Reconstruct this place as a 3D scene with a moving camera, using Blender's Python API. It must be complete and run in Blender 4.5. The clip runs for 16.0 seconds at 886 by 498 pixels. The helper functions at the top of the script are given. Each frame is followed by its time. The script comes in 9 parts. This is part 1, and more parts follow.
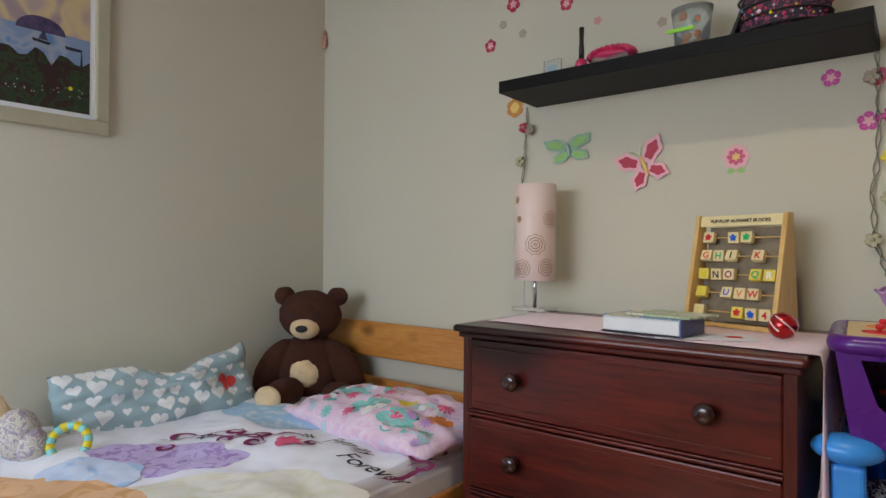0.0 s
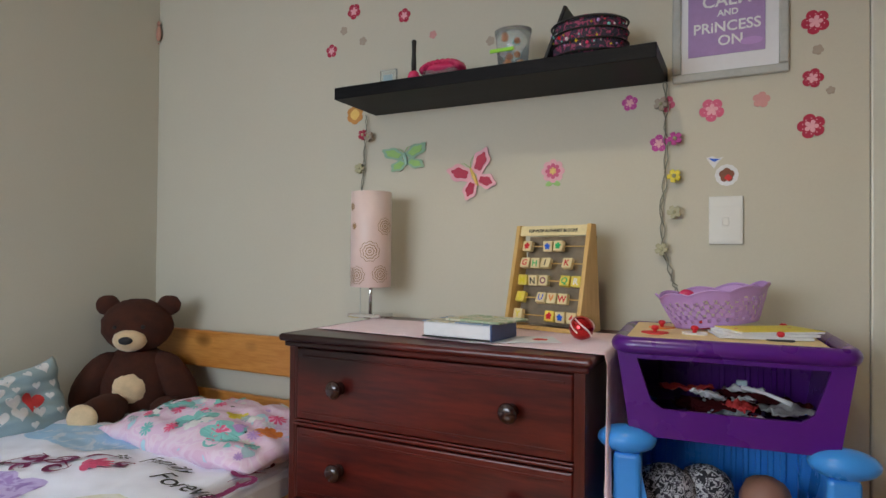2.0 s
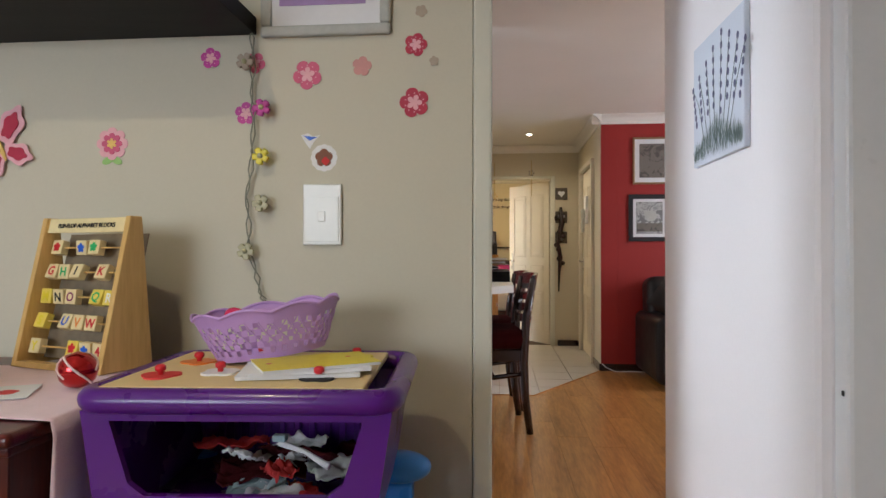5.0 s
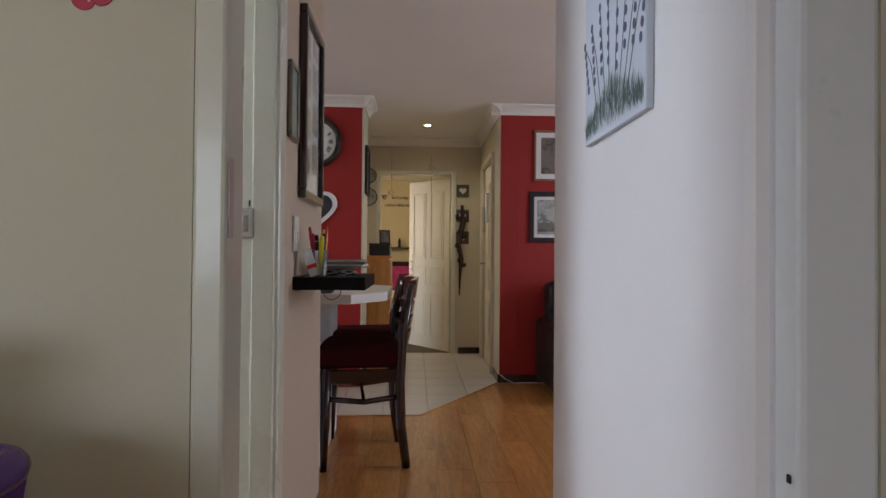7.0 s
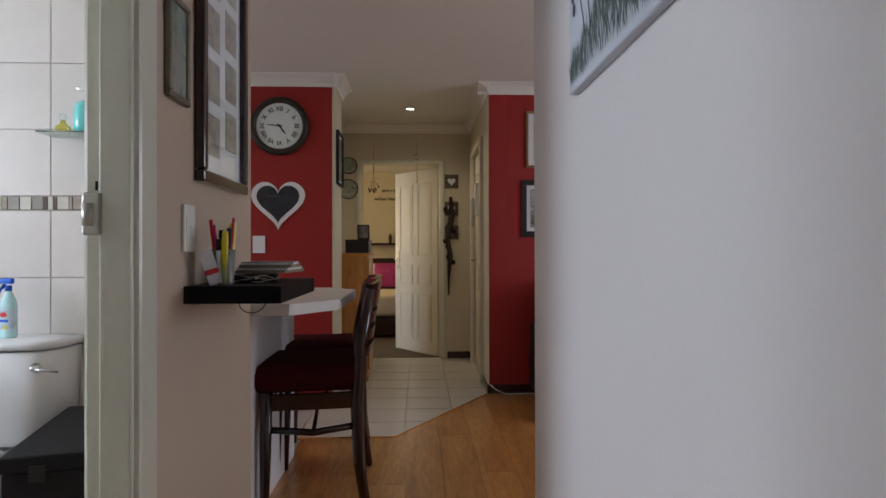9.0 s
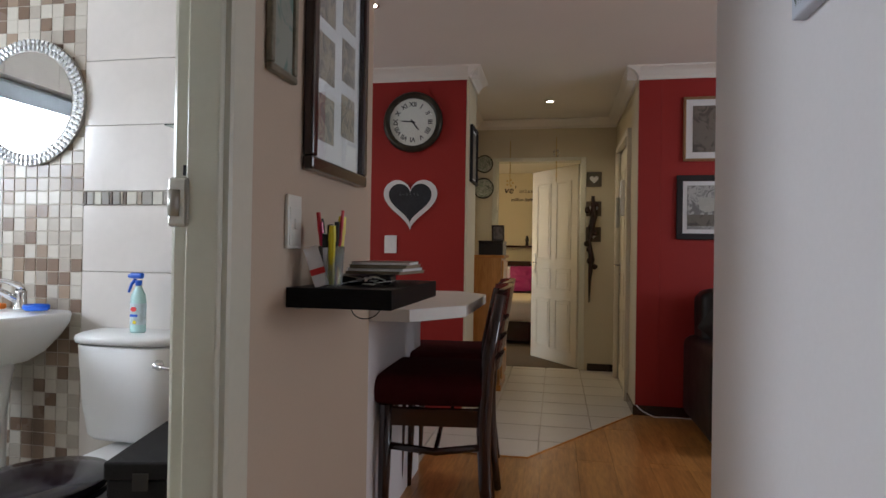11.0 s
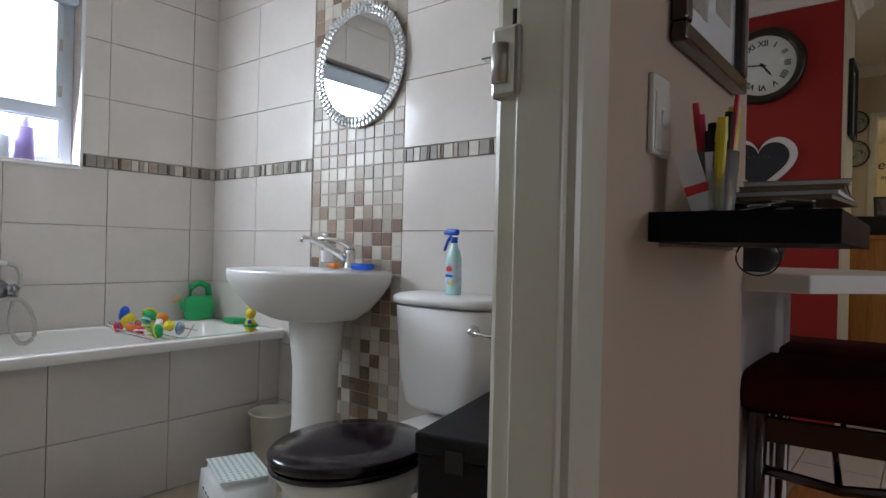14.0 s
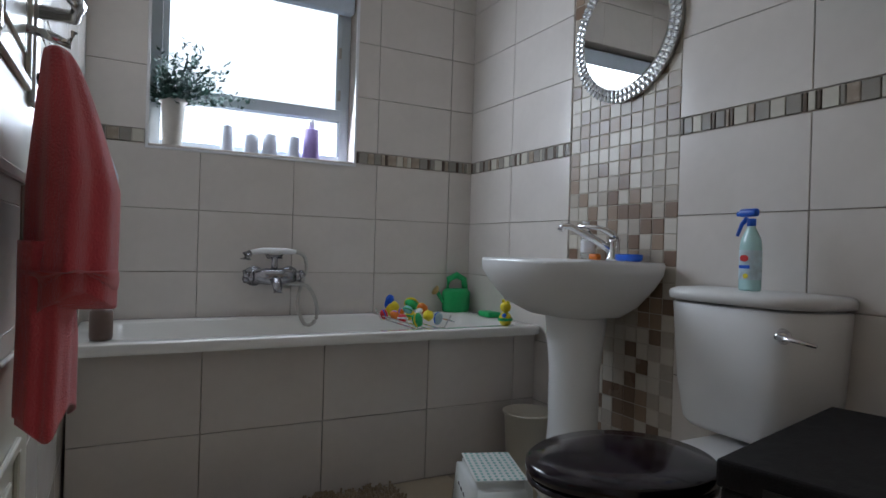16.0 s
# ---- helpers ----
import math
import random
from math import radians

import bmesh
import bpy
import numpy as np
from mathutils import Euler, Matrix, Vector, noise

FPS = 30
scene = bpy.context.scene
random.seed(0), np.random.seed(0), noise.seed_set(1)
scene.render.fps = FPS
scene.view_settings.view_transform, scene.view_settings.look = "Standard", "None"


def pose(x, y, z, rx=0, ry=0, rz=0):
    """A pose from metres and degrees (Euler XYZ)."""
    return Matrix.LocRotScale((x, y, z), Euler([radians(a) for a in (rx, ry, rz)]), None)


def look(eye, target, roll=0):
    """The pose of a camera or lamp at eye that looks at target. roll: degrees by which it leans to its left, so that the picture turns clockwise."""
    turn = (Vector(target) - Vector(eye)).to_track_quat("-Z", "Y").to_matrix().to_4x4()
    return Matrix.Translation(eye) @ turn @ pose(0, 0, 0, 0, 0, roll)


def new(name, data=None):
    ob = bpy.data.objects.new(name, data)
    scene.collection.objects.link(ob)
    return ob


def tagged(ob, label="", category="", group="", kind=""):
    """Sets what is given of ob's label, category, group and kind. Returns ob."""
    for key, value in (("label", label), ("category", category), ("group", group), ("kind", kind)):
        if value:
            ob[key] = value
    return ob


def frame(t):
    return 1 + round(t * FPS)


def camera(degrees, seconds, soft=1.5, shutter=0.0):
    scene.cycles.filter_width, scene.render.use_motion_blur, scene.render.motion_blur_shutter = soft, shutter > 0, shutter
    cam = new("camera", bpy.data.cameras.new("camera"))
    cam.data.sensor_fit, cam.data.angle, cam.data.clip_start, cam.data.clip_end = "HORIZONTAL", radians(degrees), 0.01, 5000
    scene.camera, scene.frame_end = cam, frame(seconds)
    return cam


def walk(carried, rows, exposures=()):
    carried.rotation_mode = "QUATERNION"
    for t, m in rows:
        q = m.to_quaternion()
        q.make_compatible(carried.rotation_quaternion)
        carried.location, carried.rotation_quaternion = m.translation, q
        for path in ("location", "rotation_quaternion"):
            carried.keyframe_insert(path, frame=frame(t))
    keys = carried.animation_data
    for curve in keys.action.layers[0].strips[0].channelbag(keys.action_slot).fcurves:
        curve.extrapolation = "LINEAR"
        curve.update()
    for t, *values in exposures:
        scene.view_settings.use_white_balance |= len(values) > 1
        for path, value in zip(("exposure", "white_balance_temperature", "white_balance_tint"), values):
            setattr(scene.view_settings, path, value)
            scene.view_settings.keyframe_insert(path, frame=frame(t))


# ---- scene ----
cam = camera(72.9, 16.0)
METRES, EYE, TILT, LEAN, TURN = 8.0, 1.5, 0.0, 0.0, 36.5
PATH = [
    (0, (0.21, 0.263, 1.075), (-1.038, 1.826, 1.086), 0.4),
    (0.5, (0.243, 0.288, 1.078), (-0.947, 1.896, 1.092), 0.3),
    (1, (0.271, 0.293, 1.081), (-0.82, 1.97, 1.103), 0.5),
    (1.5, (0.296, 0.298, 1.077), (-0.698, 2.034, 1.111), 0.6),
    (2, (0.333, 0.327, 1.09), (-0.563, 2.115, 1.114), 0.5),
    (2.5, (0.391, 0.402, 1.088), (-0.437, 2.223, 1.117), 0.5),
    (3, (0.463, 0.481, 1.088), (-0.301, 2.329, 1.113), 0.5),
    (3.5, (0.529, 0.563, 1.098), (-0.164, 2.44, 1.114), 0.6),
    (4, (0.57, 0.703, 1.093), (0.045, 2.633, 1.118), 0.5),
    (4.5, (0.621, 0.816, 1.097), (0.296, 2.789, 1.128), 0.1),
    (5, (0.703, 0.922, 1.109), (0.522, 2.914, 1.13), 0.1),
    (5.2, (0.753, 0.977, 1.107), (0.605, 2.972, 1.135), 0.3),
    (7.6, (0.986, 1.718, 1.116), (1.12, 3.713, 1.137), 0.2),
    (8, (1.033, 1.854, 1.118), (1.176, 3.848, 1.136), 0.1),
    (10.3, (1.191, 2.307, 1.136), (1.029, 4.301, 1.137), 0.0),
    (10.5, (1.158, 2.355, 1.129), (0.943, 4.344, 1.139), 0.2),
    (11, (1.134, 2.376, 1.121), (0.762, 4.341, 1.136), 0.9),
    (11.5, (1.11, 2.411, 1.117), (0.607, 4.347, 1.123), 1.2),
    (12, (1.075, 2.473, 1.083), (0.422, 4.363, 1.092), 1.2),
    (12.5, (1.017, 2.552, 1.067), (0.236, 4.393, 1.069), 1.3),
    (13, (0.972, 2.63, 1.051), (0.049, 4.404, 1.041), 1.4),
    (13.5, (0.931, 2.696, 1.01), (-0.149, 4.38, 1.006), 1.2),
    (14, (0.848, 2.757, 0.966), (-0.405, 4.316, 0.966), 1.4),
    (14.5, (0.796, 2.817, 0.965), (-0.615, 4.234, 0.941), 1.6),
    (15, (0.733, 2.833, 0.908), (-0.812, 4.103, 0.916), 1.5),
    (15.5, (0.691, 2.847, 0.901), (-0.977, 3.951, 0.905), 1.8),
    (16, (0.659, 2.86, 0.905), (-1.109, 3.796, 0.901), 1.7),
]
EXPOSURES = [
    (0.0, 0.0, 6000, 10), (3.5, 0.0, 6000, 10), (5.0, 0.05, 6050, 10), (7.5, -0.68, 5850, 11), (8.0, -0.75, 5850, 11), (10.5, -0.88, 6050, 10), (11.0, -0.88, 6050, 10),
    (12.0, -0.93, 6100, 10), (13.0, -1.08, 6050, 10), (14.0, -1.38, 6000, 10), (15.0, -1.78, 5950, 10), (16.0, -2.2, 5900, 10),
]
walk(cam, [(t, look(eye, target, roll)) for t, eye, target, roll in PATH], EXPOSURES)

scene.cycles.max_bounces = 8


# ---- world and light ----
def daylight():
    world = bpy.data.worlds.new("world")
    scene.world = world
    world.use_nodes = True
    nt = world.node_tree
    sky = nt.nodes.new("ShaderNodeTexSky")
    sky.sky_type = "NISHITA"
    sky.sun_disc = False
    sky.sun_elevation, sky.sun_rotation = radians(42), radians(200)
    sky.air_density, sky.dust_density = 1.0, 3.0
    bg = nt.nodes["Background"]
    bg.inputs[1].default_value = 0.15
    nt.links.new(sky.outputs[0], bg.inputs[0])
    sun = bpy.data.lights.new("sun", "SUN")
    sun.energy, sun.angle, sun.color = 1.2, radians(12), (1.0, 0.96, 0.9)
    ob = new("sun", sun)
    ob.matrix_world = look((0, -10, 9), (0, 0, 0))


def area(name, at, to, w, h, watts, color):
    li = bpy.data.lights.new(name, "AREA")
    li.shape, li.size, li.size_y, li.energy, li.color = "RECTANGLE", w, h, watts, color
    ob = new(name, li)
    ob.matrix_world = look(at, to)
    return ob


def spot(name, at, watts, color, deg=120):
    li = bpy.data.lights.new(name, "SPOT")
    li.energy, li.color, li.spot_size, li.spot_blend, li.shadow_soft_size = watts, color, radians(deg), 0.9, 0.03
    ob = new(name, li)
    ob.matrix_world = look(at, (at[0], at[1] + 0.001, 0))
    return ob


daylight()
area("window_light_bedroom", (-1.05, -1.33, 1.4), (-1.35, 1.3, 0.6), 1.7, 1.1, 46, (0.84, 0.92, 1.0))
area("window_light_bathroom", (-2.03, 3.36, 1.64), (0, 3.36, 1.15), 0.82, 0.66, 66, (0.88, 0.94, 1.0))
# added fill for hall and passage, set in an assumed, unseen opening
area("window_light_living", (4.4, 5.2, 1.5), (1, 5.4, 1.0), 1.4, 1.3, 48, (0.95, 0.97, 1.0))
area("window_light_kitchen", (-2.3, 5.6, 1.6), (0, 5.6, 1.0), 0.8, 0.8, 24, (0.95, 0.97, 1.0))
# added warm fill for the far bedroom; its source is unseen, no window there
area("window_light_far_bedroom", (-0.9, 10.2, 1.6), (1, 10.4, 1.3), 1.2, 1.1, 46, (1.0, 0.74, 0.38))
spot("bedroom_lamp", (-0.05, 1.10, 2.36), 28, (1.0, 0.85, 0.54), 150)
DOWNLIGHTS = [(1.06, 7.66), (0.13, 5.48), (3.0, 4.9)]
for dx, dy in DOWNLIGHTS:
    spot("downlight_lamp", (dx, dy, 2.42), 28 if dy > 7 else 15, (1.0, 0.84, 0.58), 150)


# ---- materials ----
def nodes_of(name):
    m = bpy.data.materials.new(name)
    m.use_nodes = True
    nt = m.node_tree
    return m, nt, nt.nodes["Principled BSDF"]


def node(nt, kind, **inputs):
    n = nt.nodes.new(kind)
    for k, v in inputs.items():
        n.inputs[k].default_value = v
    return n


def c4(c, f=1.0):
    return (min(1, c[0] * f), min(1, c[1] * f), min(1, c[2] * f), 1)


def mat(name, col, rough=0.5, metal=0.0, var=0.12, scale=3.0, fine=60.0, bump=0.15, depth=0.002, coat=0.0, sheen=0.0, trans=0.0, ior=1.45, spec=0.5, each=0.0, stretch=(1, 1, 1)):
    m, nt, b = nodes_of(name)
    tc = node(nt, "ShaderNodeTexCoord")
    mp = node(nt, "ShaderNodeMapping")
    mp.inputs["Scale"].default_value = stretch
    nt.links.new(tc.outputs["Object"], mp.inputs["Vector"])
    n1 = node(nt, "ShaderNodeTexNoise", Scale=scale, Detail=4.0)
    n2 = node(nt, "ShaderNodeTexNoise", Scale=fine, Detail=3.0)
    for n in (n1, n2):
        nt.links.new(mp.outputs[0], n.inputs["Vector"])
    mixf = node(nt, "ShaderNodeMath")
    mixf.operation = "MULTIPLY_ADD"
    mixf.inputs[1].default_value = 0.35
    nt.links.new(n2.outputs[0], mixf.inputs[0])
    sc = node(nt, "ShaderNodeMath")
    sc.operation = "MULTIPLY"
    sc.inputs[1].default_value = 0.65
    nt.links.new(n1.outputs[0], sc.inputs[0])
    nt.links.new(sc.outputs[0], mixf.inputs[2])
    fac = mixf.outputs[0]
    if each:
        oi = node(nt, "ShaderNodeObjectInfo")
        ad = node(nt, "ShaderNodeMath")
        ad.operation = "MULTIPLY_ADD"
        ad.inputs[1].default_value = each
        nt.links.new(oi.outputs["Random"], ad.inputs[0])
        nt.links.new(fac, ad.inputs[2])
        sb = node(nt, "ShaderNodeMath")
        sb.operation = "SUBTRACT"
        sb.inputs[1].default_value = each / 2
        nt.links.new(ad.outputs[0], sb.inputs[0])
        fac = sb.outputs[0]
    rp = node(nt, "ShaderNodeValToRGB")
    rp.color_ramp.elements[0].position, rp.color_ramp.elements[1].position = 0.3, 0.7
    rp.color_ramp.elements[0].color, rp.color_ramp.elements[1].color = c4(col, 1 - var), c4(col, 1 + var)
    nt.links.new(fac, rp.inputs[0])
    nt.links.new(rp.outputs[0], b.inputs["Base Color"])
    rr = node(nt, "ShaderNodeMath")
    rr.operation = "MULTIPLY_ADD"
    rr.inputs[1].default_value, rr.inputs[2].default_value = 0.2, max(0.02, rough - 0.1)
    nt.links.new(n1.outputs[0], rr.inputs[0])
    nt.links.new(rr.outputs[0], b.inputs["Roughness"])
    b.inputs["Metallic"].default_value = metal
    b.inputs["Coat Weight"].default_value = coat
    b.inputs["Coat Roughness"].default_value = 0.08
    b.inputs["Sheen Weight"].default_value = sheen
    b.inputs["Transmission Weight"].default_value = trans
    b.inputs["IOR"].default_value = ior
    b.inputs["Specular IOR Level"].default_value = spec
    if bump:
        bp = node(nt, "ShaderNodeBump", Strength=bump, Distance=depth)
        nt.links.new(n2.outputs[0], bp.inputs["Height"])
        nt.links.new(bp.outputs[0], b.inputs["Normal"])
    return m


def wood(name, dark, light, rough=0.35, along="x", rings=9.0, coat=0.3, knots=0.0, each=0.0, bump=0.2):
    m, nt, b = nodes_of(name)
    tc = node(nt, "ShaderNodeTexCoord")
    mp = node(nt, "ShaderNodeMapping")
    mp.inputs["Scale"].default_value = {"x": (0.12, 1, 1), "y": (1, 0.12, 1), "z": (1, 1, 0.12)}[along]
    nt.links.new(tc.outputs["Object"], mp.inputs["Vector"])
    src = mp.outputs[0]
    if each:
        oi = node(nt, "ShaderNodeObjectInfo")
        va = node(nt, "ShaderNodeVectorMath")
        va.operation = "ADD"
        cm = node(nt, "ShaderNodeCombineXYZ")
        ml = node(nt, "ShaderNodeMath")
        ml.operation = "MULTIPLY"
        ml.inputs[1].default_value = 7.0
        nt.links.new(oi.outputs["Random"], ml.inputs[0])
        for i in range(3):
            nt.links.new(ml.outputs[0], cm.inputs[i])
        nt.links.new(src, va.inputs[0])
        nt.links.new(cm.outputs[0], va.inputs[1])
        src = va.outputs[0]
    n1 = node(nt, "ShaderNodeTexNoise", Scale=rings, Detail=6.0, Distortion=1.2)
    n2 = node(nt, "ShaderNodeTexNoise", Scale=rings * 14, Detail=3.0)
    for n in (n1, n2):
        nt.links.new(src, n.inputs["Vector"])
    ad = node(nt, "ShaderNodeMath")
    ad.operation = "MULTIPLY_ADD"
    ad.inputs[1].default_value = 0.4
    nt.links.new(n2.outputs[0], ad.inputs[0])
    sc = node(nt, "ShaderNodeMath")
    sc.operation = "MULTIPLY"
    sc.inputs[1].default_value = 0.6
    nt.links.new(n1.outputs[0], sc.inputs[0])
    nt.links.new(sc.outputs[0], ad.inputs[2])
    rp = node(nt, "ShaderNodeValToRGB")
    e = rp.color_ramp.elements
    e[0].position, e[1].position = 0.36, 0.64
    e[0].color, e[1].color = c4(dark), c4(light)
    nt.links.new(ad.outputs[0], rp.inputs[0])
    out = rp.outputs[0]
    if knots:
        vo = node(nt, "ShaderNodeTexVoronoi", Scale=knots)
        k = node(nt, "ShaderNodeMapping")
        k.inputs["Scale"].default_value = {"x": (0.6, 1, 1), "y": (1, 0.6, 1), "z": (1, 1, 0.6)}[along]
        nt.links.new(tc.outputs["Object"], k.inputs["Vector"])
        nt.links.new(k.outputs[0], vo.inputs["Vector"])
        kr = node(nt, "ShaderNodeValToRGB")
        kr.color_ramp.elements[0].position, kr.color_ramp.elements[1].position = 0.15, 0.28
        kr.color_ramp.elements[0].color, kr.color_ramp.elements[1].color = (1, 1, 1, 1), (0, 0, 0, 1)
        nt.links.new(vo.outputs["Distance"], kr.inputs[0])
        mx = node(nt, "ShaderNodeMix")
        mx.data_type = "RGBA"
        nt.links.new(kr.outputs[0], mx.inputs[0])
        nt.links.new(out, mx.inputs[6])
        mx.inputs[7].default_value = c4(dark, 0.35)
        out = mx.outputs[2]
    nt.links.new(out, b.inputs["Base Color"])
    b.inputs["Roughness"].default_value = rough
    b.inputs["Coat Weight"].default_value = coat
    b.inputs["Coat Roughness"].default_value = 0.15
    bp = node(nt, "ShaderNodeBump", Strength=bump, Distance=0.001)
    nt.links.new(n2.outputs[0], bp.inputs["Height"])
    nt.links.new(bp.outputs[0], b.inputs["Normal"])
    return m


def glow(name, col, strength):
    m, nt, b = nodes_of(name)
    b.inputs["Base Color"].default_value = c4(col)
    b.inputs["Emission Color"].default_value = c4(col)
    b.inputs["Emission Strength"].default_value = strength
    return m


def blotch(name, cols, scale=8.0, rough=0.8, bump=0.3, edges=True):
    """A printed cloth: irregular fields of several colours."""
    m, nt, b = nodes_of(name)
    tc = node(nt, "ShaderNodeTexCoord")
    n0 = node(nt, "ShaderNodeTexNoise", Scale=scale, Detail=2.0, Distortion=1.5)
    nt.links.new(tc.outputs["Object"], n0.inputs["Vector"])
    rp = node(nt, "ShaderNodeValToRGB")
    rp.color_ramp.interpolation = "CONSTANT" if edges else "EASE"
    e = rp.color_ramp.elements
    e[0].position, e[0].color = 0.0, c4(cols[0])
    e[1].position, e[1].color = 0.36, c4(cols[1])
    n = len(cols)
    for i in range(2, n):
        x = e.new(0.36 + 0.3 * (i - 1) / (n - 1))
        x.color = c4(cols[i])
    nt.links.new(n0.outputs[0], rp.inputs[0])
    nt.links.new(rp.outputs[0], b.inputs["Base Color"])
    b.inputs["Roughness"].default_value = rough
    n2 = node(nt, "ShaderNodeTexNoise", Scale=220.0, Detail=2.0)
    nt.links.new(tc.outputs["Object"], n2.inputs["Vector"])
    bp = node(nt, "ShaderNodeBump", Strength=bump, Distance=0.001)
    nt.links.new(n2.outputs[0], bp.inputs["Height"])
    nt.links.new(bp.outputs[0], b.inputs["Normal"])
    return m


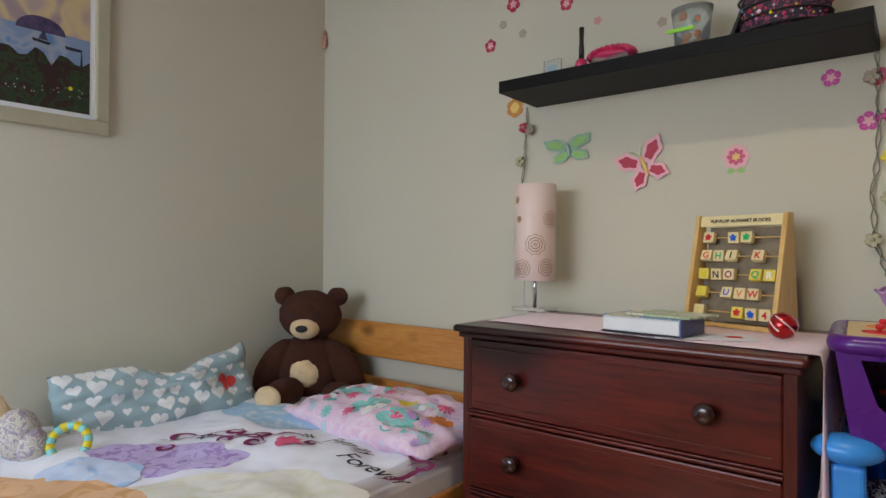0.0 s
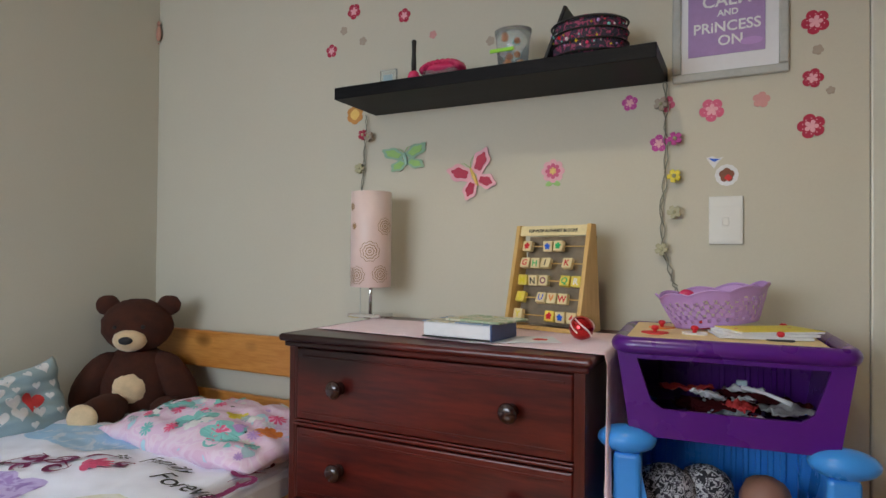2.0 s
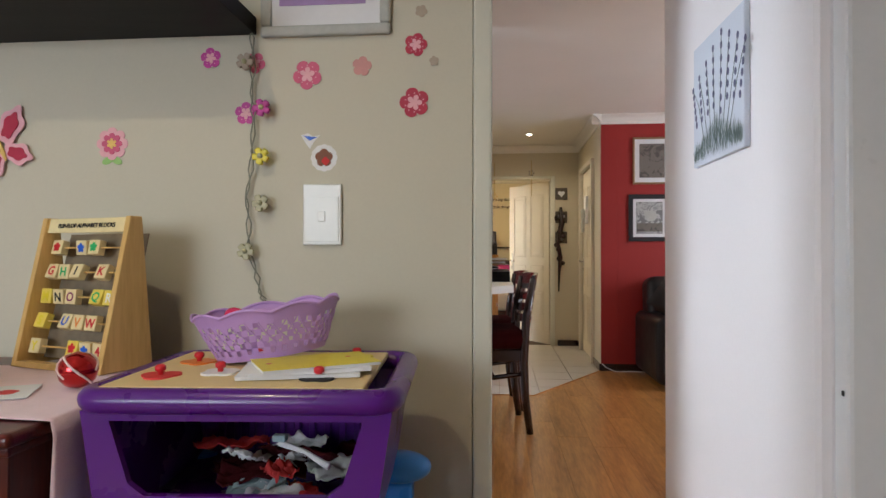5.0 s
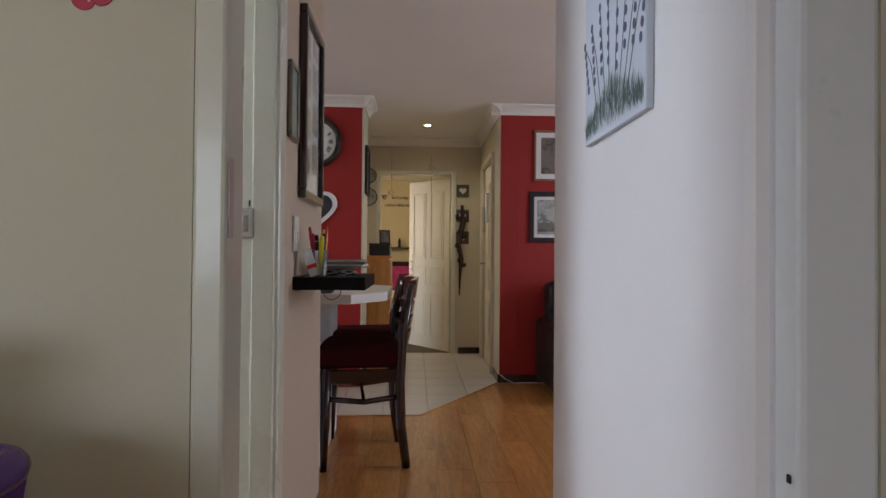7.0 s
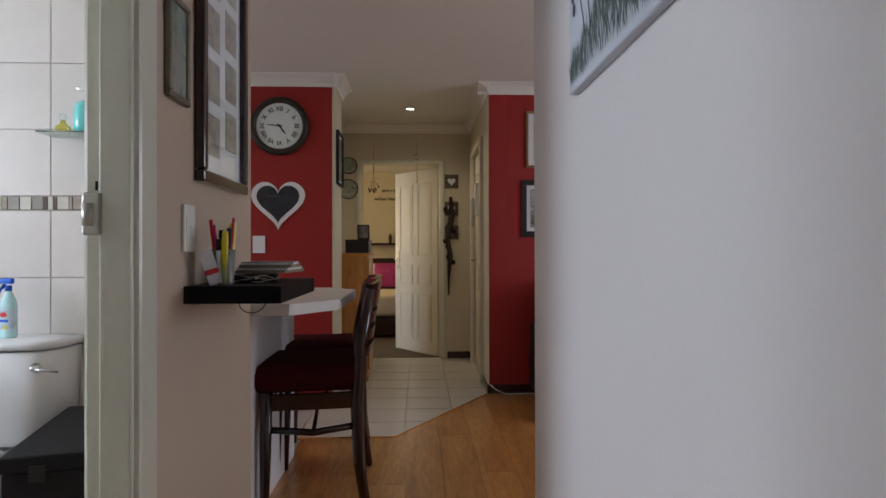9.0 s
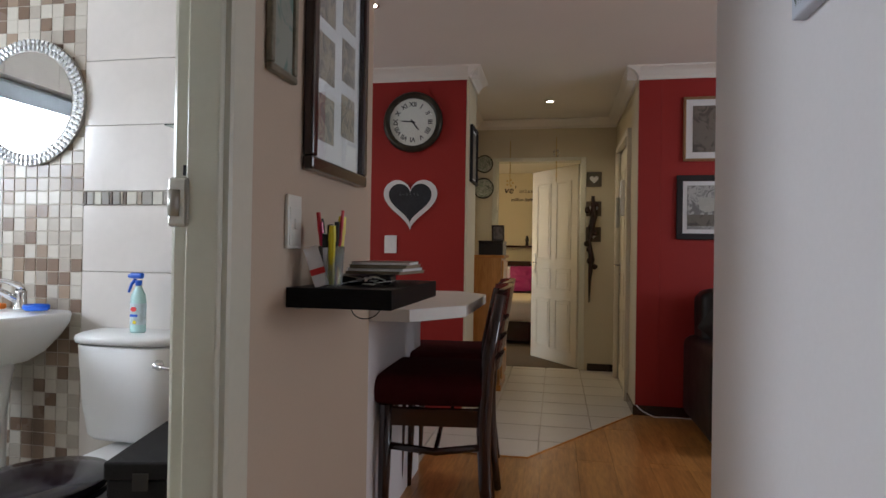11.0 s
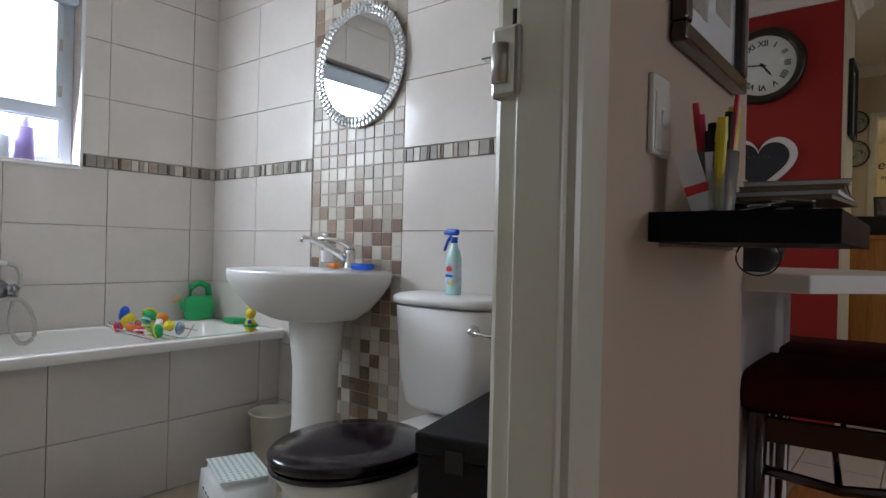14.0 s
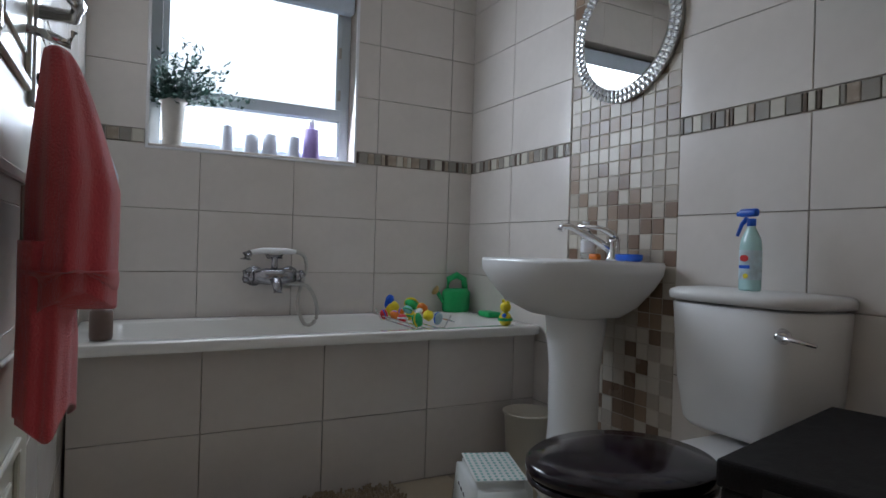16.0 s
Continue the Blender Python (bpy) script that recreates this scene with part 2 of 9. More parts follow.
M = {
    "paint_bed": mat("paint_bedroom", (0.60, 0.565, 0.455), 0.75, var=0.03, scale=1.5, fine=140, bump=0.12),
    "paint_hall": mat("paint_hall", (0.54, 0.435, 0.335), 0.7, var=0.03, scale=1.5, fine=120, bump=0.12),
    "paint_white": mat("paint_off_white", (0.82, 0.79, 0.80), 0.6, var=0.025, scale=1.2, fine=120, bump=0.1),
    "paint_red": mat("paint_red", (0.31, 0.018, 0.015), 0.6, var=0.08, scale=2, fine=100, bump=0.15),
    "paint_cream": mat("paint_cream", (0.62, 0.56, 0.42), 0.7, var=0.03, scale=2, fine=100, bump=0.1),
    "ceiling": mat("ceiling_white", (0.80, 0.765, 0.71), 0.85, var=0.03, scale=2, fine=160, bump=0.15),
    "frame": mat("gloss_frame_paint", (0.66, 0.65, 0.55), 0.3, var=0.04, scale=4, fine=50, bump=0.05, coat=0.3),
    # frame paint for the right jamb, whitened and blued for daylight falling on it
    "frame_lit": mat("gloss_frame_paint_lit", (0.78, 0.80, 0.83), 0.3, var=0.03, scale=4, fine=50, bump=0.05, coat=0.3),
    "door": mat("door_paint", (0.68, 0.63, 0.53), 0.4, var=0.04, scale=4, fine=60, bump=0.08),
    "tile": mat("wall_tile_glaze", (0.70, 0.655, 0.615), 0.22, var=0.04, scale=5, fine=30, bump=0.06, depth=0.001, each=0.15, coat=0.4),
    "grout": mat("grout", (0.48, 0.43, 0.38), 0.85, var=0.12, scale=20, fine=200),
    "ftile": mat("floor_tile_glaze", (0.52, 0.49, 0.45), 0.35, var=0.04, scale=3, fine=25, bump=0.0, each=0.2, coat=0.1),
    "btile": mat("bathroom_floor_tile", (0.55, 0.48, 0.36), 0.35, var=0.06, scale=6, fine=40, bump=0.05, each=0.2),
    "floorwood": wood("laminate_oak", (0.26, 0.105, 0.028), (0.56, 0.27, 0.082), 0.28, "y", 5.5, 0.25, each=0.5, bump=0.05),
    "white": mat("white_ceramic", (0.80, 0.80, 0.80), 0.32, var=0.015, scale=3, fine=20, bump=0.0, coat=0.25),
    "enamel": mat("white_enamel", (0.80, 0.79, 0.76), 0.15, var=0.02, scale=3, fine=20, bump=0.0, coat=0.5),
    "chrome": mat("chrome", (0.75, 0.75, 0.76), 0.12, 1.0, var=0.04, bump=0.0),
    "brass": mat("brushed_brass", (0.55, 0.42, 0.2), 0.3, 1.0, var=0.05, bump=0.03),
    "steel": mat("dull_steel", (0.5, 0.49, 0.46), 0.35, 1.0, var=0.08, bump=0.05),
    "black": mat("black_plastic", (0.015, 0.014, 0.014), 0.35, var=0.2, bump=0.05),
    "seat": wood("dark_varnished_seat", (0.005, 0.002, 0.007), (0.010, 0.005, 0.012), 0.1, "x", 12, 0.4),
    "shelf": wood("black_brown_veneer", (0.006, 0.006, 0.007), (0.013, 0.012, 0.013), 0.45, "x", 30, 0.0, bump=0.1),
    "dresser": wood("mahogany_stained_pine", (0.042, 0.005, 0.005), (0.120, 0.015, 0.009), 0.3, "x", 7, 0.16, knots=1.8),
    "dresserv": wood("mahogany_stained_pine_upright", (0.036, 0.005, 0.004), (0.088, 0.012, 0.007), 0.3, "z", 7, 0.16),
    "pine": wood("varnished_knotty_pine", (0.46, 0.17, 0.03), (0.66, 0.31, 0.075), 0.3, "x", 8, 0.4, knots=6.0),
    "pinev": wood("varnished_pine_upright", (0.42, 0.17, 0.035), (0.62, 0.30, 0.08), 0.3, "z", 8, 0.4, knots=5.0),
    "beech": wood("pale_beech", (0.56, 0.34, 0.10), (0.72, 0.48, 0.18), 0.4, "z", 10, 0.2),
    "darkwood": wood("dark_mahogany_gloss", (0.012, 0.004, 0.004), (0.035, 0.010, 0.009), 0.2, "z", 9, 0.5),
    "purple": mat("purple_plastic", (0.085, 0.008, 0.20), 0.28, var=0.06, scale=6, fine=70, bump=0.05, coat=0.2),
    "blue": mat("light_blue_plastic", (0.06, 0.30, 0.80), 0.3, var=0.05, scale=6, fine=70, bump=0.05),
    "lilac": mat("lilac_plastic", (0.50, 0.30, 0.62), 0.4, var=0.06, bump=0.05),
    "fur": mat("brown_plush", (0.062, 0.017, 0.008), 0.95, var=0.4, scale=25, fine=260, bump=0.9, depth=0.006),
    "furtan": mat("tan_plush", (0.72, 0.53, 0.31), 0.95, var=0.15, scale=30, fine=260, bump=0.7, depth=0.004, sheen=0.3),
    "cushred": mat("dark_red_velour", (0.050, 0.006, 0.008), 1.0, var=0.25, scale=10, fine=300, bump=0.4, spec=0.1),
    "leather": mat("black_leather", (0.012, 0.010, 0.011), 0.4, var=0.25, scale=10, fine=120, bump=0.3),
    "cloth_w": mat("white_cotton", (0.84, 0.85, 0.97), 0.9, var=0.05, scale=6, fine=400, bump=0.3, sheen=0.2),
    "pinkcloth": mat("pink_muslin", (0.82, 0.62, 0.67), 0.9, var=0.08, scale=14, fine=350, bump=0.4, sheen=0.3),
    "coral": mat("coral_towelling", (0.84, 0.13, 0.15), 1.0, var=0.10, scale=12, fine=420, bump=0.6, depth=0.004, sheen=0.5),
    "greyblue": mat("grey_blue_cotton", (0.34, 0.46, 0.50), 0.9, var=0.06, scale=6, fine=400, bump=0.3, sheen=0.2),
    "green": mat("green_plastic", (0.03, 0.42, 0.13), 0.35, bump=0.03),
    "yellow": mat("yellow_plastic", (0.75, 0.62, 0.02), 0.4, bump=0.03),
    "orange": mat("orange_plastic", (0.75, 0.20, 0.02), 0.4, bump=0.03),
    "bluep": mat("deep_blue_plastic", (0.02, 0.12, 0.65), 0.35, bump=0.03),
    "aqua": mat("aqua_liquid_plastic", (0.25, 0.62, 0.60), 0.2, bump=0.02, coat=0.3),
    "redp": mat("red_plastic", (0.6, 0.02, 0.03), 0.3, bump=0.03),
    "pinkp": mat("hot_pink_plastic", (0.62, 0.03, 0.12), 0.25, bump=0.03, coat=0.3),
    "ink": mat("black_ink", (0.02, 0.018, 0.02), 0.7, bump=0.0),
    "plum": mat("plum_print", (0.20, 0.02, 0.10), 0.9, bump=0.0),
    "pinkprint": mat("pink_print", (0.75, 0.12, 0.25), 0.9, bump=0.0),
    "whiteprint": mat("white_print", (0.80, 0.80, 0.80), 0.8, bump=0.0),
    "redprint": mat("red_print", (0.65, 0.05, 0.05), 0.8, bump=0.0),
    "paper": mat("white_paper", (0.78, 0.78, 0.80), 0.8, var=0.04, bump=0.05),
    "glass": mat("clear_glass", (0.95, 0.98, 0.98), 0.1, trans=1.0, var=0.0, bump=0.0),
    "clearp": mat("clear_plastic", (0.9, 0.95, 0.93), 0.25, trans=0.85, var=0.03, bump=0.0),
    "mirror": mat("mirror_silver", (0.9, 0.92, 0.92), 0.1, 1.0, var=0.0, bump=0.0),
    "silverframe": mat("washed_grey_frame", (0.45, 0.46, 0.43), 0.5, var=0.12, scale=14, fine=90, bump=0.3),
}
for dim_name, level in (("dresser", 0.3), ("dresserv", 0.3), ("seat", 0.3), ("shelf", 0.1), ("leather", 0.3)):
    M[dim_name].node_tree.nodes["Principled BSDF"].inputs["Specular IOR Level"].default_value = level
for mirror_name in ("mirror", "glass"):
    b = M[mirror_name].node_tree.nodes["Principled BSDF"]
    for l in list(b.inputs["Roughness"].links):
        M[mirror_name].node_tree.links.remove(l)
    b.inputs["Roughness"].default_value = 0.0


# ---- mesh helpers ----
def link_mesh(name, bm, material, parent=None, label="", smooth=False, kind=""):
    me = bpy.data.meshes.new(name)
    bm.normal_update()
    bm.to_mesh(me)
    bm.free()
    if smooth:
        for p in me.polygons:
            p.use_smooth = True
    me.materials.append(material)
    ob = new(name, me)
    ob.parent = parent
    return tagged(ob, label, kind=kind)


part = link_mesh


def thing(name, at, label, category, group="", rz=0.0):
    ob = new(name)
    ob.empty_display_size = 0.05
    ob.location = at
    ob.rotation_euler = (0, 0, radians(rz))
    return tagged(ob, label, category, group)


def box(bm, lo, hi, bevel=0.0, seg=2, m=None):
    r = bmesh.ops.create_cube(bm, size=1.0)
    vs = r["verts"]
    for v in vs:
        v.co = Vector([lo[i] + (v.co[i] + 0.5) * (hi[i] - lo[i]) for i in range(3)])
    if bevel:
        es = list({e for v in vs for e in v.link_edges})
        r = bmesh.ops.bevel(bm, geom=es, offset=bevel, segments=seg, affect="EDGES", profile=0.5)
        vs = list({v for f in r["faces"] for v in f.verts} | {v for v in vs if v.is_valid})
    if m is not None:
        bmesh.ops.transform(bm, matrix=m, verts=vs)
    return vs


def B(lo, hi, bevel=0.0, seg=2, m=None):
    bm = bmesh.new()
    box(bm, lo, hi, bevel, seg, m)
    return bm


def wall(name, lo, hi, material, kind="structure", bevel=0.0, label=""):
    return tagged(link_mesh(name, B(lo, hi, bevel), material), label, kind=kind)


def lathe(bm, prof, seg=24, at=(0, 0, 0), sx=1.0, sy=1.0, caps=True, m=None):
    rings = []
    for r, z in prof:
        ring = []
        for i in range(seg):
            a = 2 * math.pi * i / seg
            co = Vector((at[0] + r * sx * math.cos(a), at[1] + r * sy * math.sin(a), at[2] + z))
            ring.append(bm.verts.new(m @ co if m is not None else co))
        rings.append(ring)
    for a, b in zip(rings, rings[1:]):
        for i in range(seg):
            bm.faces.new((a[i], a[(i + 1) % seg], b[(i + 1) % seg], b[i]))
    if caps:
        bm.faces.new(rings[0][::-1])
        bm.faces.new(rings[-1])
    return rings


def L(prof, seg=24, at=(0, 0, 0), sx=1.0, sy=1.0, caps=True, m=None):
    bm = bmesh.new()
    lathe(bm, prof, seg, at, sx, sy, caps, m)
    return bm


def tube(bm, pts, r, seg=8, closed=False):
    pts = [Vector(p) for p in pts]
    n = len(pts)
    rings = []
    up = Vector((0, 0, 1))
    for i, p in enumerate(pts):
        a = pts[(i - 1) % n] if closed or i else p
        b = pts[(i + 1) % n] if closed or i < n - 1 else p
        d = (b - a).normalized()
        s = d.cross(up if abs(d.z) < 0.95 else Vector((0, 1, 0))).normalized()
        u = s.cross(d)
        rr = r[i] if isinstance(r, (list, tuple)) else r
        rings.append([bm.verts.new(p + rr * (math.cos(2 * math.pi * k / seg) * s + math.sin(2 * math.pi * k / seg) * u)) for k in range(seg)])
    pairs = list(zip(rings, rings[1:])) + ([(rings[-1], rings[0])] if closed else [])
    for a, b in pairs:
        for k in range(seg):
            bm.faces.new((a[k], a[(k + 1) % seg], b[(k + 1) % seg], b[k]))
    if not closed:
        bm.faces.new(rings[0][::-1])
        bm.faces.new(rings[-1])


def T(pts, r, seg=8, closed=False):
    bm = bmesh.new()
    tube(bm, pts, r, seg, closed)
    return bm


def ball(bm, c, rx, ry=None, rz=None, seg=16, m=None, rough=0.0, freq=9.0):
    ry, rz = ry or rx, rz or rx
    r = bmesh.ops.create_uvsphere(bm, u_segments=seg, v_segments=max(6, seg * 2 // 3), radius=1.0)
    for v in r["verts"]:
        k = 1.0 + (rough * noise.noise(Vector(v.co) * freq + Vector(c) * 5) if rough else 0)
        v.co = Vector((v.co.x * rx * k, v.co.y * ry * k, v.co.z * rz * k))
        if m is not None:
            v.co = m @ v.co
        v.co += Vector(c)
    return r["verts"]


def prism(bm, pts, t0, t1, m=None):
    """A flat shape in x and z, from y = t0 to y = t1."""
    a = [bm.verts.new((m or Matrix()) @ Vector((p[0], t0, p[1]))) for p in pts]
    b = [bm.verts.new((m or Matrix()) @ Vector((p[0], t1, p[1]))) for p in pts]
    f1, f2 = bm.faces.new(a), bm.faces.new(b[::-1])
    n = len(pts)
    for i in range(n):
        bm.faces.new((a[i], b[i], b[(i + 1) % n], a[(i + 1) % n]))
    return f1, f2


def P(pts, t0, t1, m=None):
    bm = bmesh.new()
    prism(bm, pts, t0, t1, m)
    bmesh.ops.recalc_face_normals(bm, faces=bm.faces)
    bmesh.ops.triangulate(bm, faces=[f for f in bm.faces if len(f.verts) > 4])
    return bm


def sheet(fn, nu, nv, thick=0.0):
    bm = bmesh.new()
    g = [[bm.verts.new(fn(i / nu, j / nv)) for j in range(nv + 1)] for i in range(nu + 1)]
    for i in range(nu):
        for j in range(nv):
            bm.faces.new((g[i][j], g[i + 1][j], g[i + 1][j + 1], g[i][j + 1]))
    if thick:
        bmesh.ops.solidify(bm, geom=bm.faces[:], thickness=thick)
    return bm


def slab_sheet(fn, nu, nv, t):
    """A closed cloth: the surface fn(u, v) above, the same t lower below."""
    bm = bmesh.new()
    top = [[bm.verts.new(fn(i / nu, j / nv)) for j in range(nv + 1)] for i in range(nu + 1)]
    low = [[bm.verts.new(v.co - Vector((0, 0, t))) for v in row] for row in top]
    for i in range(nu):
        for j in range(nv):
            bm.faces.new((top[i][j], top[i + 1][j], top[i + 1][j + 1], top[i][j + 1]))
            bm.faces.new((low[i][j], low[i][j + 1], low[i + 1][j + 1], low[i + 1][j]))
    for i in range(nu):
        bm.faces.new((top[i][0], low[i][0], low[i + 1][0], top[i + 1][0]))
        bm.faces.new((top[i][nv], top[i + 1][nv], low[i + 1][nv], low[i][nv]))
    for j in range(nv):
        bm.faces.new((top[0][j], top[0][j + 1], low[0][j + 1], low[0][j]))
        bm.faces.new((top[nu][j], low[nu][j], low[nu][j + 1], top[nu][j + 1]))
    return bm


def heart(n=28, s=1.0):
    out = []
    for i in range(n):
        a = 2 * math.pi * i / n
        out.append((s * 0.5 * math.sin(a) ** 3, s * (13 * math.cos(a) - 5 * math.cos(2 * a) - 2 * math.cos(3 * a) - math.cos(4 * a)) / 32))
    return out


def petals(n=5, r=1.0, deep=0.35, m=40, turn=0.0):
    return [(r * (1 - deep + deep * abs(math.cos(n * a / 2)) ** 0.6) * math.sin(a + turn), r * (1 - deep + deep * abs(math.cos(n * a / 2)) ** 0.6) * math.cos(a + turn)) for a in (2 * math.pi * i / m for i in range(m))]


def text_bm(body, size, m, depth=0.0004, map_fn=None, shear=0.0, align="CENTER", bold=0.0):
    cu = bpy.data.curves.new("lettering", "FONT")
    cu.body, cu.size, cu.extrude, cu.align_x, cu.shear, cu.offset = body, size, depth, align, shear, bold
    cu.resolution_u = 3
    ob = bpy.data.objects.new("lettering", cu)
    scene.collection.objects.link(ob)
    bpy.context.view_layer.update()
    me = bpy.data.meshes.new_from_object(ob.evaluated_get(bpy.context.evaluated_depsgraph_get()))
    bpy.data.objects.remove(ob)
    bm = bmesh.new()
    bm.from_mesh(me)
    bpy.data.meshes.remove(me)
    if m is not None:
        bm.transform(m)
    if map_fn:
        for v in bm.verts:
            v.co = map_fn(v.co)
    return bm


def facing(x, y, z, way="s"):
    """From a flat shape in x and z with its face to -y, to a place on a wall; the wall's face looks south, east or west."""
    return Matrix.Translation((x, y, z)) @ Matrix.Rotation(radians({"s": 0, "e": 90, "w": -90, "n": 180}[way]), 4, "Z")


def label_text(name, body, size, at, way, material, parent, depth=0.0004, bold=0.0, shear=0.0):
    m = facing(*at, way) @ Matrix.Rotation(radians(90), 4, "X")
    return part(name, text_bm(body, size, m, depth, bold=bold, shear=shear), material, parent)


# ---- setting ----
H = 2.46
wall("wall_bedroom_north", (-2.40, 2.333, 0), (0.644, 2.45, H), M["paint_bed"])
wall("wall_bedroom_west", (-2.40, -1.45, 0), (-2.248, 2.333, H), M["paint_bed"])
wall("wall_bedroom_east", (2.5, -1.45, 0), (2.62, 2.333, H), M["paint_bed"])
wall("wall_bedroom_south_low", (-2.248, -1.45, 0), (2.5, -1.35, 0.95), M["paint_bed"])
wall("wall_bedroom_south_high", (-2.248, -1.45, 2.25), (2.5, -1.35, H), M["paint_bed"])
wall("wall_bedroom_south_a", (-2.248, -1.45, 0.95), (-1.9, -1.35, 2.25), M["paint_bed"])
wall("wall_bedroom_south_b", (0.1, -1.45, 0.95), (2.5, -1.35, 2.25), M["paint_bed"])
wall("wall_bedroom_north_b", (1.60, 2.333, 0), (2.62, 2.45, H), M["paint_bed"])
wall("wall_bedroom_lintel", (0.644, 2.333, 2.09), (1.60, 2.45, H), M["paint_bed"])
# the bathroom's walls behind their tiles
wall("wall_bathroom_south", (-2.15, 2.452, 0), (0.40, 2.70, H), M["grout"])
wall("wall_bathroom_north", (-2.15, 4.436, 0), (0.40, 4.54, H), M["grout"])
wall("wall_bathroom_west_low", (-2.15, 2.70, 0), (-2.026, 4.436, 1.2805), M["grout"])
wall("wall_bathroom_west_a", (-2.15, 2.70, 1.27), (-2.026, 2.93, H), M["grout"])
wall("wall_bathroom_west_b", (-2.15, 3.79, 1.27), (-2.026, 4.436, H), M["grout"])
wall("wall_bathroom_west_high", (-2.15, 2.93, 2.12), (-2.026, 3.79, H), M["grout"])
# the wall between bathroom and passage, with its doorway
wall("wall_passage_a", (0.40, 3.53, 0), (0.498, 4.375, H), M["paint_hall"])
wall("wall_passage_b", (0.402, 2.452, 0), (0.498, 2.66, H), M["paint_hall"])
wall("wall_passage_lintel", (0.402, 2.66, 2.10), (0.498, 3.53, H), M["paint_hall"])
wall("wall_dwarf", (0.40, 4.377, 0), (0.445, 5.42, 0.88), M["paint_white"])
wall("wall_canvas", (1.453, 2.398, 0), (1.60, 3.72, H), M["paint_white"], bevel=0.025)
wall("wall_living_south", (1.60, 3.60, 0), (4.6, 3.72, H), M["paint_white"])
# unseen east wall, left open where the living-room fill lamp stands
wall("wall_living_east_low", (4.5, 3.72, 0), (4.6, 6.82, 0.8), M["paint_hall"])
wall("wall_living_east_high", (4.5, 3.72, 2.2), (4.6, 6.82, H), M["paint_hall"])
wall("wall_living_east_a", (4.5, 3.72, 0.8), (4.6, 4.45, 2.2), M["paint_hall"])
wall("wall_living_east_b", (4.5, 5.95, 0.8), (4.6, 6.82, 2.2), M["paint_hall"])
wall("wall_red_hall", (1.851, 6.822, 0), (4.6, 6.94, H), M["paint_red"])
wall("wall_red_hall_edge", (1.697, 6.820, 0), (1.85, 6.8235, H), M["paint_red"])
wall("wall_red_kitchen", (-2.5, 6.64, 0), (0.482, 7.05, H), M["paint_red"])
wall("wall_entry_west", (0.18, 7.052, 0), (0.318, 8.41, H), M["paint_cream"])
wall("wall_red_kitchen_edge", (0.484, 6.637, 0), (0.50, 7.052, H), M["paint_cream"])
wall("wall_entry_east_a", (1.693, 6.824, 0), (1.85, 7.22, H), M["paint_cream"])
wall("wall_entry_east_b", (1.693, 8.12, 0), (1.85, 8.41, H), M["paint_cream"])
wall("wall_entry_east_lintel", (1.693, 7.22, 2.1), (1.85, 8.12, H), M["paint_cream"])
wall("wall_far_a", (0.2, 8.413, 0), (0.53, 8.52, H), M["paint_cream"])
wall("wall_far_b", (1.37, 8.413, 0), (1.95, 8.52, H), M["paint_cream"])
wall("wall_far_lintel", (0.53, 8.413, 2.055), (1.37, 8.52, H), M["paint_cream"])
wall("wall_far_bedroom_north", (-1.2, 12.3, 0), (3.0, 12.4, H), M["paint_cream"])
wall("wall_far_bedroom_west", (-1.25, 8.52, 0), (-1.15, 12.3, H), M["paint_cream"])
wall("wall_far_bedroom_east", (2.9, 8.52, 0), (3.0, 12.3, H), M["paint_cream"])
wall("wall_kitchen_west", (-2.55, 4.54, 0), (-2.45, 6.75, H), M["paint_hall"])
wall("wall_kitchen_south", (-2.5, 4.54, 0), (0.40, 4.60, H), M["paint_hall"])
# ceilings and floors
wall("ceiling_bedroom", (-2.4, -1.45, H), (2.62, 2.45, H + 0.1), M["ceiling"])
wall("ceiling_bathroom", (-2.15, 2.45, H), (0.45, 4.54, H + 0.1), M["ceiling"])
wall("ceiling_hall", (0.45, 2.45, H), (4.6, 8.52, H + 0.1), M["ceiling"])
wall("ceiling_kitchen", (-2.55, 4.54, H), (0.45, 8.52, H + 0.1), M["ceiling"])
wall("ceiling_far_bedroom", (-1.25, 8.52, H), (3.0, 12.4, H + 0.1), M["ceiling"])
wall("floor_slab", (-2.6, -1.5, -0.12), (4.7, 12.5, -0.012), M["grout"])
wall("floor_far_bedroom", (-1.15, 8.45, -0.012), (2.9, 12.3, 0.002), mat("grey_brown_carpet", (0.10, 0.075, 0.055), 0.95, var=0.2, scale=8, fine=300, bump=0.6))


def cornice(name, a, b, side, material=None):
    """A coved strip under the ceiling from a to b; side: the way from the wall into the room."""
    a, b, s = Vector((*a, 0)), Vector((*b, 0)), Vector((*side, 0))
    prof = [(0, 0), (0, -0.085), (0.012, -0.085), (0.018, -0.06), (0.045, -0.03), (0.07, -0.018), (0.085, -0.012), (0.085, 0)]
    bm = bmesh.new()
    r1 = [bm.verts.new(a + s * p + Vector((0, 0, H + q))) for p, q in prof]
    r2 = [bm.verts.new(b + s * p + Vector((0, 0, H + q))) for p, q in prof]
    n = len(prof)
    for i in range(n):
        bm.faces.new((r1[i], r2[i], r2[(i + 1) % n], r1[(i + 1) % n]))
    bm.faces.new(r1[::-1])
    bm.faces.new(r2)
    bmesh.ops.recalc_face_normals(bm, faces=bm.faces)
    return tagged(link_mesh(name, bm, material or M["ceiling"]), kind="structure")


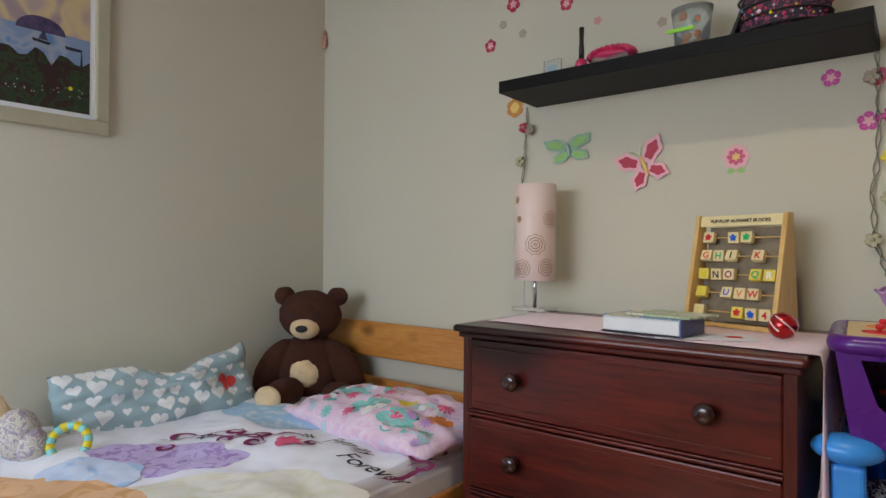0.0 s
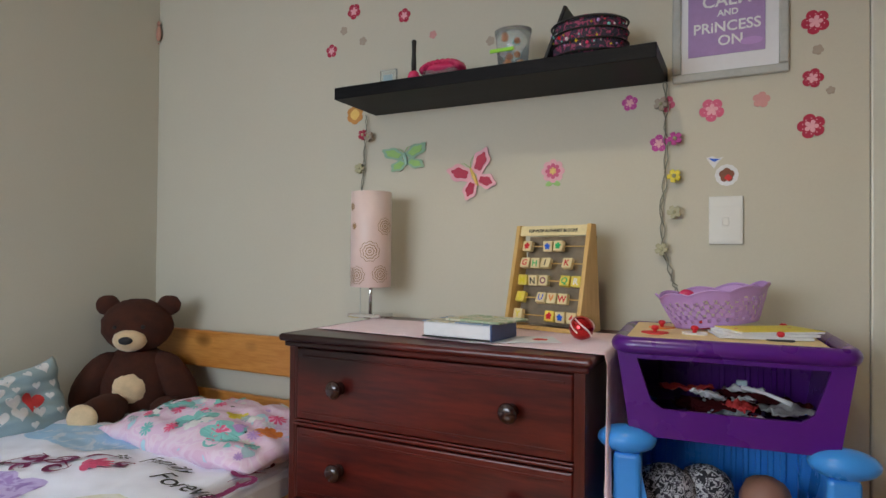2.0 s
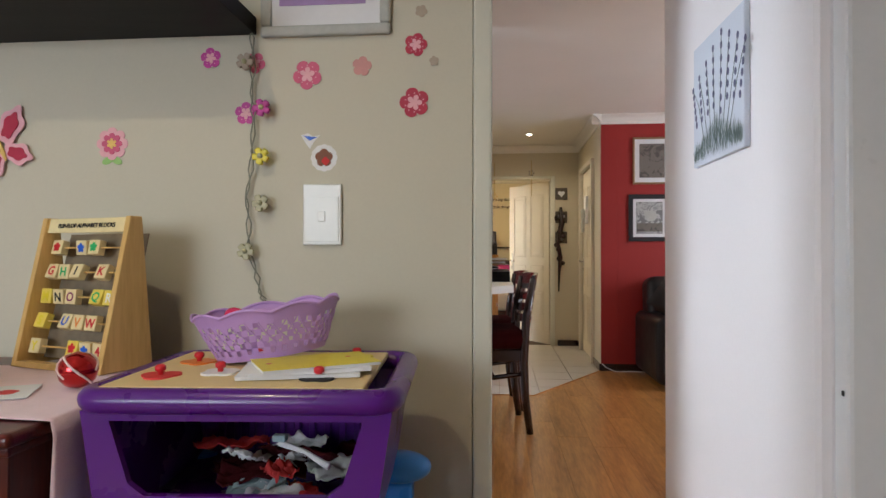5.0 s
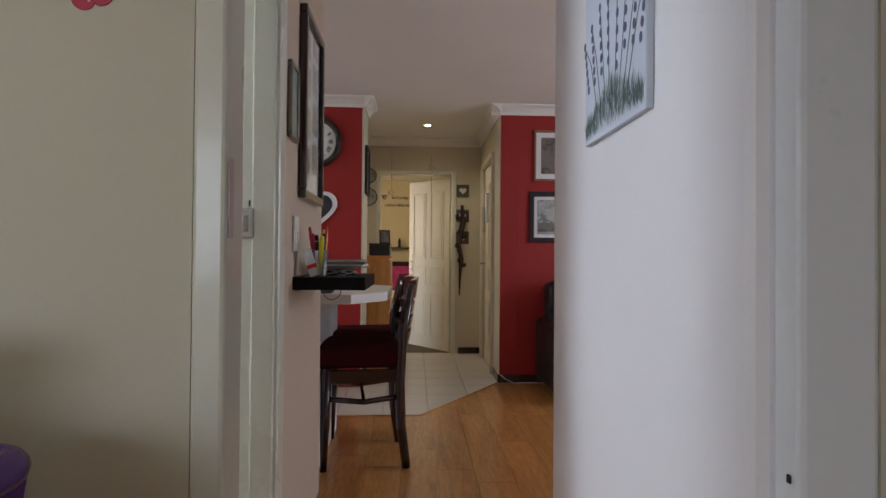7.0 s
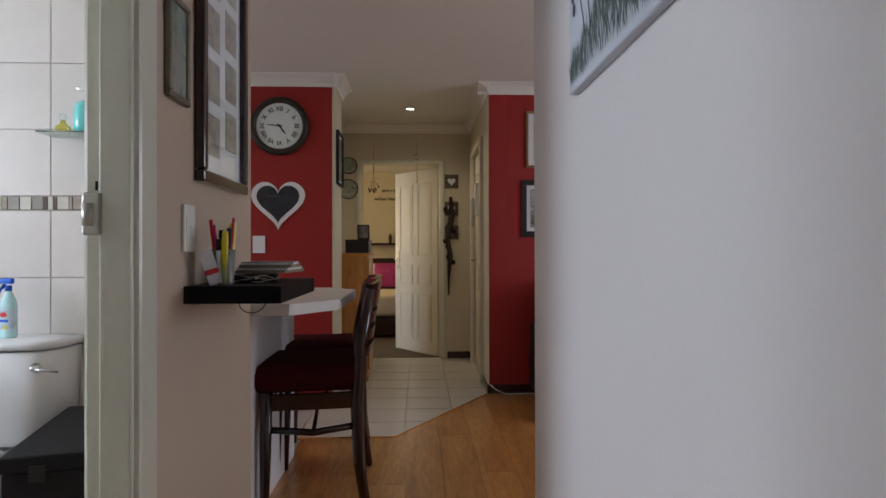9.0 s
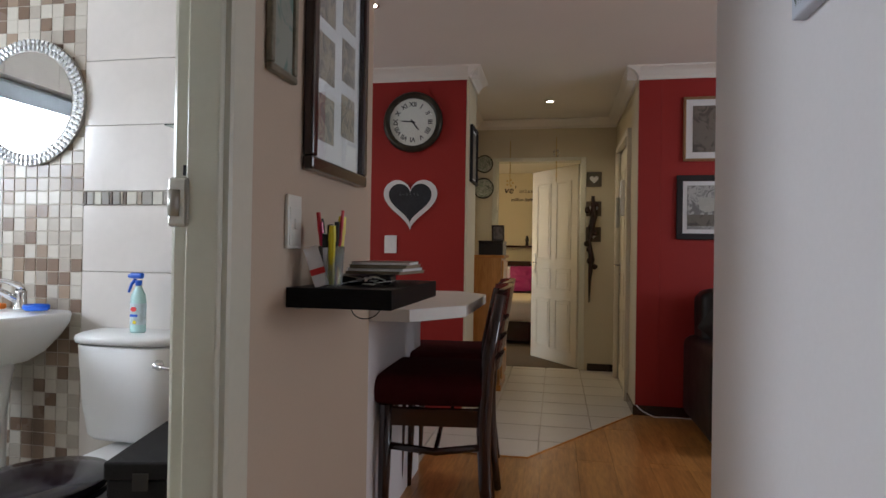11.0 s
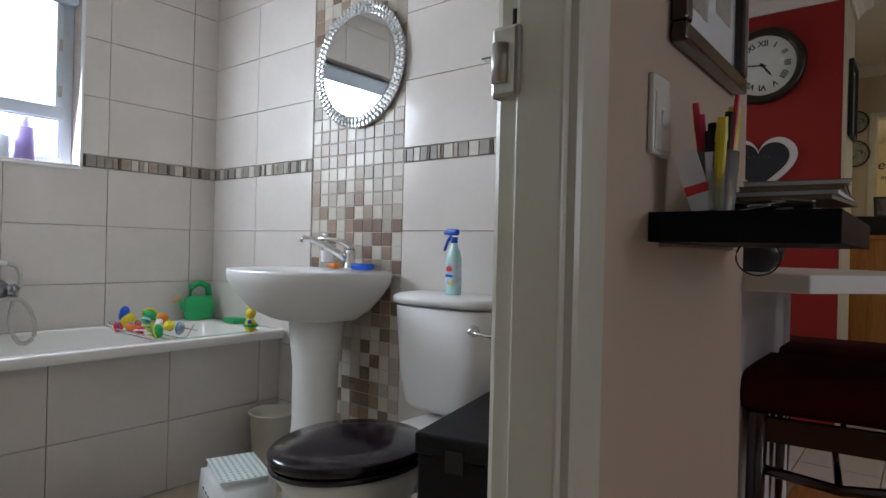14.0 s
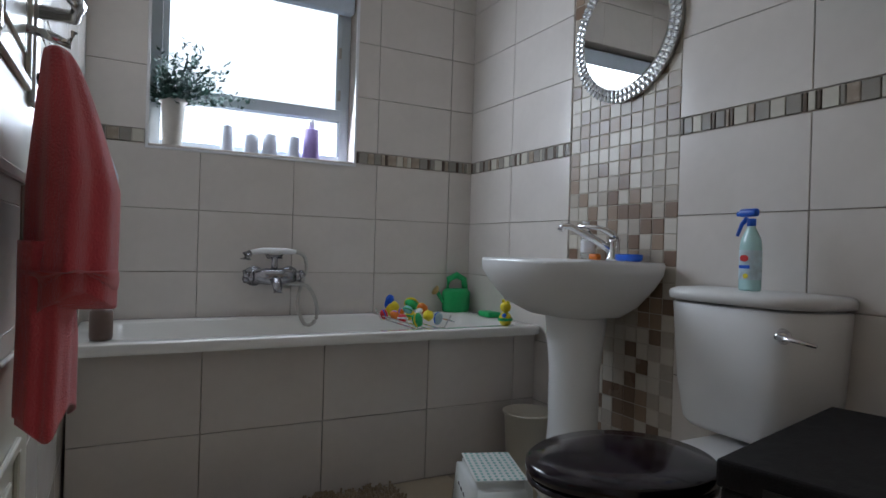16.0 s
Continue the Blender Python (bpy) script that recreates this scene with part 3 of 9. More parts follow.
cornice("trim_cornice_1", (-0.6, 6.638), (0.57, 6.638), (0, -1))
cornice("trim_cornice_2", (0.502, 6.56), (0.502, 7.06), (1, 0))
cornice("trim_cornice_6", (0.320, 7.06), (0.320, 8.41), (1, 0))
cornice("trim_cornice_3", (0.32, 8.411), (1.69, 8.411), (0, -1))
cornice("trim_cornice_4", (1.691, 8.41), (1.691, 6.73), (-1, 0))
cornice("trim_cornice_5", (1.61, 6.816), (4.5, 6.816), (0, -1))


def baseboard(name, a, b, side, h=0.07):
    a, b, s = Vector(a), Vector(b), Vector(side)
    lo = Vector((min(a.x, b.x, (a + s * 0.012).x), min(a.y, b.y, (a + s * 0.012).y)))
    hi = Vector((max(a.x, b.x, (a + s * 0.012).x), max(a.y, b.y, (a + s * 0.012).y)))
    return tagged(link_mesh(name, B((lo.x, lo.y, 0), (hi.x, hi.y, h), 0.003), M["darkwood"]), kind="structure")


baseboard("baseboard_1", (1.68, 6.819), (4.4, 6.819), (0, -1))
baseboard("baseboard_2", (1.690, 6.80), (1.690, 7.19), (-1, 0))
baseboard("baseboard_3", (1.690, 8.15), (1.690, 8.40), (-1, 0))
baseboard("baseboard_4", (1.44, 8.410), (1.678, 8.410), (0, -1))

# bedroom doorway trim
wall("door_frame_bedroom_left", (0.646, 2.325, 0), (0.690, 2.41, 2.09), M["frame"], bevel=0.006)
# same frame, with the bathroom's daylight put into its colour
wall("door_frame_bedroom_right", (1.480, 2.330, 0), (1.598, 2.396, 2.09), M["frame_lit"], bevel=0.01)
wall("door_frame_bedroom_top", (0.646, 2.328, 2.045), (1.598, 2.41, 2.088), M["frame"], bevel=0.006)
# bathroom doorway frame
wall("door_frame_bathroom_far", (0.385, 3.435, 0), (0.512, 3.534, 2.10), M["frame"], bevel=0.012)
wall("door_frame_bathroom_near", (0.402, 2.662, 0), (0.510, 2.692, 2.10), M["frame"], bevel=0.006)
wall("door_frame_bathroom_top", (0.402, 2.694, 2.05), (0.512, 3.433, 2.10), M["frame"], bevel=0.006)
wall("door_frame_bathroom_stop", (0.43, 3.418, 0), (0.50, 3.436, 2.05), M["frame"], bevel=0.004)
# far doorway frame
for nm, lo, hi in (("left", (0.490, 8.395, 0), (0.545, 8.53, 2.09)), ("right", (1.355, 8.395, 0), (1.41, 8.53, 2.09)), ("top", (0.545, 8.395, 2.05), (1.355, 8.53, 2.09))):
    wall("door_frame_far_" + nm, lo, hi, M["frame"], bevel=0.006)
for nm, lo, hi in (("a", (1.66, 7.20, 0), (1.70, 7.25, 2.12)), ("b", (1.66, 8.09, 0), (1.70, 8.14, 2.12)), ("c", (1.66, 7.25, 2.07), (1.70, 8.09, 2.12))):
    wall("door_frame_entry_" + nm, lo, hi, M["door"], bevel=0.006)

# ---- bedroom things ----
def drawer_front(parent, x0, x1, z0, z1, y, knobs, material):
    d = part("drawer", B((x0, y, z0), (x1, y + 0.02, z1), 0.005), material, parent)
    bm = bmesh.new()
    for a, b, c, e in ((x0 + 0.02, x1 - 0.02, z0 + 0.018, z0 + 0.024), (x0 + 0.02, x1 - 0.02, z1 - 0.024, z1 - 0.018)):
        box(bm, (a, y - 0.003, c), (b, y + 0.001, e), 0.0012, 1)
    part("moulding", bm, material, d)
    for kx in knobs:
        m = Matrix.Translation((kx, y, (z0 + z1) / 2)) @ Matrix.Rotation(radians(90), 4, "X")
        part("knob", L([(0.019, -0.002), (0.017, 0.006), (0.011, 0.013), (0.014, 0.018), (0.023, 0.024), (0.026, 0.031), (0.022, 0.038), (0.011, 0.042)], 20, m=m), M["darkwood"], d, "dark turned wooden knob", smooth=True)


def dresser():
    t = thing("chest_of_drawers", (-0.423, 2.01, 0), "mahogany-stained pine chest of drawers with round wooden knobs", "chest of drawers")
    w, wr, d0, d1, top = 0.453, 0.428, -0.285, 0.29, 0.832
    bm = bmesh.new()
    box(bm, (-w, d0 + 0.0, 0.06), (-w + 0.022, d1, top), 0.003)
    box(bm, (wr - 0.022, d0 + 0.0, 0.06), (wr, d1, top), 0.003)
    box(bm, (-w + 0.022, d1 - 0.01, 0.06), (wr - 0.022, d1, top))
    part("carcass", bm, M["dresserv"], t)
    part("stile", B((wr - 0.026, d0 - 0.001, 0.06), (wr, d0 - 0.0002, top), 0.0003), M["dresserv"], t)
    part("stile", B((-w + 0.022, d0 - 0.001, 0.06), (-w + 0.032, d0 + 0.02, top), 0.003), M["dresserv"], t)
    bm = bmesh.new()
    prof = [(0.028, 0.0), (0.024, 0.006), (0.012, 0.012), (0.010, 0.020), (0.0, 0.024)]
    box(bm, (-w - 0.024, d0 - 0.026, top + 0.004), (wr + 0.022, d1, top + 0.026), 0.010, 4)
    box(bm, (-w - 0.010, d0 - 0.012, top - 0.012), (wr + 0.010, d1, top + 0.004), 0.005, 2)
    part("top", bm, M["dresser"], t)
    for z1, h in ((0.816, 0.205), (0.585, 0.205), (0.354, 0.205)):
        drawer_front(t, -w + 0.034, wr - 0.026, z1 - h, z1, d0 - 0.006, (-0.265, 0.25), M["dresser"])
        bm = bmesh.new()
        box(bm, (-w + 0.022, d0 - 0.010, z1 - h - 0.020), (wr - 0.024, d0 + 0.015, z1 - h - 0.011), 0.003)
        box(bm, (-w + 0.022, d0 - 0.005, z1 - h - 0.009), (wr - 0.024, d0 + 0.015, z1 - h - 0.003), 0.002)
        part("rail", bm, M["dresser"], t)
    part("plinth", B((-w - 0.006, d0 - 0.008, 0.0), (wr + 0.006, d1, 0.075), 0.006), M["dresser"], t)


dresser()


def bed_height(x, y):
    p = Vector((x, y, 0))
    z = 0.435 + 0.022 * noise.noise(p * 3.1) + 0.012 * noise.noise(p * 7.0 + Vector((3, 1, 0))) + 0.020 * abs(noise.noise(p * 4.6 + Vector((9, 4, 0)))) + 0.009 * abs(noise.noise(p * 12 + Vector((1, 7, 0))))
    return z


def bed():
    t = thing("bed", (-1.58, 1.3, 0), "pine bed in a corner with a knotty slatted headboard", "bed")
    for z0, z1 in ((0.585, 0.748), (0.36, 0.49)):
        part("headboard_rail", B((-0.66, 0.955, z0), (0.66, 0.98, z1), 0.008), M["pine"], t, "orange knotty pine headboard rail")
    for x in (-0.65, 0.65):
        part("post", B((x - 0.03, 0.98, 0), (x + 0.03, 1.025, 0.80), 0.008), M["pinev"], t)
        part("leg", B((x - 0.03, -1.02, 0), (x + 0.03, -0.96, 0.30), 0.006), M["pinev"], t)
    part("side_rail", B((0.60, -0.96, 0.20), (0.625, 0.95, 0.32), 0.006), M["pine"], t)
    part("mattress", B((-0.655, -0.94, 0.24), (0.60, 0.95, 0.415), 0.04, 3), M["cloth_w"], t)


bed()


def duvet():
    t = thing("duvet", (0, 0, 0), "white printed duvet rumpled on the bed", "duvet")

    def f(u, v):
        x, y = -2.235 + 1.33 * u, 0.38 + 1.53 * v - 0.16 * max(0, 0.5 - u)
        z = bed_height(x, y)
        if u > 0.93:
            z -= (u - 0.93) * 4.5
        if v > 0.97:
            z -= (v - 0.97) * 1.0
        return Vector((x - max(0, u - 0.93) * 0.7, y, z))
    bm = slab_sheet(f, 110, 120, 0.02)
    body = part("cover", bm, M["cloth_w"], t, smooth=True)

    def onto(lift):
        return lambda c: Vector((c.x, c.y, bed_height(c.x, c.y) + 0.0015 + lift + c.z))

    def field(name, cx, cy, rx, ry, rot, cols, seed, lift, scale=9.0):
        def g(u, v):
            a, r = 2 * math.pi * u, v
            k = 1 + 0.28 * noise.noise(Vector((math.cos(a) * 1.6 + seed, math.sin(a) * 1.6, seed)))
            px, py = rx * r * k * math.cos(a), ry * r * k * math.sin(a)
            c, s = math.cos(rot), math.sin(rot)
            return onto(lift)(Vector((cx + px * c - py * s, cy + px * s + py * c, 0)))
        m = blotch("print_" + name, cols, scale, edges=False)
        part("printed_" + name, sheet(g, 48, 16), m, body, smooth=True)
    field("purple_field", -1.62, 1.17, 0.25, 0.13, 0.6, [(0.22, 0.13, 0.44), (0.36, 0.24, 0.60), (0.58, 0.48, 0.80)], 2.0, 0.0, 20.0)
    field("olive_field", -1.20, 1.13, 0.34, 0.15, 0.7, [(0.62, 0.62, 0.50), (0.74, 0.72, 0.62), (0.80, 0.78, 0.74)], 5.0, 0.0012)
    field("blue_field", -1.62, 0.96, 0.16, 0.11, 0.8, [(0.24, 0.46, 0.86), (0.40, 0.60, 0.92), (0.62, 0.72, 0.95)], 7.5, 0.0024)
    field("tan_field", -1.55, 0.78, 0.30, 0.17, 0.7, [(0.40, 0.16, 0.06), (0.60, 0.32, 0.14), (0.72, 0.45, 0.26)], 9.1, 0.0036)
    field("pale_blue_field", -1.72, 1.68, 0.28, 0.12, 0.1, [(0.50, 0.68, 0.86), (0.66, 0.76, 0.9), (0.40, 0.62, 0.84)], 3.3, 0.0012, 14.0)

    def stroke(pts, r=0.0095, mt="plum"):
        bm = bmesh.new()
        n = 26
        left, right = [], []
        for i in range(n + 1):
            k = i / n * (len(pts) - 1)
            a, fr = min(int(k), len(pts) - 2), 0
            fr = k - a
            p0, p1, p2, p3 = [Vector(pts[max(0, min(len(pts) - 1, a + j))]) for j in (-1, 0, 1, 2)]
            q = 0.5 * ((2 * p1) + (p2 - p0) * fr + (2 * p0 - 5 * p1 + 4 * p2 - p3) * fr * fr + (3 * p1 - p0 - 3 * p2 + p3) * fr ** 3)
            dd = ((p2 - p1) if (p2 - p1).length else Vector((1, 0))).normalized()
            nn = Vector((-dd.y, dd.x)) * r * math.sin(math.pi * min(0.97, max(0.06, i / n)))
            h = onto(0.004)
            left.append(bm.verts.new(h(Vector((q.x + nn.x, q.y + nn.y, 0)))))
            right.append(bm.verts.new(h(Vector((q.x - nn.x, q.y - nn.y, 0)))))
        for i in range(n):
            bm.faces.new((left[i], left[i + 1], right[i + 1], right[i]))
        part("printed_curl", bm, M[mt], body)

    def curl(cx, cy, s, rot, flip=1):
        pts = []
        for i in range(9):
            a = i * 0.85
            r = s * (1 - i / 10.5)
            pts.append((cx + math.cos(rot) * r * math.cos(a) - math.sin(rot) * flip * r * math.sin(a), cy + math.sin(rot) * r * math.cos(a) + math.cos(rot) * flip * r * math.sin(a)))
        stroke(pts)
    for cx, cy, s, ro, fl in ((-1.76, 1.31, 0.05, 0.3, 1), (-1.63, 1.43, 0.04, 2.0, -1), (-1.53, 1.46, 0.055, 4.0, 1), (-1.47, 1.40, 0.04, 1.0, -1), (-0.98, 1.66, 0.05, 1.2, 1), (-0.93, 1.60, 0.045, 3.6, -1), (-1.0, 1.75, 0.04, 5.0, 1), (-1.70, 1.22, 0.035, 2.6, -1), (-1.33, 1.52, 0.03, 0.6, 1), (-1.57, 1.36, 0.03, 5.2, -1)):
        curl(cx, cy, s, ro, fl)
    stroke([(-1.70, 1.36), (-1.62, 1.46), (-1.56, 1.40), (-1.48, 1.50)])
    stroke([(-1.05, 1.72), (-0.98, 1.68), (-0.93, 1.70)])
    stroke([(-1.78, 1.25), (-1.70, 1.36), (-1.60, 1.37), (-1.52, 1.44), (-1.44, 1.42)], 0.007)
    stroke([(-1.52, 1.44), (-1.47, 1.53), (-1.40, 1.55)], 0.006)
    for k in range(3):
        stroke([(-0.97 + 0.02 * k, 1.46 + 0.025 * k), (-0.93, 1.50 + 0.03 * k), (-0.915, 1.56 + 0.03 * k)], 0.007)
    for cx, cy, r in ((-1.673, 1.35, 0.034), (-1.405, 1.57, 0.024)):
        bm = bmesh.new()
        for k in range(6):
            a = k * math.pi / 3
            c = Vector((cx + r * 0.6 * math.cos(a), cy + r * 0.6 * math.sin(a), 0))
            ring = [bm.verts.new(onto(0.004)(c + Vector((math.cos(a) * 0.42 * r * math.cos(b) - math.sin(a) * 0.2 * r * math.sin(b), math.sin(a) * 0.42 * r * math.cos(b) + math.cos(a) * 0.2 * r * math.sin(b), 0)))) for b in (2 * math.pi * j / 10 for j in range(10))]
            bm.faces.new(ring)
        part("printed_flower", bm, M["ink"], body)
    for k, a in enumerate((0.3, 0.75, 1.2, 1.65, 2.1, -0.2, 2.6)):
        bm = bmesh.new()
        l = 0.085 if 0 < k < 5 else 0.06
        ring = []
        for j in range(12):
            b = 2 * math.pi * j / 12
            px, py = l / 2 + l / 2 * math.cos(b), 0.013 * math.sin(b)
            a2 = a - 0.35
            ring.append(bm.verts.new(onto(0.004)(Vector((-1.40 + px * math.cos(a2) - py * math.sin(a2), 1.44 + px * math.sin(a2) + py * math.cos(a2), 0)))))
        bm.faces.new(ring)
        part("printed_petal", bm, M["pinkprint"], body)
    for body_text, x, y, s in (("Family", -1.245, 1.572, 0.082), ("Forever", -1.04, 1.475, 0.086)):
        m = Matrix.Translation((x, y, 0)) @ Matrix.Rotation(radians(-3), 4, "Z")
        bm = text_bm(body_text, s, m, 0.0, onto(0.004), shear=0.35, bold=0.0004)
        part("lettering", bm, M["ink"], body, "black lettering")


duvet()


def pillow_fn(m, w, h, t, seed=0.0, wrinkle=0.026, dip=0.0):
    def f(u, v, side=1, lift=0.0):
        a, b = 2 * u - 1, 2 * v - 1
        e = max(0.0, (1 - abs(a) ** 2.6)) ** 0.5 * max(0.0, (1 - abs(b) ** 2.6)) ** 0.5
        pinch = 1 - 0.05 * (a * a) * (1 - b * b)
        wr = wrinkle * noise.noise(Vector((a * 2.2 + seed, b * 2.2, seed))) + wrinkle * 0.5 * noise.noise(Vector((a * 5 + seed, b * 5, 2)))
        top = max(0.0, b) * dip * (0.8 * max(0.0, a) ** 6 - math.exp(-((a - 0.15) / 0.28) ** 2))
        wr += dip * 0.25 * math.exp(-((a - 0.15 + 0.2 * b) / 0.10) ** 2) * -1
        return m @ Vector((a * w / 2, b * h / 2 * pinch + top, side * (t / 2 * e + lift) + wr))
    return f


def pillow(name, m, w, h, t, material, label, category="pillow", seed=0.0, dip=0.0):
    th = thing(name, (0, 0, 0), label, category)
    f = pillow_fn(m, w, h, t, seed, dip=dip)
    bm = bmesh.new()
    n = 36
    tops = [[bm.verts.new(f(i / n, j / n, 1)) for j in range(n + 1)] for i in range(n + 1)]
    bots = [[tops[i][j] if i in (0, n) or j in (0, n) else bm.verts.new(f(i / n, j / n, -1)) for j in range(n + 1)] for i in range(n + 1)]
    for i in range(n):
        for j in range(n):
            bm.faces.new((tops[i][j], tops[i + 1][j], tops[i + 1][j + 1], tops[i][j + 1]))
            q = [bots[i][j], bots[i][j + 1], bots[i + 1][j + 1], bots[i + 1][j]]
            if len(set(q)) == 4 and not (set(q) <= set(tops[i] + tops[i + 1])):
                bm.faces.new(q)
    c = part("pillowcase", bm, material, th, smooth=True)
    return th, c, f


def decal(f, shape, u, v, su, sv, rot, lift, material, parent, name="printed_shape", side=1):
    bm = bmesh.new()
    cr, sr = math.cos(rot), math.sin(rot)
    def at(p, k=1.0):
        x, y = p[0] * cr - p[1] * sr, p[0] * sr + p[1] * cr
        return f(min(0.99, max(0.01, u + x * su * k)), min(0.99, max(0.01, v + y * sv * k)), side, lift)
    c = bm.verts.new(at((0, 0)))
    r1 = [bm.verts.new(at(p, 0.5)) for p in shape]
    r2 = [bm.verts.new(at(p, 1.0)) for p in shape]
    n = len(shape)
    for i in range(n):
        bm.faces.new((c, r1[i], r1[(i + 1) % n]))
        bm.faces.new((r1[i], r2[i], r2[(i + 1) % n], r1[(i + 1) % n]))
    part(name, bm, material, parent)


def heart_pillow():
    m = Matrix.Translation((-2.07, 1.40, 0.525)) @ Matrix.Rotation(radians(90), 4, "Z") @ Matrix.Rotation(radians(66), 4, "X")
    th, c, f = pillow("pillow", m, 0.76, 0.25, 0.13, M["greyblue"], "grey-blue pillow with white hearts, leaning on the wall", seed=4.0, dip=0.055)
    random.seed(5)
    rows = 5
    shape = heart(24, 1.0)
    red_done = False
    for r in range(rows):
        n = 10
        for k in range(n):
            u, v = (k + 0.5 + 0.35 * (r % 2)) / (n + 0.4) + random.uniform(-0.01, 0.01), (r + 0.5) / rows + random.uniform(-0.03, 0.03)
            if not (0.03 < u < 0.96 and 0.08 < v < 0.93):
                continue
            big = random.choice((0.032, 0.048, 0.066))
            red = k == 8 and r == 2
            if red:
                big = 0.09
            decal(f, shape, u, v, big / 0.78, big / 0.27, random.uniform(-0.3, 0.3), 0.0015, M["redprint" if red else "whiteprint"], c, "printed_heart")
    return th


heart_pillow()
BLOTCH_PINK = blotch("pink_printed_cotton", [(0.45, 0.68, 0.76), (0.74, 0.50, 0.66), (0.78, 0.58, 0.72), (0.80, 0.64, 0.76), (0.76, 0.55, 0.72)], 9.0)


def pink_pillow():
    m = Matrix.Translation((-1.325, 1.885, 0.468)) @ Matrix.Rotation(radians(-5), 4, "Z") @ Matrix.Rotation(radians(3), 4, "X")
    th, c, f = pillow("pillow", m, 0.78, 0.44, 0.135, BLOTCH_PINK, "pink and turquoise printed pillow lying on the bed", seed=11.0)
    random.seed(8)
    star = petals(9, 0.5, 0.75, 54)
    for u, v, s, mt in ((0.72, 0.22, 0.14, "aqua"), (0.70, 0.20, 0.07, "pinkprint"), (0.48, 0.30, 0.15, "aqua"), (0.30, 0.38, 0.055, "pinkprint"), (0.22, 0.45, 0.13, "aqua"), (0.62, 0.5, 0.07, "yellow"), (0.86, 0.42, 0.09, "orange"), (0.42, 0.62, 0.05, "pinkprint"), (0.55, 0.18, 0.055, "whiteprint"), (0.58, 0.27, 0.045, "whiteprint"), (0.25, 0.2, 0.05, "aqua"), (0.80, 0.62, 0.06, "pinkprint"), (0.9, 0.2, 0.05, "aqua")):
        decal(f, star if mt == "pinkprint" else petals(5, 0.5, 0.35, 30), u, v, s / 0.66, s / 0.44, random.uniform(0, 3), 0.0015 if s > 0.06 else 0.003, M[mt], c, "printed_flower")
    for k in range(46):
        mt = ("aqua", "whiteprint", "pinkprint", "aqua", "ink", "greyblue", "whiteprint", "lilac")[k % 8]
        sz = random.uniform(0.018, 0.05) * (0.4 if mt == "ink" else 1.0)
        decal(f, star if k % 3 else heart(20, 1.0), random.uniform(0.05, 0.95), random.uniform(0.06, 0.94), sz / 0.66, sz / 0.44, random.uniform(0, 6), 0.0034 + 0.0001 * k, M[mt], c, "printed_flower")


pink_pillow()


def teddy():
    bm = bmesh.new()
    ball(bm, (0, 0, 0.155), 0.135, 0.12, 0.16, 22, rough=0.05)
    ball(bm, (0, -0.01, 0.395), 0.125, 0.11, 0.112, 22, rough=0.05)
    for s in (-1, 1):
        ball(bm, (s * 0.108, 0.0, 0.478), 0.043, 0.028, 0.043, 14, rough=0.08)
        ma = Matrix.Rotation(radians(s * -28), 4, "Y")
        ball(bm, (s * 0.143, -0.03, 0.165), 0.060, 0.065, 0.135, 16, m=ma, rough=0.06)
        ml = Matrix.Rotation(radians(32 if s > 0 else -8), 4, "Z")
        ball(bm, (0.15, -0.13, 0.055) if s > 0 else (-0.055, -0.19, 0.082), 0.062, 0.14, 0.062, 16, m=ml, rough=0.06)
    ob = link_mesh("teddy_bear", bm, M["fur"], smooth=True)
    for mt in ("furtan", "ink"):
        ob.data.materials.append(M[mt])
    bm = bmesh.new()
    bm.from_mesh(ob.data)
    def add(c, rx, ry, rz, idx, m=None, seg=14):
        n0 = len(bm.faces)
        ball(bm, c, rx, ry, rz, seg, m=m, rough=0.02)
        bm.faces.ensure_lookup_table()
        for fa in bm.faces[n0:]:
            fa.material_index = idx
            fa.smooth = True
    add((0, -0.096, 0.345), 0.058, 0.050, 0.048, 1)
    add((0, -0.146, 0.348), 0.024, 0.012, 0.016, 2)
    add((0, -0.078, 0.150), 0.068, 0.055, 0.075, 1)
    for s in (-1, 1):
        add((s * 0.047, -0.110, 0.398), 0.008, 0.006, 0.008, 2)
        add((0.222, -0.244, 0.060) if s > 0 else (-0.072, -0.322, 0.092), 0.050, 0.020, 0.052, 1, Matrix.Rotation(radians(32 if s > 0 else -8), 4, "Z"))
    bm.to_mesh(ob.data)
    bm.free()
    ob.location = (-2.03, 2.08, 0.372)
    ob.rotation_euler = (0, 0, radians(36))
    ob.scale = (1.16, 1.10, 1.03)
    tagged(ob, "dark brown plush teddy bear sitting in the bed's corner", "teddy bear")


teddy()


def soft_toys():
    M["plush_cream"] = blotch("cream_grey_plush", [(0.50, 0.46, 0.40), (0.58, 0.55, 0.48), (0.34, 0.28, 0.36), (0.55, 0.50, 0.42)], 34)
    ob = link_mesh("soft_toy", B((-0.05, -0.05, 0), (0.05, 0.05, 0.1), 0.04, 3), M["plush_cream"], smooth=True)
    bm = bmesh.new()
    ball(bm, (0, 0, 0.07), 0.075, 0.06, 0.08, 16, rough=0.08)
    ball(bm, (0.05, 0.02, 0.04), 0.05, 0.045, 0.06, 14, rough=0.08)
    for f in bm.faces:
        f.smooth = True
    bm.to_mesh(ob.data)
    bm.free()
    ob.location = (-1.98, 0.90, 0.43)
    tagged(ob, "small cream and grey plush toy on the bed", "soft toy")
    ob = link_mesh("soft_toy", T([(0.05, 0, 0), (0.02, 0.03, 0.08), (-0.01, 0.02, 0.15)], [0.045, 0.055, 0.03], 12), M["furtan"], smooth=True)
    ob.location = (-2.10, 0.84, 0.45)
    tagged(ob, "pale yellow plush toy slumped beside the pillow", "soft toy")


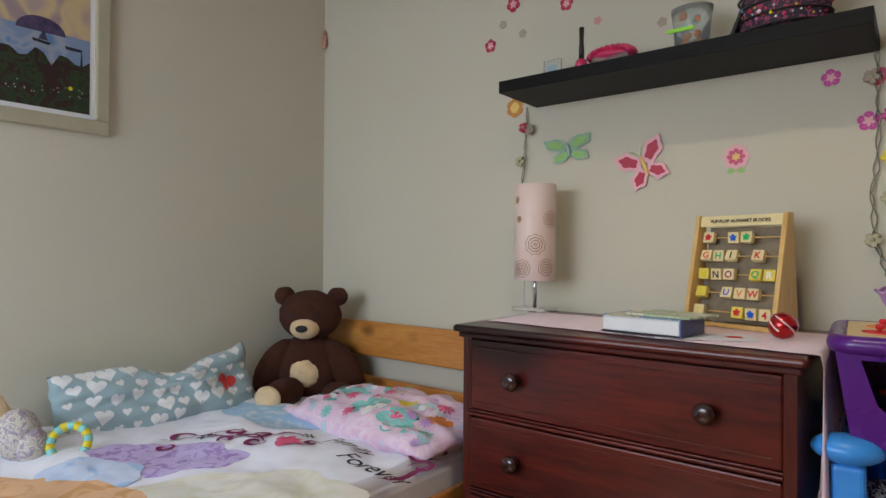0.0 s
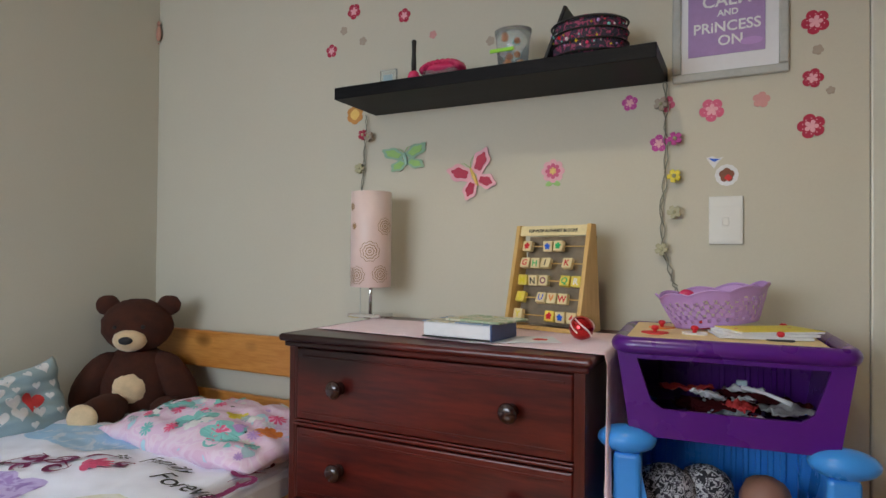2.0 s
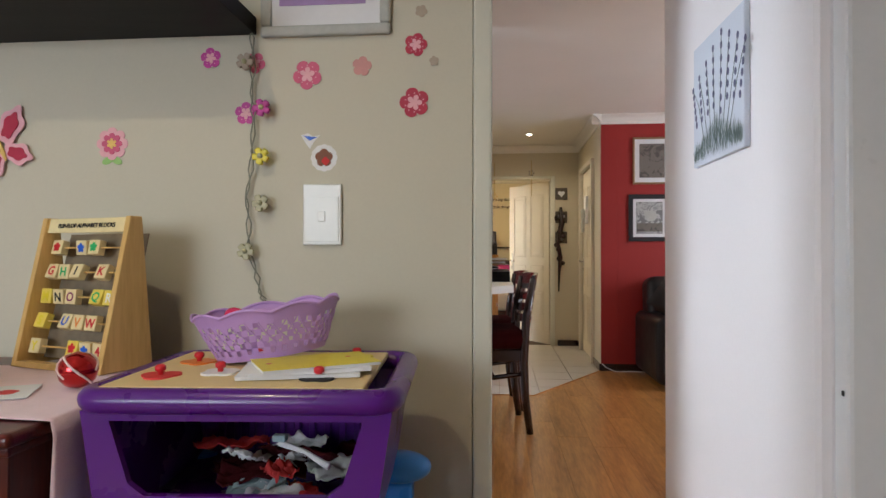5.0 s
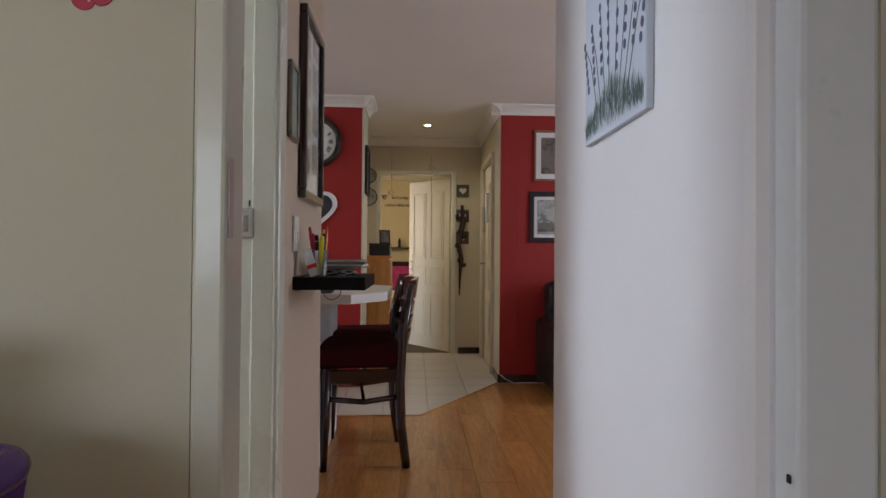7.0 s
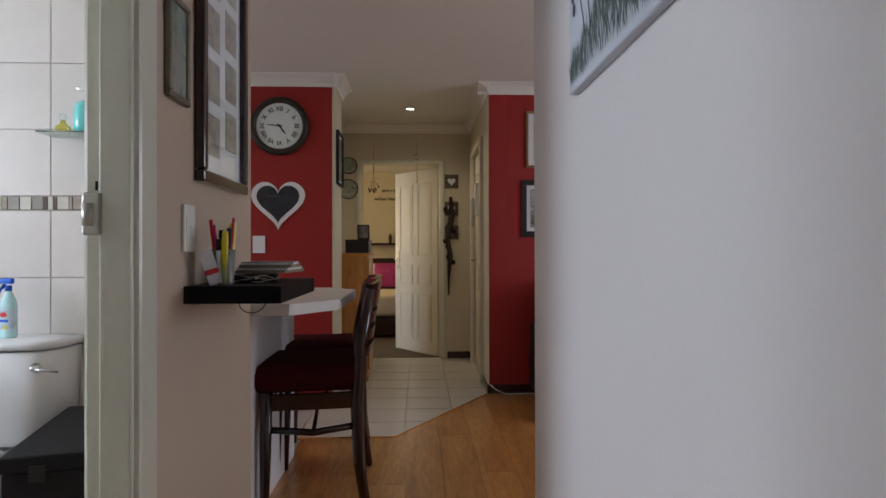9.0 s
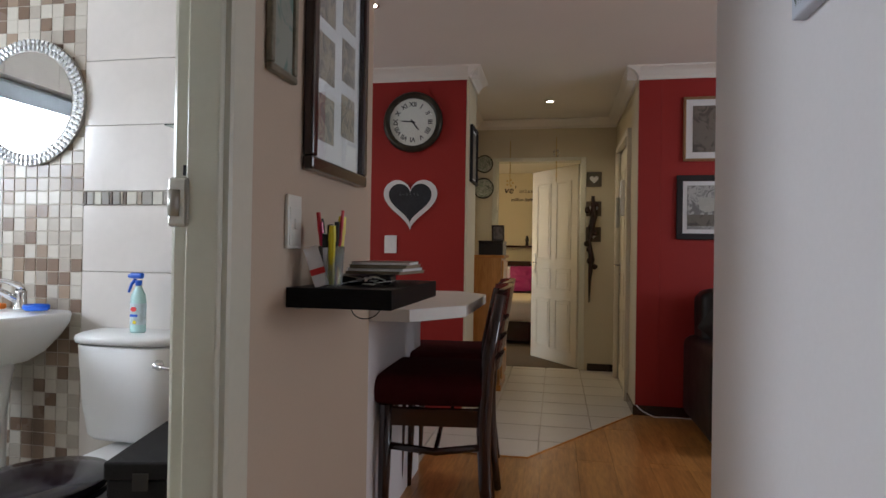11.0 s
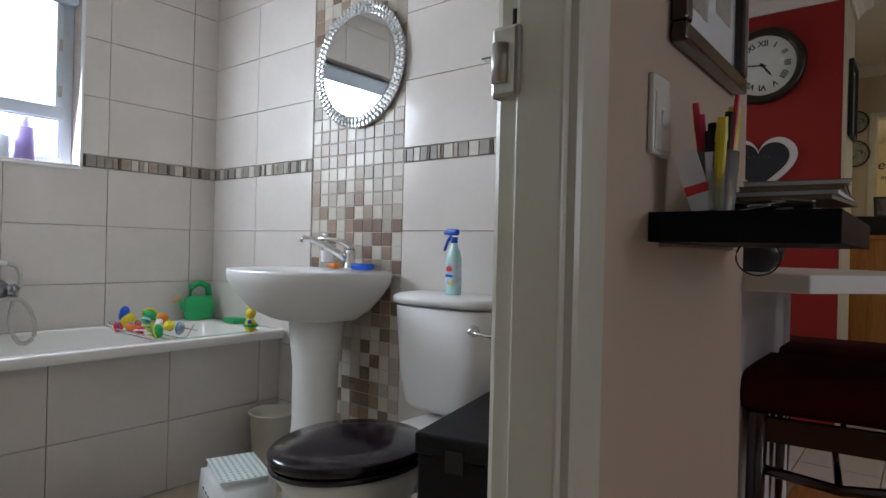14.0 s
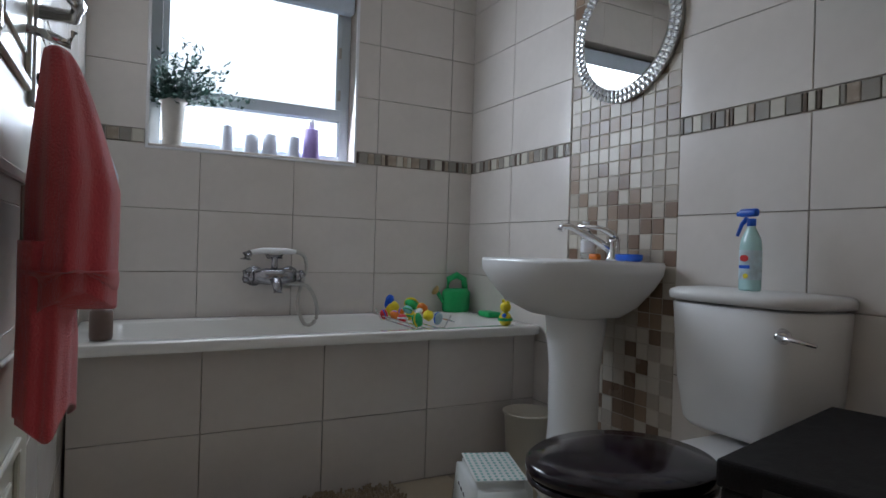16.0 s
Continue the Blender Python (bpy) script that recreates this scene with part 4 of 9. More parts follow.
soft_toys()


def toy_ring():
    t = thing("toy_ring", (-1.86, 1.00, 0.475), "yellow and turquoise striped ring toy lying on the bed", "toy", rz=55)
    n = 18
    R = 0.052
    tilt = Matrix.Rotation(radians(65), 4, "X")
    for k in range(n):
        pts = [tilt @ Vector((R * math.cos(2 * math.pi * (k + j / 4) / n), R * math.sin(2 * math.pi * (k + j / 4) / n), 0)) for j in range(5)]
        part("stripe", T(pts, 0.0135, 10), M["yellow" if k % 2 else "aqua"], t, smooth=True)


toy_ring()


def runner():
    t = thing("table_runner", (0, 0, 0), "pale pink fringed cloth spread over the chest", "cloth")

    def f(u, v):
        x = -0.86 + 0.945 * u
        y = 1.755 + 0.41 * v + 0.08 * (1 - u) * (1 - v) * 1.0
        z = 0.8625 + 0.0012 * noise.noise(Vector((x * 20, y * 20, 0)))
        if u > 0.955:
            k = (u - 0.955) / 0.045
            return Vector((0.048 + 0.012 * math.sin(v * 26) * k, y - 0.02 * k, z - 0.34 * k * (1 - 0.6 * v)))
        return Vector((x if u < 0.955 else 0.042, y, z))
    us = [i / 60 * 0.955 for i in range(61)] + [0.955 + 0.045 * j / 14 for j in range(1, 15)]
    bm = slab_sheet(lambda u, v: f(us[min(74, int(round(u * 74)))], v), 74, 40, 0.0012)
    part("cloth", bm, M["pinkcloth"], t, smooth=True)
    bm = bmesh.new()
    random.seed(3)
    for k in range(26):
        v = k / 25 * 0.9
        p = f(1.0, v)
        l = random.uniform(0.05, 0.09)
        tube(bm, [p, p + Vector((random.uniform(-0.004, 0.004), random.uniform(-0.006, 0.004), -l * 0.5)), p + Vector((0.002, random.uniform(-0.01, 0.01), -l))], 0.0016, 4)
    tagged(part("fringe", bm, M["pinkcloth"], t), kind="stuff")


runner()


def table_lamp():
    t = thing("table_lamp", (-0.885, 2.17, 0.8645), "table lamp with pale pink patterned shade and square chrome base", "lamp")
    part("base", B((-0.07, -0.045, 0.0), (0.07, 0.045, 0.016), 0.004), M["chrome"], t, "chrome base")
    part("stem", L([(0.007, 0.016), (0.007, 0.16)], 12), M["chrome"], t, smooth=True)
    part("harp", T([(-0.045, 0, 0.016), (-0.045, 0, 0.11)], 0.0025, 6), M["clearp"], t)
    sm = mat("pink_lampshade_satin", (0.76, 0.59, 0.54), 0.34, var=0.06, scale=9, fine=300, bump=0.15, sheen=0.3)
    sh = part("shade", L([(0.072, 0.112), (0.074, 0.114), (0.074, 0.455), (0.072, 0.457), (0.070, 0.455), (0.070, 0.114), (0.072, 0.112)], 40, caps=False), sm, t, "pink satin shade", smooth=True)
    gold = mat("bronze_print", (0.35, 0.20, 0.08), 0.5, bump=0.0)
    for ang, z, r in ((225, 0.15, 0.033), (262, 0.155, 0.032), (300, 0.24, 0.036), (205, 0.27, 0.03), (330, 0.16, 0.03), (240, 0.40, 0.014), (250, 0.33, 0.012), (345, 0.33, 0.03)):
        bm = bmesh.new()
        for rr, w in ((1.0, 0.0022), (0.72, 0.003), (0.45, 0.003), (0.18, 0.003)):
            n = 26
            ring = []
            for i in range(n):
                b = 2 * math.pi * i / n
                wob = 1 + 0.08 * math.sin(9 * b)
                row = []
                for q in (r * rr * wob, r * rr * wob - w):
                    a = radians(ang) + q * math.cos(b) / 0.0745
                    row.append(bm.verts.new((0.0748 * math.cos(a), 0.0748 * math.sin(a), z + q * math.sin(b))))
                ring.append(row)
            for i in range(n):
                j = (i + 1) % n
                bm.faces.new((ring[i][0], ring[j][0], ring[j][1], ring[i][1]))
        part("printed_medallion", bm, gold, sh)


table_lamp()


def abacus():
    t = thing("alphabet_block_rack", (-0.212, 2.160, 0.8645), "beech rack of flip-over alphabet blocks standing on the chest", "toy", rz=-17)
    w, h = 0.138, 0.328
    lean = 0.075 / h
    def fy(z, back=0):
        return -0.05 + lean * z + back
    for s in (-1, 1):
        bm = bmesh.new()
        x0, x1 = s * w, s * (w - 0.014)
        pts = [(-0.055, 0.0), (0.075, 0.0), (0.045, h), (0.015, h)]
        va = [bm.verts.new((x0, p[0], p[1])) for p in pts]
        vb = [bm.verts.new((x1, p[0], p[1])) for p in pts]
        bm.faces.new(va)
        bm.faces.new(vb[::-1])
        for i in range(4):
            bm.faces.new((va[i], vb[i], vb[(i + 1) % 4], va[(i + 1) % 4]))
        bmesh.ops.recalc_face_normals(bm, faces=bm.faces)
        bmesh.ops.bevel(bm, geom=bm.edges[:], offset=0.0015, segments=1, affect="EDGES")
        part("side_panel", bm, M["beech"], t)
    def tilted(lo, hi, bev=0.001):
        sh = Matrix.Identity(4)
        sh[1][2] = lean
        return B(lo, hi, bev, 1, sh)
    part("header", tilted((-w + 0.014, -0.052, h - 0.034), (w - 0.014, -0.040, h - 0.002)), mat("cream_label", (0.78, 0.66, 0.36), 0.5), t)
    sh = Matrix.Translation((0, -0.0530 + lean * (h - 0.018), h - 0.018)) @ Matrix.Rotation(radians(90) - math.atan(lean), 4, "X")
    part("lettering", text_bm("FLIP-FLOP ALPHABET BLOCKS", 0.0135, sh @ Matrix.Translation((0, -0.005, 0.0006)), 0.0002, bold=0.0004), M["ink"], t, "dark lettering")
    part("foot_rail", tilted((-w + 0.014, -0.055, 0.0), (w - 0.014, -0.035, 0.012)), M["beech"], t)
    part("back_panel", tilted((-w + 0.014, 0.006, 0.012), (w - 0.014, 0.010, h - 0.036), 0.0), mat("smoky_back", (0.24, 0.19, 0.13), 0.5, var=0.25, scale=12), t)
    rows = [[("", "redp"), None, ("", "bluep"), ("", "green"), None, None], [("G", "redp"), ("H", "green"), ("I", "ink"), None, ("K", "redp"), None], [("M", "yellow"), ("N", "ink"), ("O", "plum"), None, ("Q", "green"), ("R", "paper")], [("S", "yellow"), None, ("U", "bluep"), ("V", "orange"), ("W", "redp"), None], [("Y", "yellow"), None, None, ("", "redp"), ("", "bluep"), ("4", "redp")]]
    cream = mat("block_cream", (0.75, 0.62, 0.34), 0.5, var=0.05)
    yellow = mat("block_yellow", (0.78, 0.62, 0.10), 0.5, var=0.05)
    random.seed(11)
    for r, row in enumerate(rows):
        z = h - 0.068 - r * 0.0545
        part("rod", T([(-w + 0.012, fy(z) + 0.022, z), (w - 0.012, fy(z) + 0.022, z)], 0.002, 6), M["beech"], t)
        for c, cell in enumerate(row):
            if not cell:
                continue
            x = -w + 0.036 + c * 0.0395
            ang = radians(random.uniform(-16, 16))
            m = Matrix.Translation((x, fy(z) + 0.022, z)) @ Matrix.Rotation(ang - math.atan(lean), 4, "X")
            blk = part("block", B((-0.0165, -0.009, -0.0165), (0.0165, 0.009, 0.0165), 0.0015, 1, m), yellow if random.random() < 0.3 else cream, t, "cream wooden letter block")
            if cell[0]:
                mm = m @ Matrix.Translation((0, -0.0095, -0.010)) @ Matrix.Rotation(radians(90), 4, "X")
                part("letter", text_bm(cell[0], 0.028, mm, 0.0002, bold=0.0006), M[cell[1]], blk)
            else:
                mm = m @ Matrix.Translation((0, -0.0098, 0))
                part("picture", P(petals(5, 0.011, 0.4, 30), 0, 0.0005, mm), M[cell[1]], blk)


abacus()


def books_on_chest():
    t = thing("book", (-0.350, 1.868, 0.867), "thick book with a blue spine lying on the chest", "book", rz=-5)
    t.scale = (0.85, 0.85, 1.0)
    part("page_block", B((-0.125, -0.095, 0.004), (0.12, 0.08, 0.042), 0.004), M["paper"], t, "white page block")
    part("cover", B((-0.128, -0.098, 0.0425), (0.125, 0.083, 0.0455), 0.001), blotch("book_cover_print", [(0.3, 0.35, 0.3), (0.55, 0.5, 0.35), (0.6, 0.6, 0.55), (0.25, 0.35, 0.5)], 14), t)
    part("lower_cover", B((-0.128, -0.098, 0.0), (0.125, 0.083, 0.0035), 0.001), M["ink"], t)
    part("spine", B((0.121, -0.0985, 0.0), (0.127, 0.083, 0.0455), 0.002), mat("spine_blue", (0.06, 0.10, 0.26), 0.4), t)
    part("second_cover", B((-0.05, -0.07, 0.0465), (0.16, 0.10, 0.052), 0.001, m=Matrix.Rotation(radians(-8), 4, "Z")), blotch("magazine_print", [(0.5, 0.45, 0.2), (0.6, 0.6, 0.5), (0.35, 0.45, 0.3)], 20), t)
    t = thing("paper_sheet", (-0.235, 1.865, 0.8652), "loose printed sheets of paper under the book", "paper", rz=28)
    part("sheet", B((-0.11, -0.06, 0), (0.13, 0.06, 0.0012)), M["paper"], t)
    part("printed_patch", P(petals(5, 0.022, 0.2, 24), 0, 0.0004, Matrix.Translation((0.085, 0.0, 0.0014)) @ Matrix.Rotation(radians(-90), 4, "X")), M["redprint"], t)
    t = thing("paper_sheet", (-0.375, 1.835, 0.8655), "dark folded leaflet sticking out under the book", "paper", rz=-6)
    part("sheet", B((-0.09, -0.03, 0), (0.12, 0.05, 0.001)), M["ink"], t)


books_on_chest()


def bauble():
    t = thing("christmas_bauble", (-0.060, 1.955, 0.8645 + 0.034), "shiny red glass bauble with white glitter swirls on the chest", "ornament")
    part("ball", L([(0.001, -0.034), (0.02, -0.0275), (0.03, -0.016), (0.034, 0), (0.03, 0.016), (0.02, 0.0275), (0.001, 0.034)], 28), mat("metallic_red", (0.5, 0.008, 0.01), 0.12, 0.7, var=0.05, bump=0.0, coat=0.6), t, smooth=True)
    for k in range(3):
        pts = [(0.0343 * math.cos(a) * math.cos(b), 0.0343 * math.sin(a) * math.cos(b), 0.0343 * math.sin(b)) for a, b in ((i * 0.28 + k * 2.1, 0.9 * math.sin(i * 0.28 * 1.0 + k)) for i in range(10))]
        part("swirl", T(pts, 0.0022, 5), mat("white_glitter_" + "abc"[k], (0.75, 0.6, 0.6), 0.5, bump=0.8, fine=600), t)


bauble()


def crate(name, at, material, label, w=0.240, dz=0.25, open_top=False):
    """A stacking toy crate: tapered sides, a wide front opening with slanted ends, ribs at the back."""
    t = thing(name, at, label, "storage crate", rz=4)
    tp, bt, th, dy0, dy1 = w, w - 0.030, 0.012, -0.215, 0.165
    front = [(-tp, dz - 0.03), (-bt, 0), (bt, 0), (tp, dz - 0.03)]
    ox = [(-tp + 0.045, dz - 0.035), (-tp + 0.075, 0.085), (-tp + 0.10, 0.066), (tp - 0.10, 0.066), (tp - 0.075, 0.085), (tp - 0.045, dz - 0.035)]
    bm = bmesh.new()
    def quadbar(p):
        prism(bm, p, dy0, dy0 + th)
    quadbar([(-tp, dz - 0.02), (-bt, 0.0), ox[2], ox[1], ox[0], (ox[0][0], dz - 0.02)])
    quadbar([(tp, dz - 0.02), (ox[5][0], dz - 0.02), ox[5], ox[4], ox[3], (bt, 0.0)])
    quadbar([(-bt, 0.0), (bt, 0.0), ox[3], ox[2]])
    if not open_top:
        quadbar([(ox[0][0], dz - 0.035), (ox[5][0], dz - 0.035), (ox[5][0], dz - 0.018), (ox[0][0], dz - 0.018)])
    bmesh.ops.recalc_face_normals(bm, faces=bm.faces)
    part("front", bm, material, t)
    for s in (-1, 1):
        bm = bmesh.new()
        prism(bm, [(s * tp, dz - 0.02), (s * bt, 0), (s * (bt - th), 0), (s * (tp - th), dz - 0.02)], dy0 + th, dy1)
        bmesh.ops.recalc_face_normals(bm, faces=bm.faces)
        part("side_wall", bm, material, t)
    back = part("back_wall", P([(-tp + th, dz - 0.02), (-bt + th, 0), (bt - th, 0), (tp - th, dz - 0.02)], dy1 - th, dy1), material, t)
    for i in range(11):
        x = -bt + 0.05 + i * (2 * bt - 0.1) / 10
        part("rib", B((x - 0.007, dy1 - th - 0.008, 0.02), (x + 0.007, dy1 - th, dz - 0.03), 0.002, 1), material, back)
    part("bottom", B((-bt + 0.002, dy0 + 0.004, 0.001), (bt - 0.002, dy1 - 0.004, 0.010)), material, t)
    bm = bmesh.new()
    x1, y0, y1, zr, cr = tp - 0.002, dy0 + 0.002, dy1 - 0.006, dz - 0.005, 0.035
    pts = []
    for cx, cy, a0 in ((x1 - cr, y1 - cr, 0), (-x1 + cr, y1 - cr, 90), (-x1 + cr, y0 + cr, 180), (x1 - cr, y0 + cr, 270)):
        pts += [(cx + cr * math.cos(radians(a0 + 15 * k)), cy + cr * math.sin(radians(a0 + 15 * k)), zr) for k in range(7)]
    if open_top:
        tube(bm, [p for p in pts if p[1] > y0 + cr], 0.017, 12)
    else:
        tube(bm, pts, 0.020, 14, True)
    part("rim", bm, material, t, smooth=True)
    return t


def crates():
    a = crate("toy_crate", (0.290, 2.020, 0.675), M["purple"], "purple plastic stacking crate full of papers, on a blue crate", dz=0.215)
    b = crate("toy_crate", (0.290, 2.020, 0.365), M["blue"], "light blue plastic stacking crate full of soft toys", w=0.230, dz=0.26, open_top=True)
    for s in (-1, 1):
        for y in (-0.205, 0.145):
            bm = bmesh.new()
            ball(bm, (s * 0.218, y, 0.298), 0.068, 0.05, 0.032, 18)
            part("corner_cap", bm, M["blue"], b, smooth=True)
            part("corner_post", B((s * 0.216 - 0.032, y - 0.025, 0.0), (s * 0.216 + 0.032, y + 0.03, 0.27), 0.012, 3), M["blue"], b)
    c = crate("toy_crate", (0.290, 2.020, 0.03), M["purple"], "purple plastic stacking crate at the bottom of the stack", w=0.240, dz=0.31)
    part("skid", B((-0.20, -0.2, -0.03), (0.20, 0.2, 0.0), 0.01), M["purple"], c)
    # what lies in the crates
    random.seed(21)
    cols = ["cushred", "paper", "redprint", "paper", "cushred", "greyblue", "cushred", "whiteprint", "cushred", "silverframe", "paper", "redprint", "cushred", "paper", "redprint", "paper"]
    for k, cn in enumerate(cols):
        x, y = random.uniform(-0.12, 0.15), random.uniform(-0.14, 0.05)
        w, d = random.uniform(0.03, 0.075), random.uniform(0.02, 0.05)
        sd = random.uniform(0, 50)
        rot = Matrix.Translation((0.290 + 0.9 * x, 2.020 + y, 0.692 + 0.0035 * k)) @ Matrix.Rotation(random.uniform(0, 3), 4, "Z") @ Matrix.Rotation(random.uniform(-0.4, 0.4), 4, "X")
        bm = slab_sheet(lambda u, v: rot @ Vector(((u - 0.5) * 2 * w, (v - 0.5) * 2 * d, 0.010 + 0.016 * noise.noise(Vector((u * 5 + sd, v * 5, sd))) + 0.006 * noise.noise(Vector((u * 14 + sd, v * 14, sd))))), 14, 12, 0.002)
        ob = link_mesh("folded_paper" if cn in ("paper", "whiteprint") else "cloth_scrap", bm, M[cn], smooth=True)
        tagged(ob, "crumpled white paper in the purple crate" if cn in ("paper", "whiteprint") else "crumpled coloured cloth scrap in the purple crate", "paper" if cn in ("paper", "whiteprint") else "cloth", "contents of the purple crate")
    t = thing("toothbrush", (0, 0, 0), "pale blue and white toothbrush on the pile in the purple crate", "toothbrush")
    part("stem", T([(0.33, 1.93, 0.785), (0.38, 1.91, 0.778), (0.43, 1.88, 0.765)], [0.006, 0.004, 0.006], 8), M["paper"], t, smooth=True)
    part("bristle_head", B((0.318, 1.922, 0.788), (0.342, 1.938, 0.800), 0.003), M["greyblue"], t)
    for k, (x, z, rx, mt, lab) in enumerate(((-0.13, 0.48, 0.075, "speck", "black and white speckled soft toy in the blue crate"), (-0.04, 0.49, 0.065, "speck", "dark speckled soft toy in the blue crate"), (0.09, 0.51, 0.055, "skin", "brown-haired doll's head in the blue crate"), (-0.09, 0.42, 0.06, "cushred", "dark red plush toy in the blue crate"), (0.09, 0.435, 0.07, "plum", "dark plum plush toy in the blue crate"))):
        if mt == "speck" and "speck" not in M:
            M["speck"] = blotch("speckled_plush", [(0.02, 0.02, 0.025), (0.03, 0.03, 0.035), (0.6, 0.6, 0.6), (0.05, 0.04, 0.06)], 60)
            M["skin"] = mat("dull_doll_plastic", (0.30, 0.15, 0.10), 0.5)
        bm = bmesh.new()
        ball(bm, (0, 0, 0), rx, rx * 0.8, rx, 18, rough=0.12)
        ob = link_mesh("doll" if mt == "skin" else "soft_toy", bm, M[mt], smooth=True)
        ob.location = (0.290 + x, (1.93, 1.97, 1.92, 1.91, 1.88)[k], z + 0.02)
        tagged(ob, lab, "doll" if mt == "skin" else "soft toy", "contents of the blue crate")


crates()


def on_crate():
    t = thing("peg_puzzle", (0.262, 1.985, 0.893), "wooden peg puzzle board with red knobs on the purple crate", "puzzle", rz=4)
    b = part("board", B((-0.19, -0.17, 0.0), (0.225, 0.17, 0.012), 0.003), mat("pale_puzzle_wood", (0.72, 0.55, 0.28), 0.5, var=0.06), t)
    random.seed(2)
    for x, y, mt in ((-0.13, -0.09, "redprint"), (-0.04, -0.06, "paper"), (0.05, -0.08, "redprint"), (-0.12, 0.04, "orange"), (-0.02, 0.08, "redprint"), (0.17, 0.0, "green"), (0.14, -0.10, "ink"), (0.17, 0.10, "yellow")):
        part("piece", P(petals(random.choice((3, 4, 5)), 0.034, 0.35, 28, random.random()), 0, 0.003, Matrix.Translation((x, y, 0.012)) @ Matrix.Rotation(radians(90), 4, "X")), M[mt], t)
        part("peg", L([(0.005, 0.012), (0.005, 0.020), (0.009, 0.023), (0.009, 0.029), (0.005, 0.032)], 12, (x, y, 0)), M["redp"], t, smooth=True)
    for k in range(3):
        t = thing("magazine", (0.365 + 0.010 * k, 1.935 + 0.008 * k, 0.9065 + 0.0062 * k), "thin paper magazine with a yellow cover under the lilac basket", "magazine", "magazines on the crate", rz=14 + 9 * k)
        t.scale = (0.95, 0.85, 0.9)
        part("page_block", B((-0.105, -0.07, 0), (0.105, 0.07, 0.0055), 0.001), M["paper"], t)
        part("cover", B((-0.106, -0.071, 0.0056), (0.106, 0.071, 0.0066)), M["yellow" if k == 2 else "paper"], t)
    t = thing("basket", (0.270, 2.050, 0.920), "lilac plastic basket with a lacy open weave on the crate", "basket", rz=12)
    t.scale = (0.9, 0.9, 0.95)
    t.rotation_euler = (0, radians(-8), radians(12))
    def wl(a, z):
        k = z / 0.088
        r = 0.100 + 0.036 * k
        return Vector((r * 1.12 * math.cos(a), r * 0.78 * math.sin(a), z + (0.010 * abs(math.sin(4.5 * a)) * k)))
    bm = bmesh.new()
    N, R = 64, 8
    random.seed(17)
    for j in range(R):
        for i in range(N):
            if 1 <= j <= 5 and (i + j) % 2 == 0:
                continue
            q = [wl(2 * math.pi * (i + di) / N, 0.088 * (j + dj) / R) for di, dj in ((0, 0), (1, 0), (1, 1), (0, 1))]
            vs = [bm.verts.new(p) for p in q]
            bm.faces.new(vs)
    bmesh.ops.remove_doubles(bm, verts=bm.verts, dist=0.0004)
    part("wall", bm, M["lilac"], t)
    bm = bmesh.new()
    for i in range(0, N, 2):
        pts = [wl(2 * math.pi * (i + 1.0 + 1.2 * math.sin(z * 70)) / N, z) for z in (0.011, 0.03, 0.05, 0.068)]
        tube(bm, pts, 0.0016, 5)
    tagged(part("lattice", bm, M["lilac"], t), kind="stuff")
    bm = bmesh.new()
    tube(bm, [wl(2 * math.pi * i / 72, 0.0885) for i in range(72)], 0.0035, 6, True)
    part("rim", bm, M["lilac"], t, smooth=True)
    part("bottom", L([(0.100, 0.0), (0.100, 0.004)], 40, sx=1.12, sy=0.78), M["lilac"], t)
    bm = bmesh.new()
    ball(bm, (-0.065, -0.01, 0.080), 0.020, 0.012, 0.012, 12, rough=0.15)
    ob = link_mesh("hair_clip", bm, M["pinkp"], smooth=True)
    ob.location = (0.262, 2.050, 0.915)
    tagged(ob, "bright pink hair clip in the lilac basket", "hair clip")


on_crate()


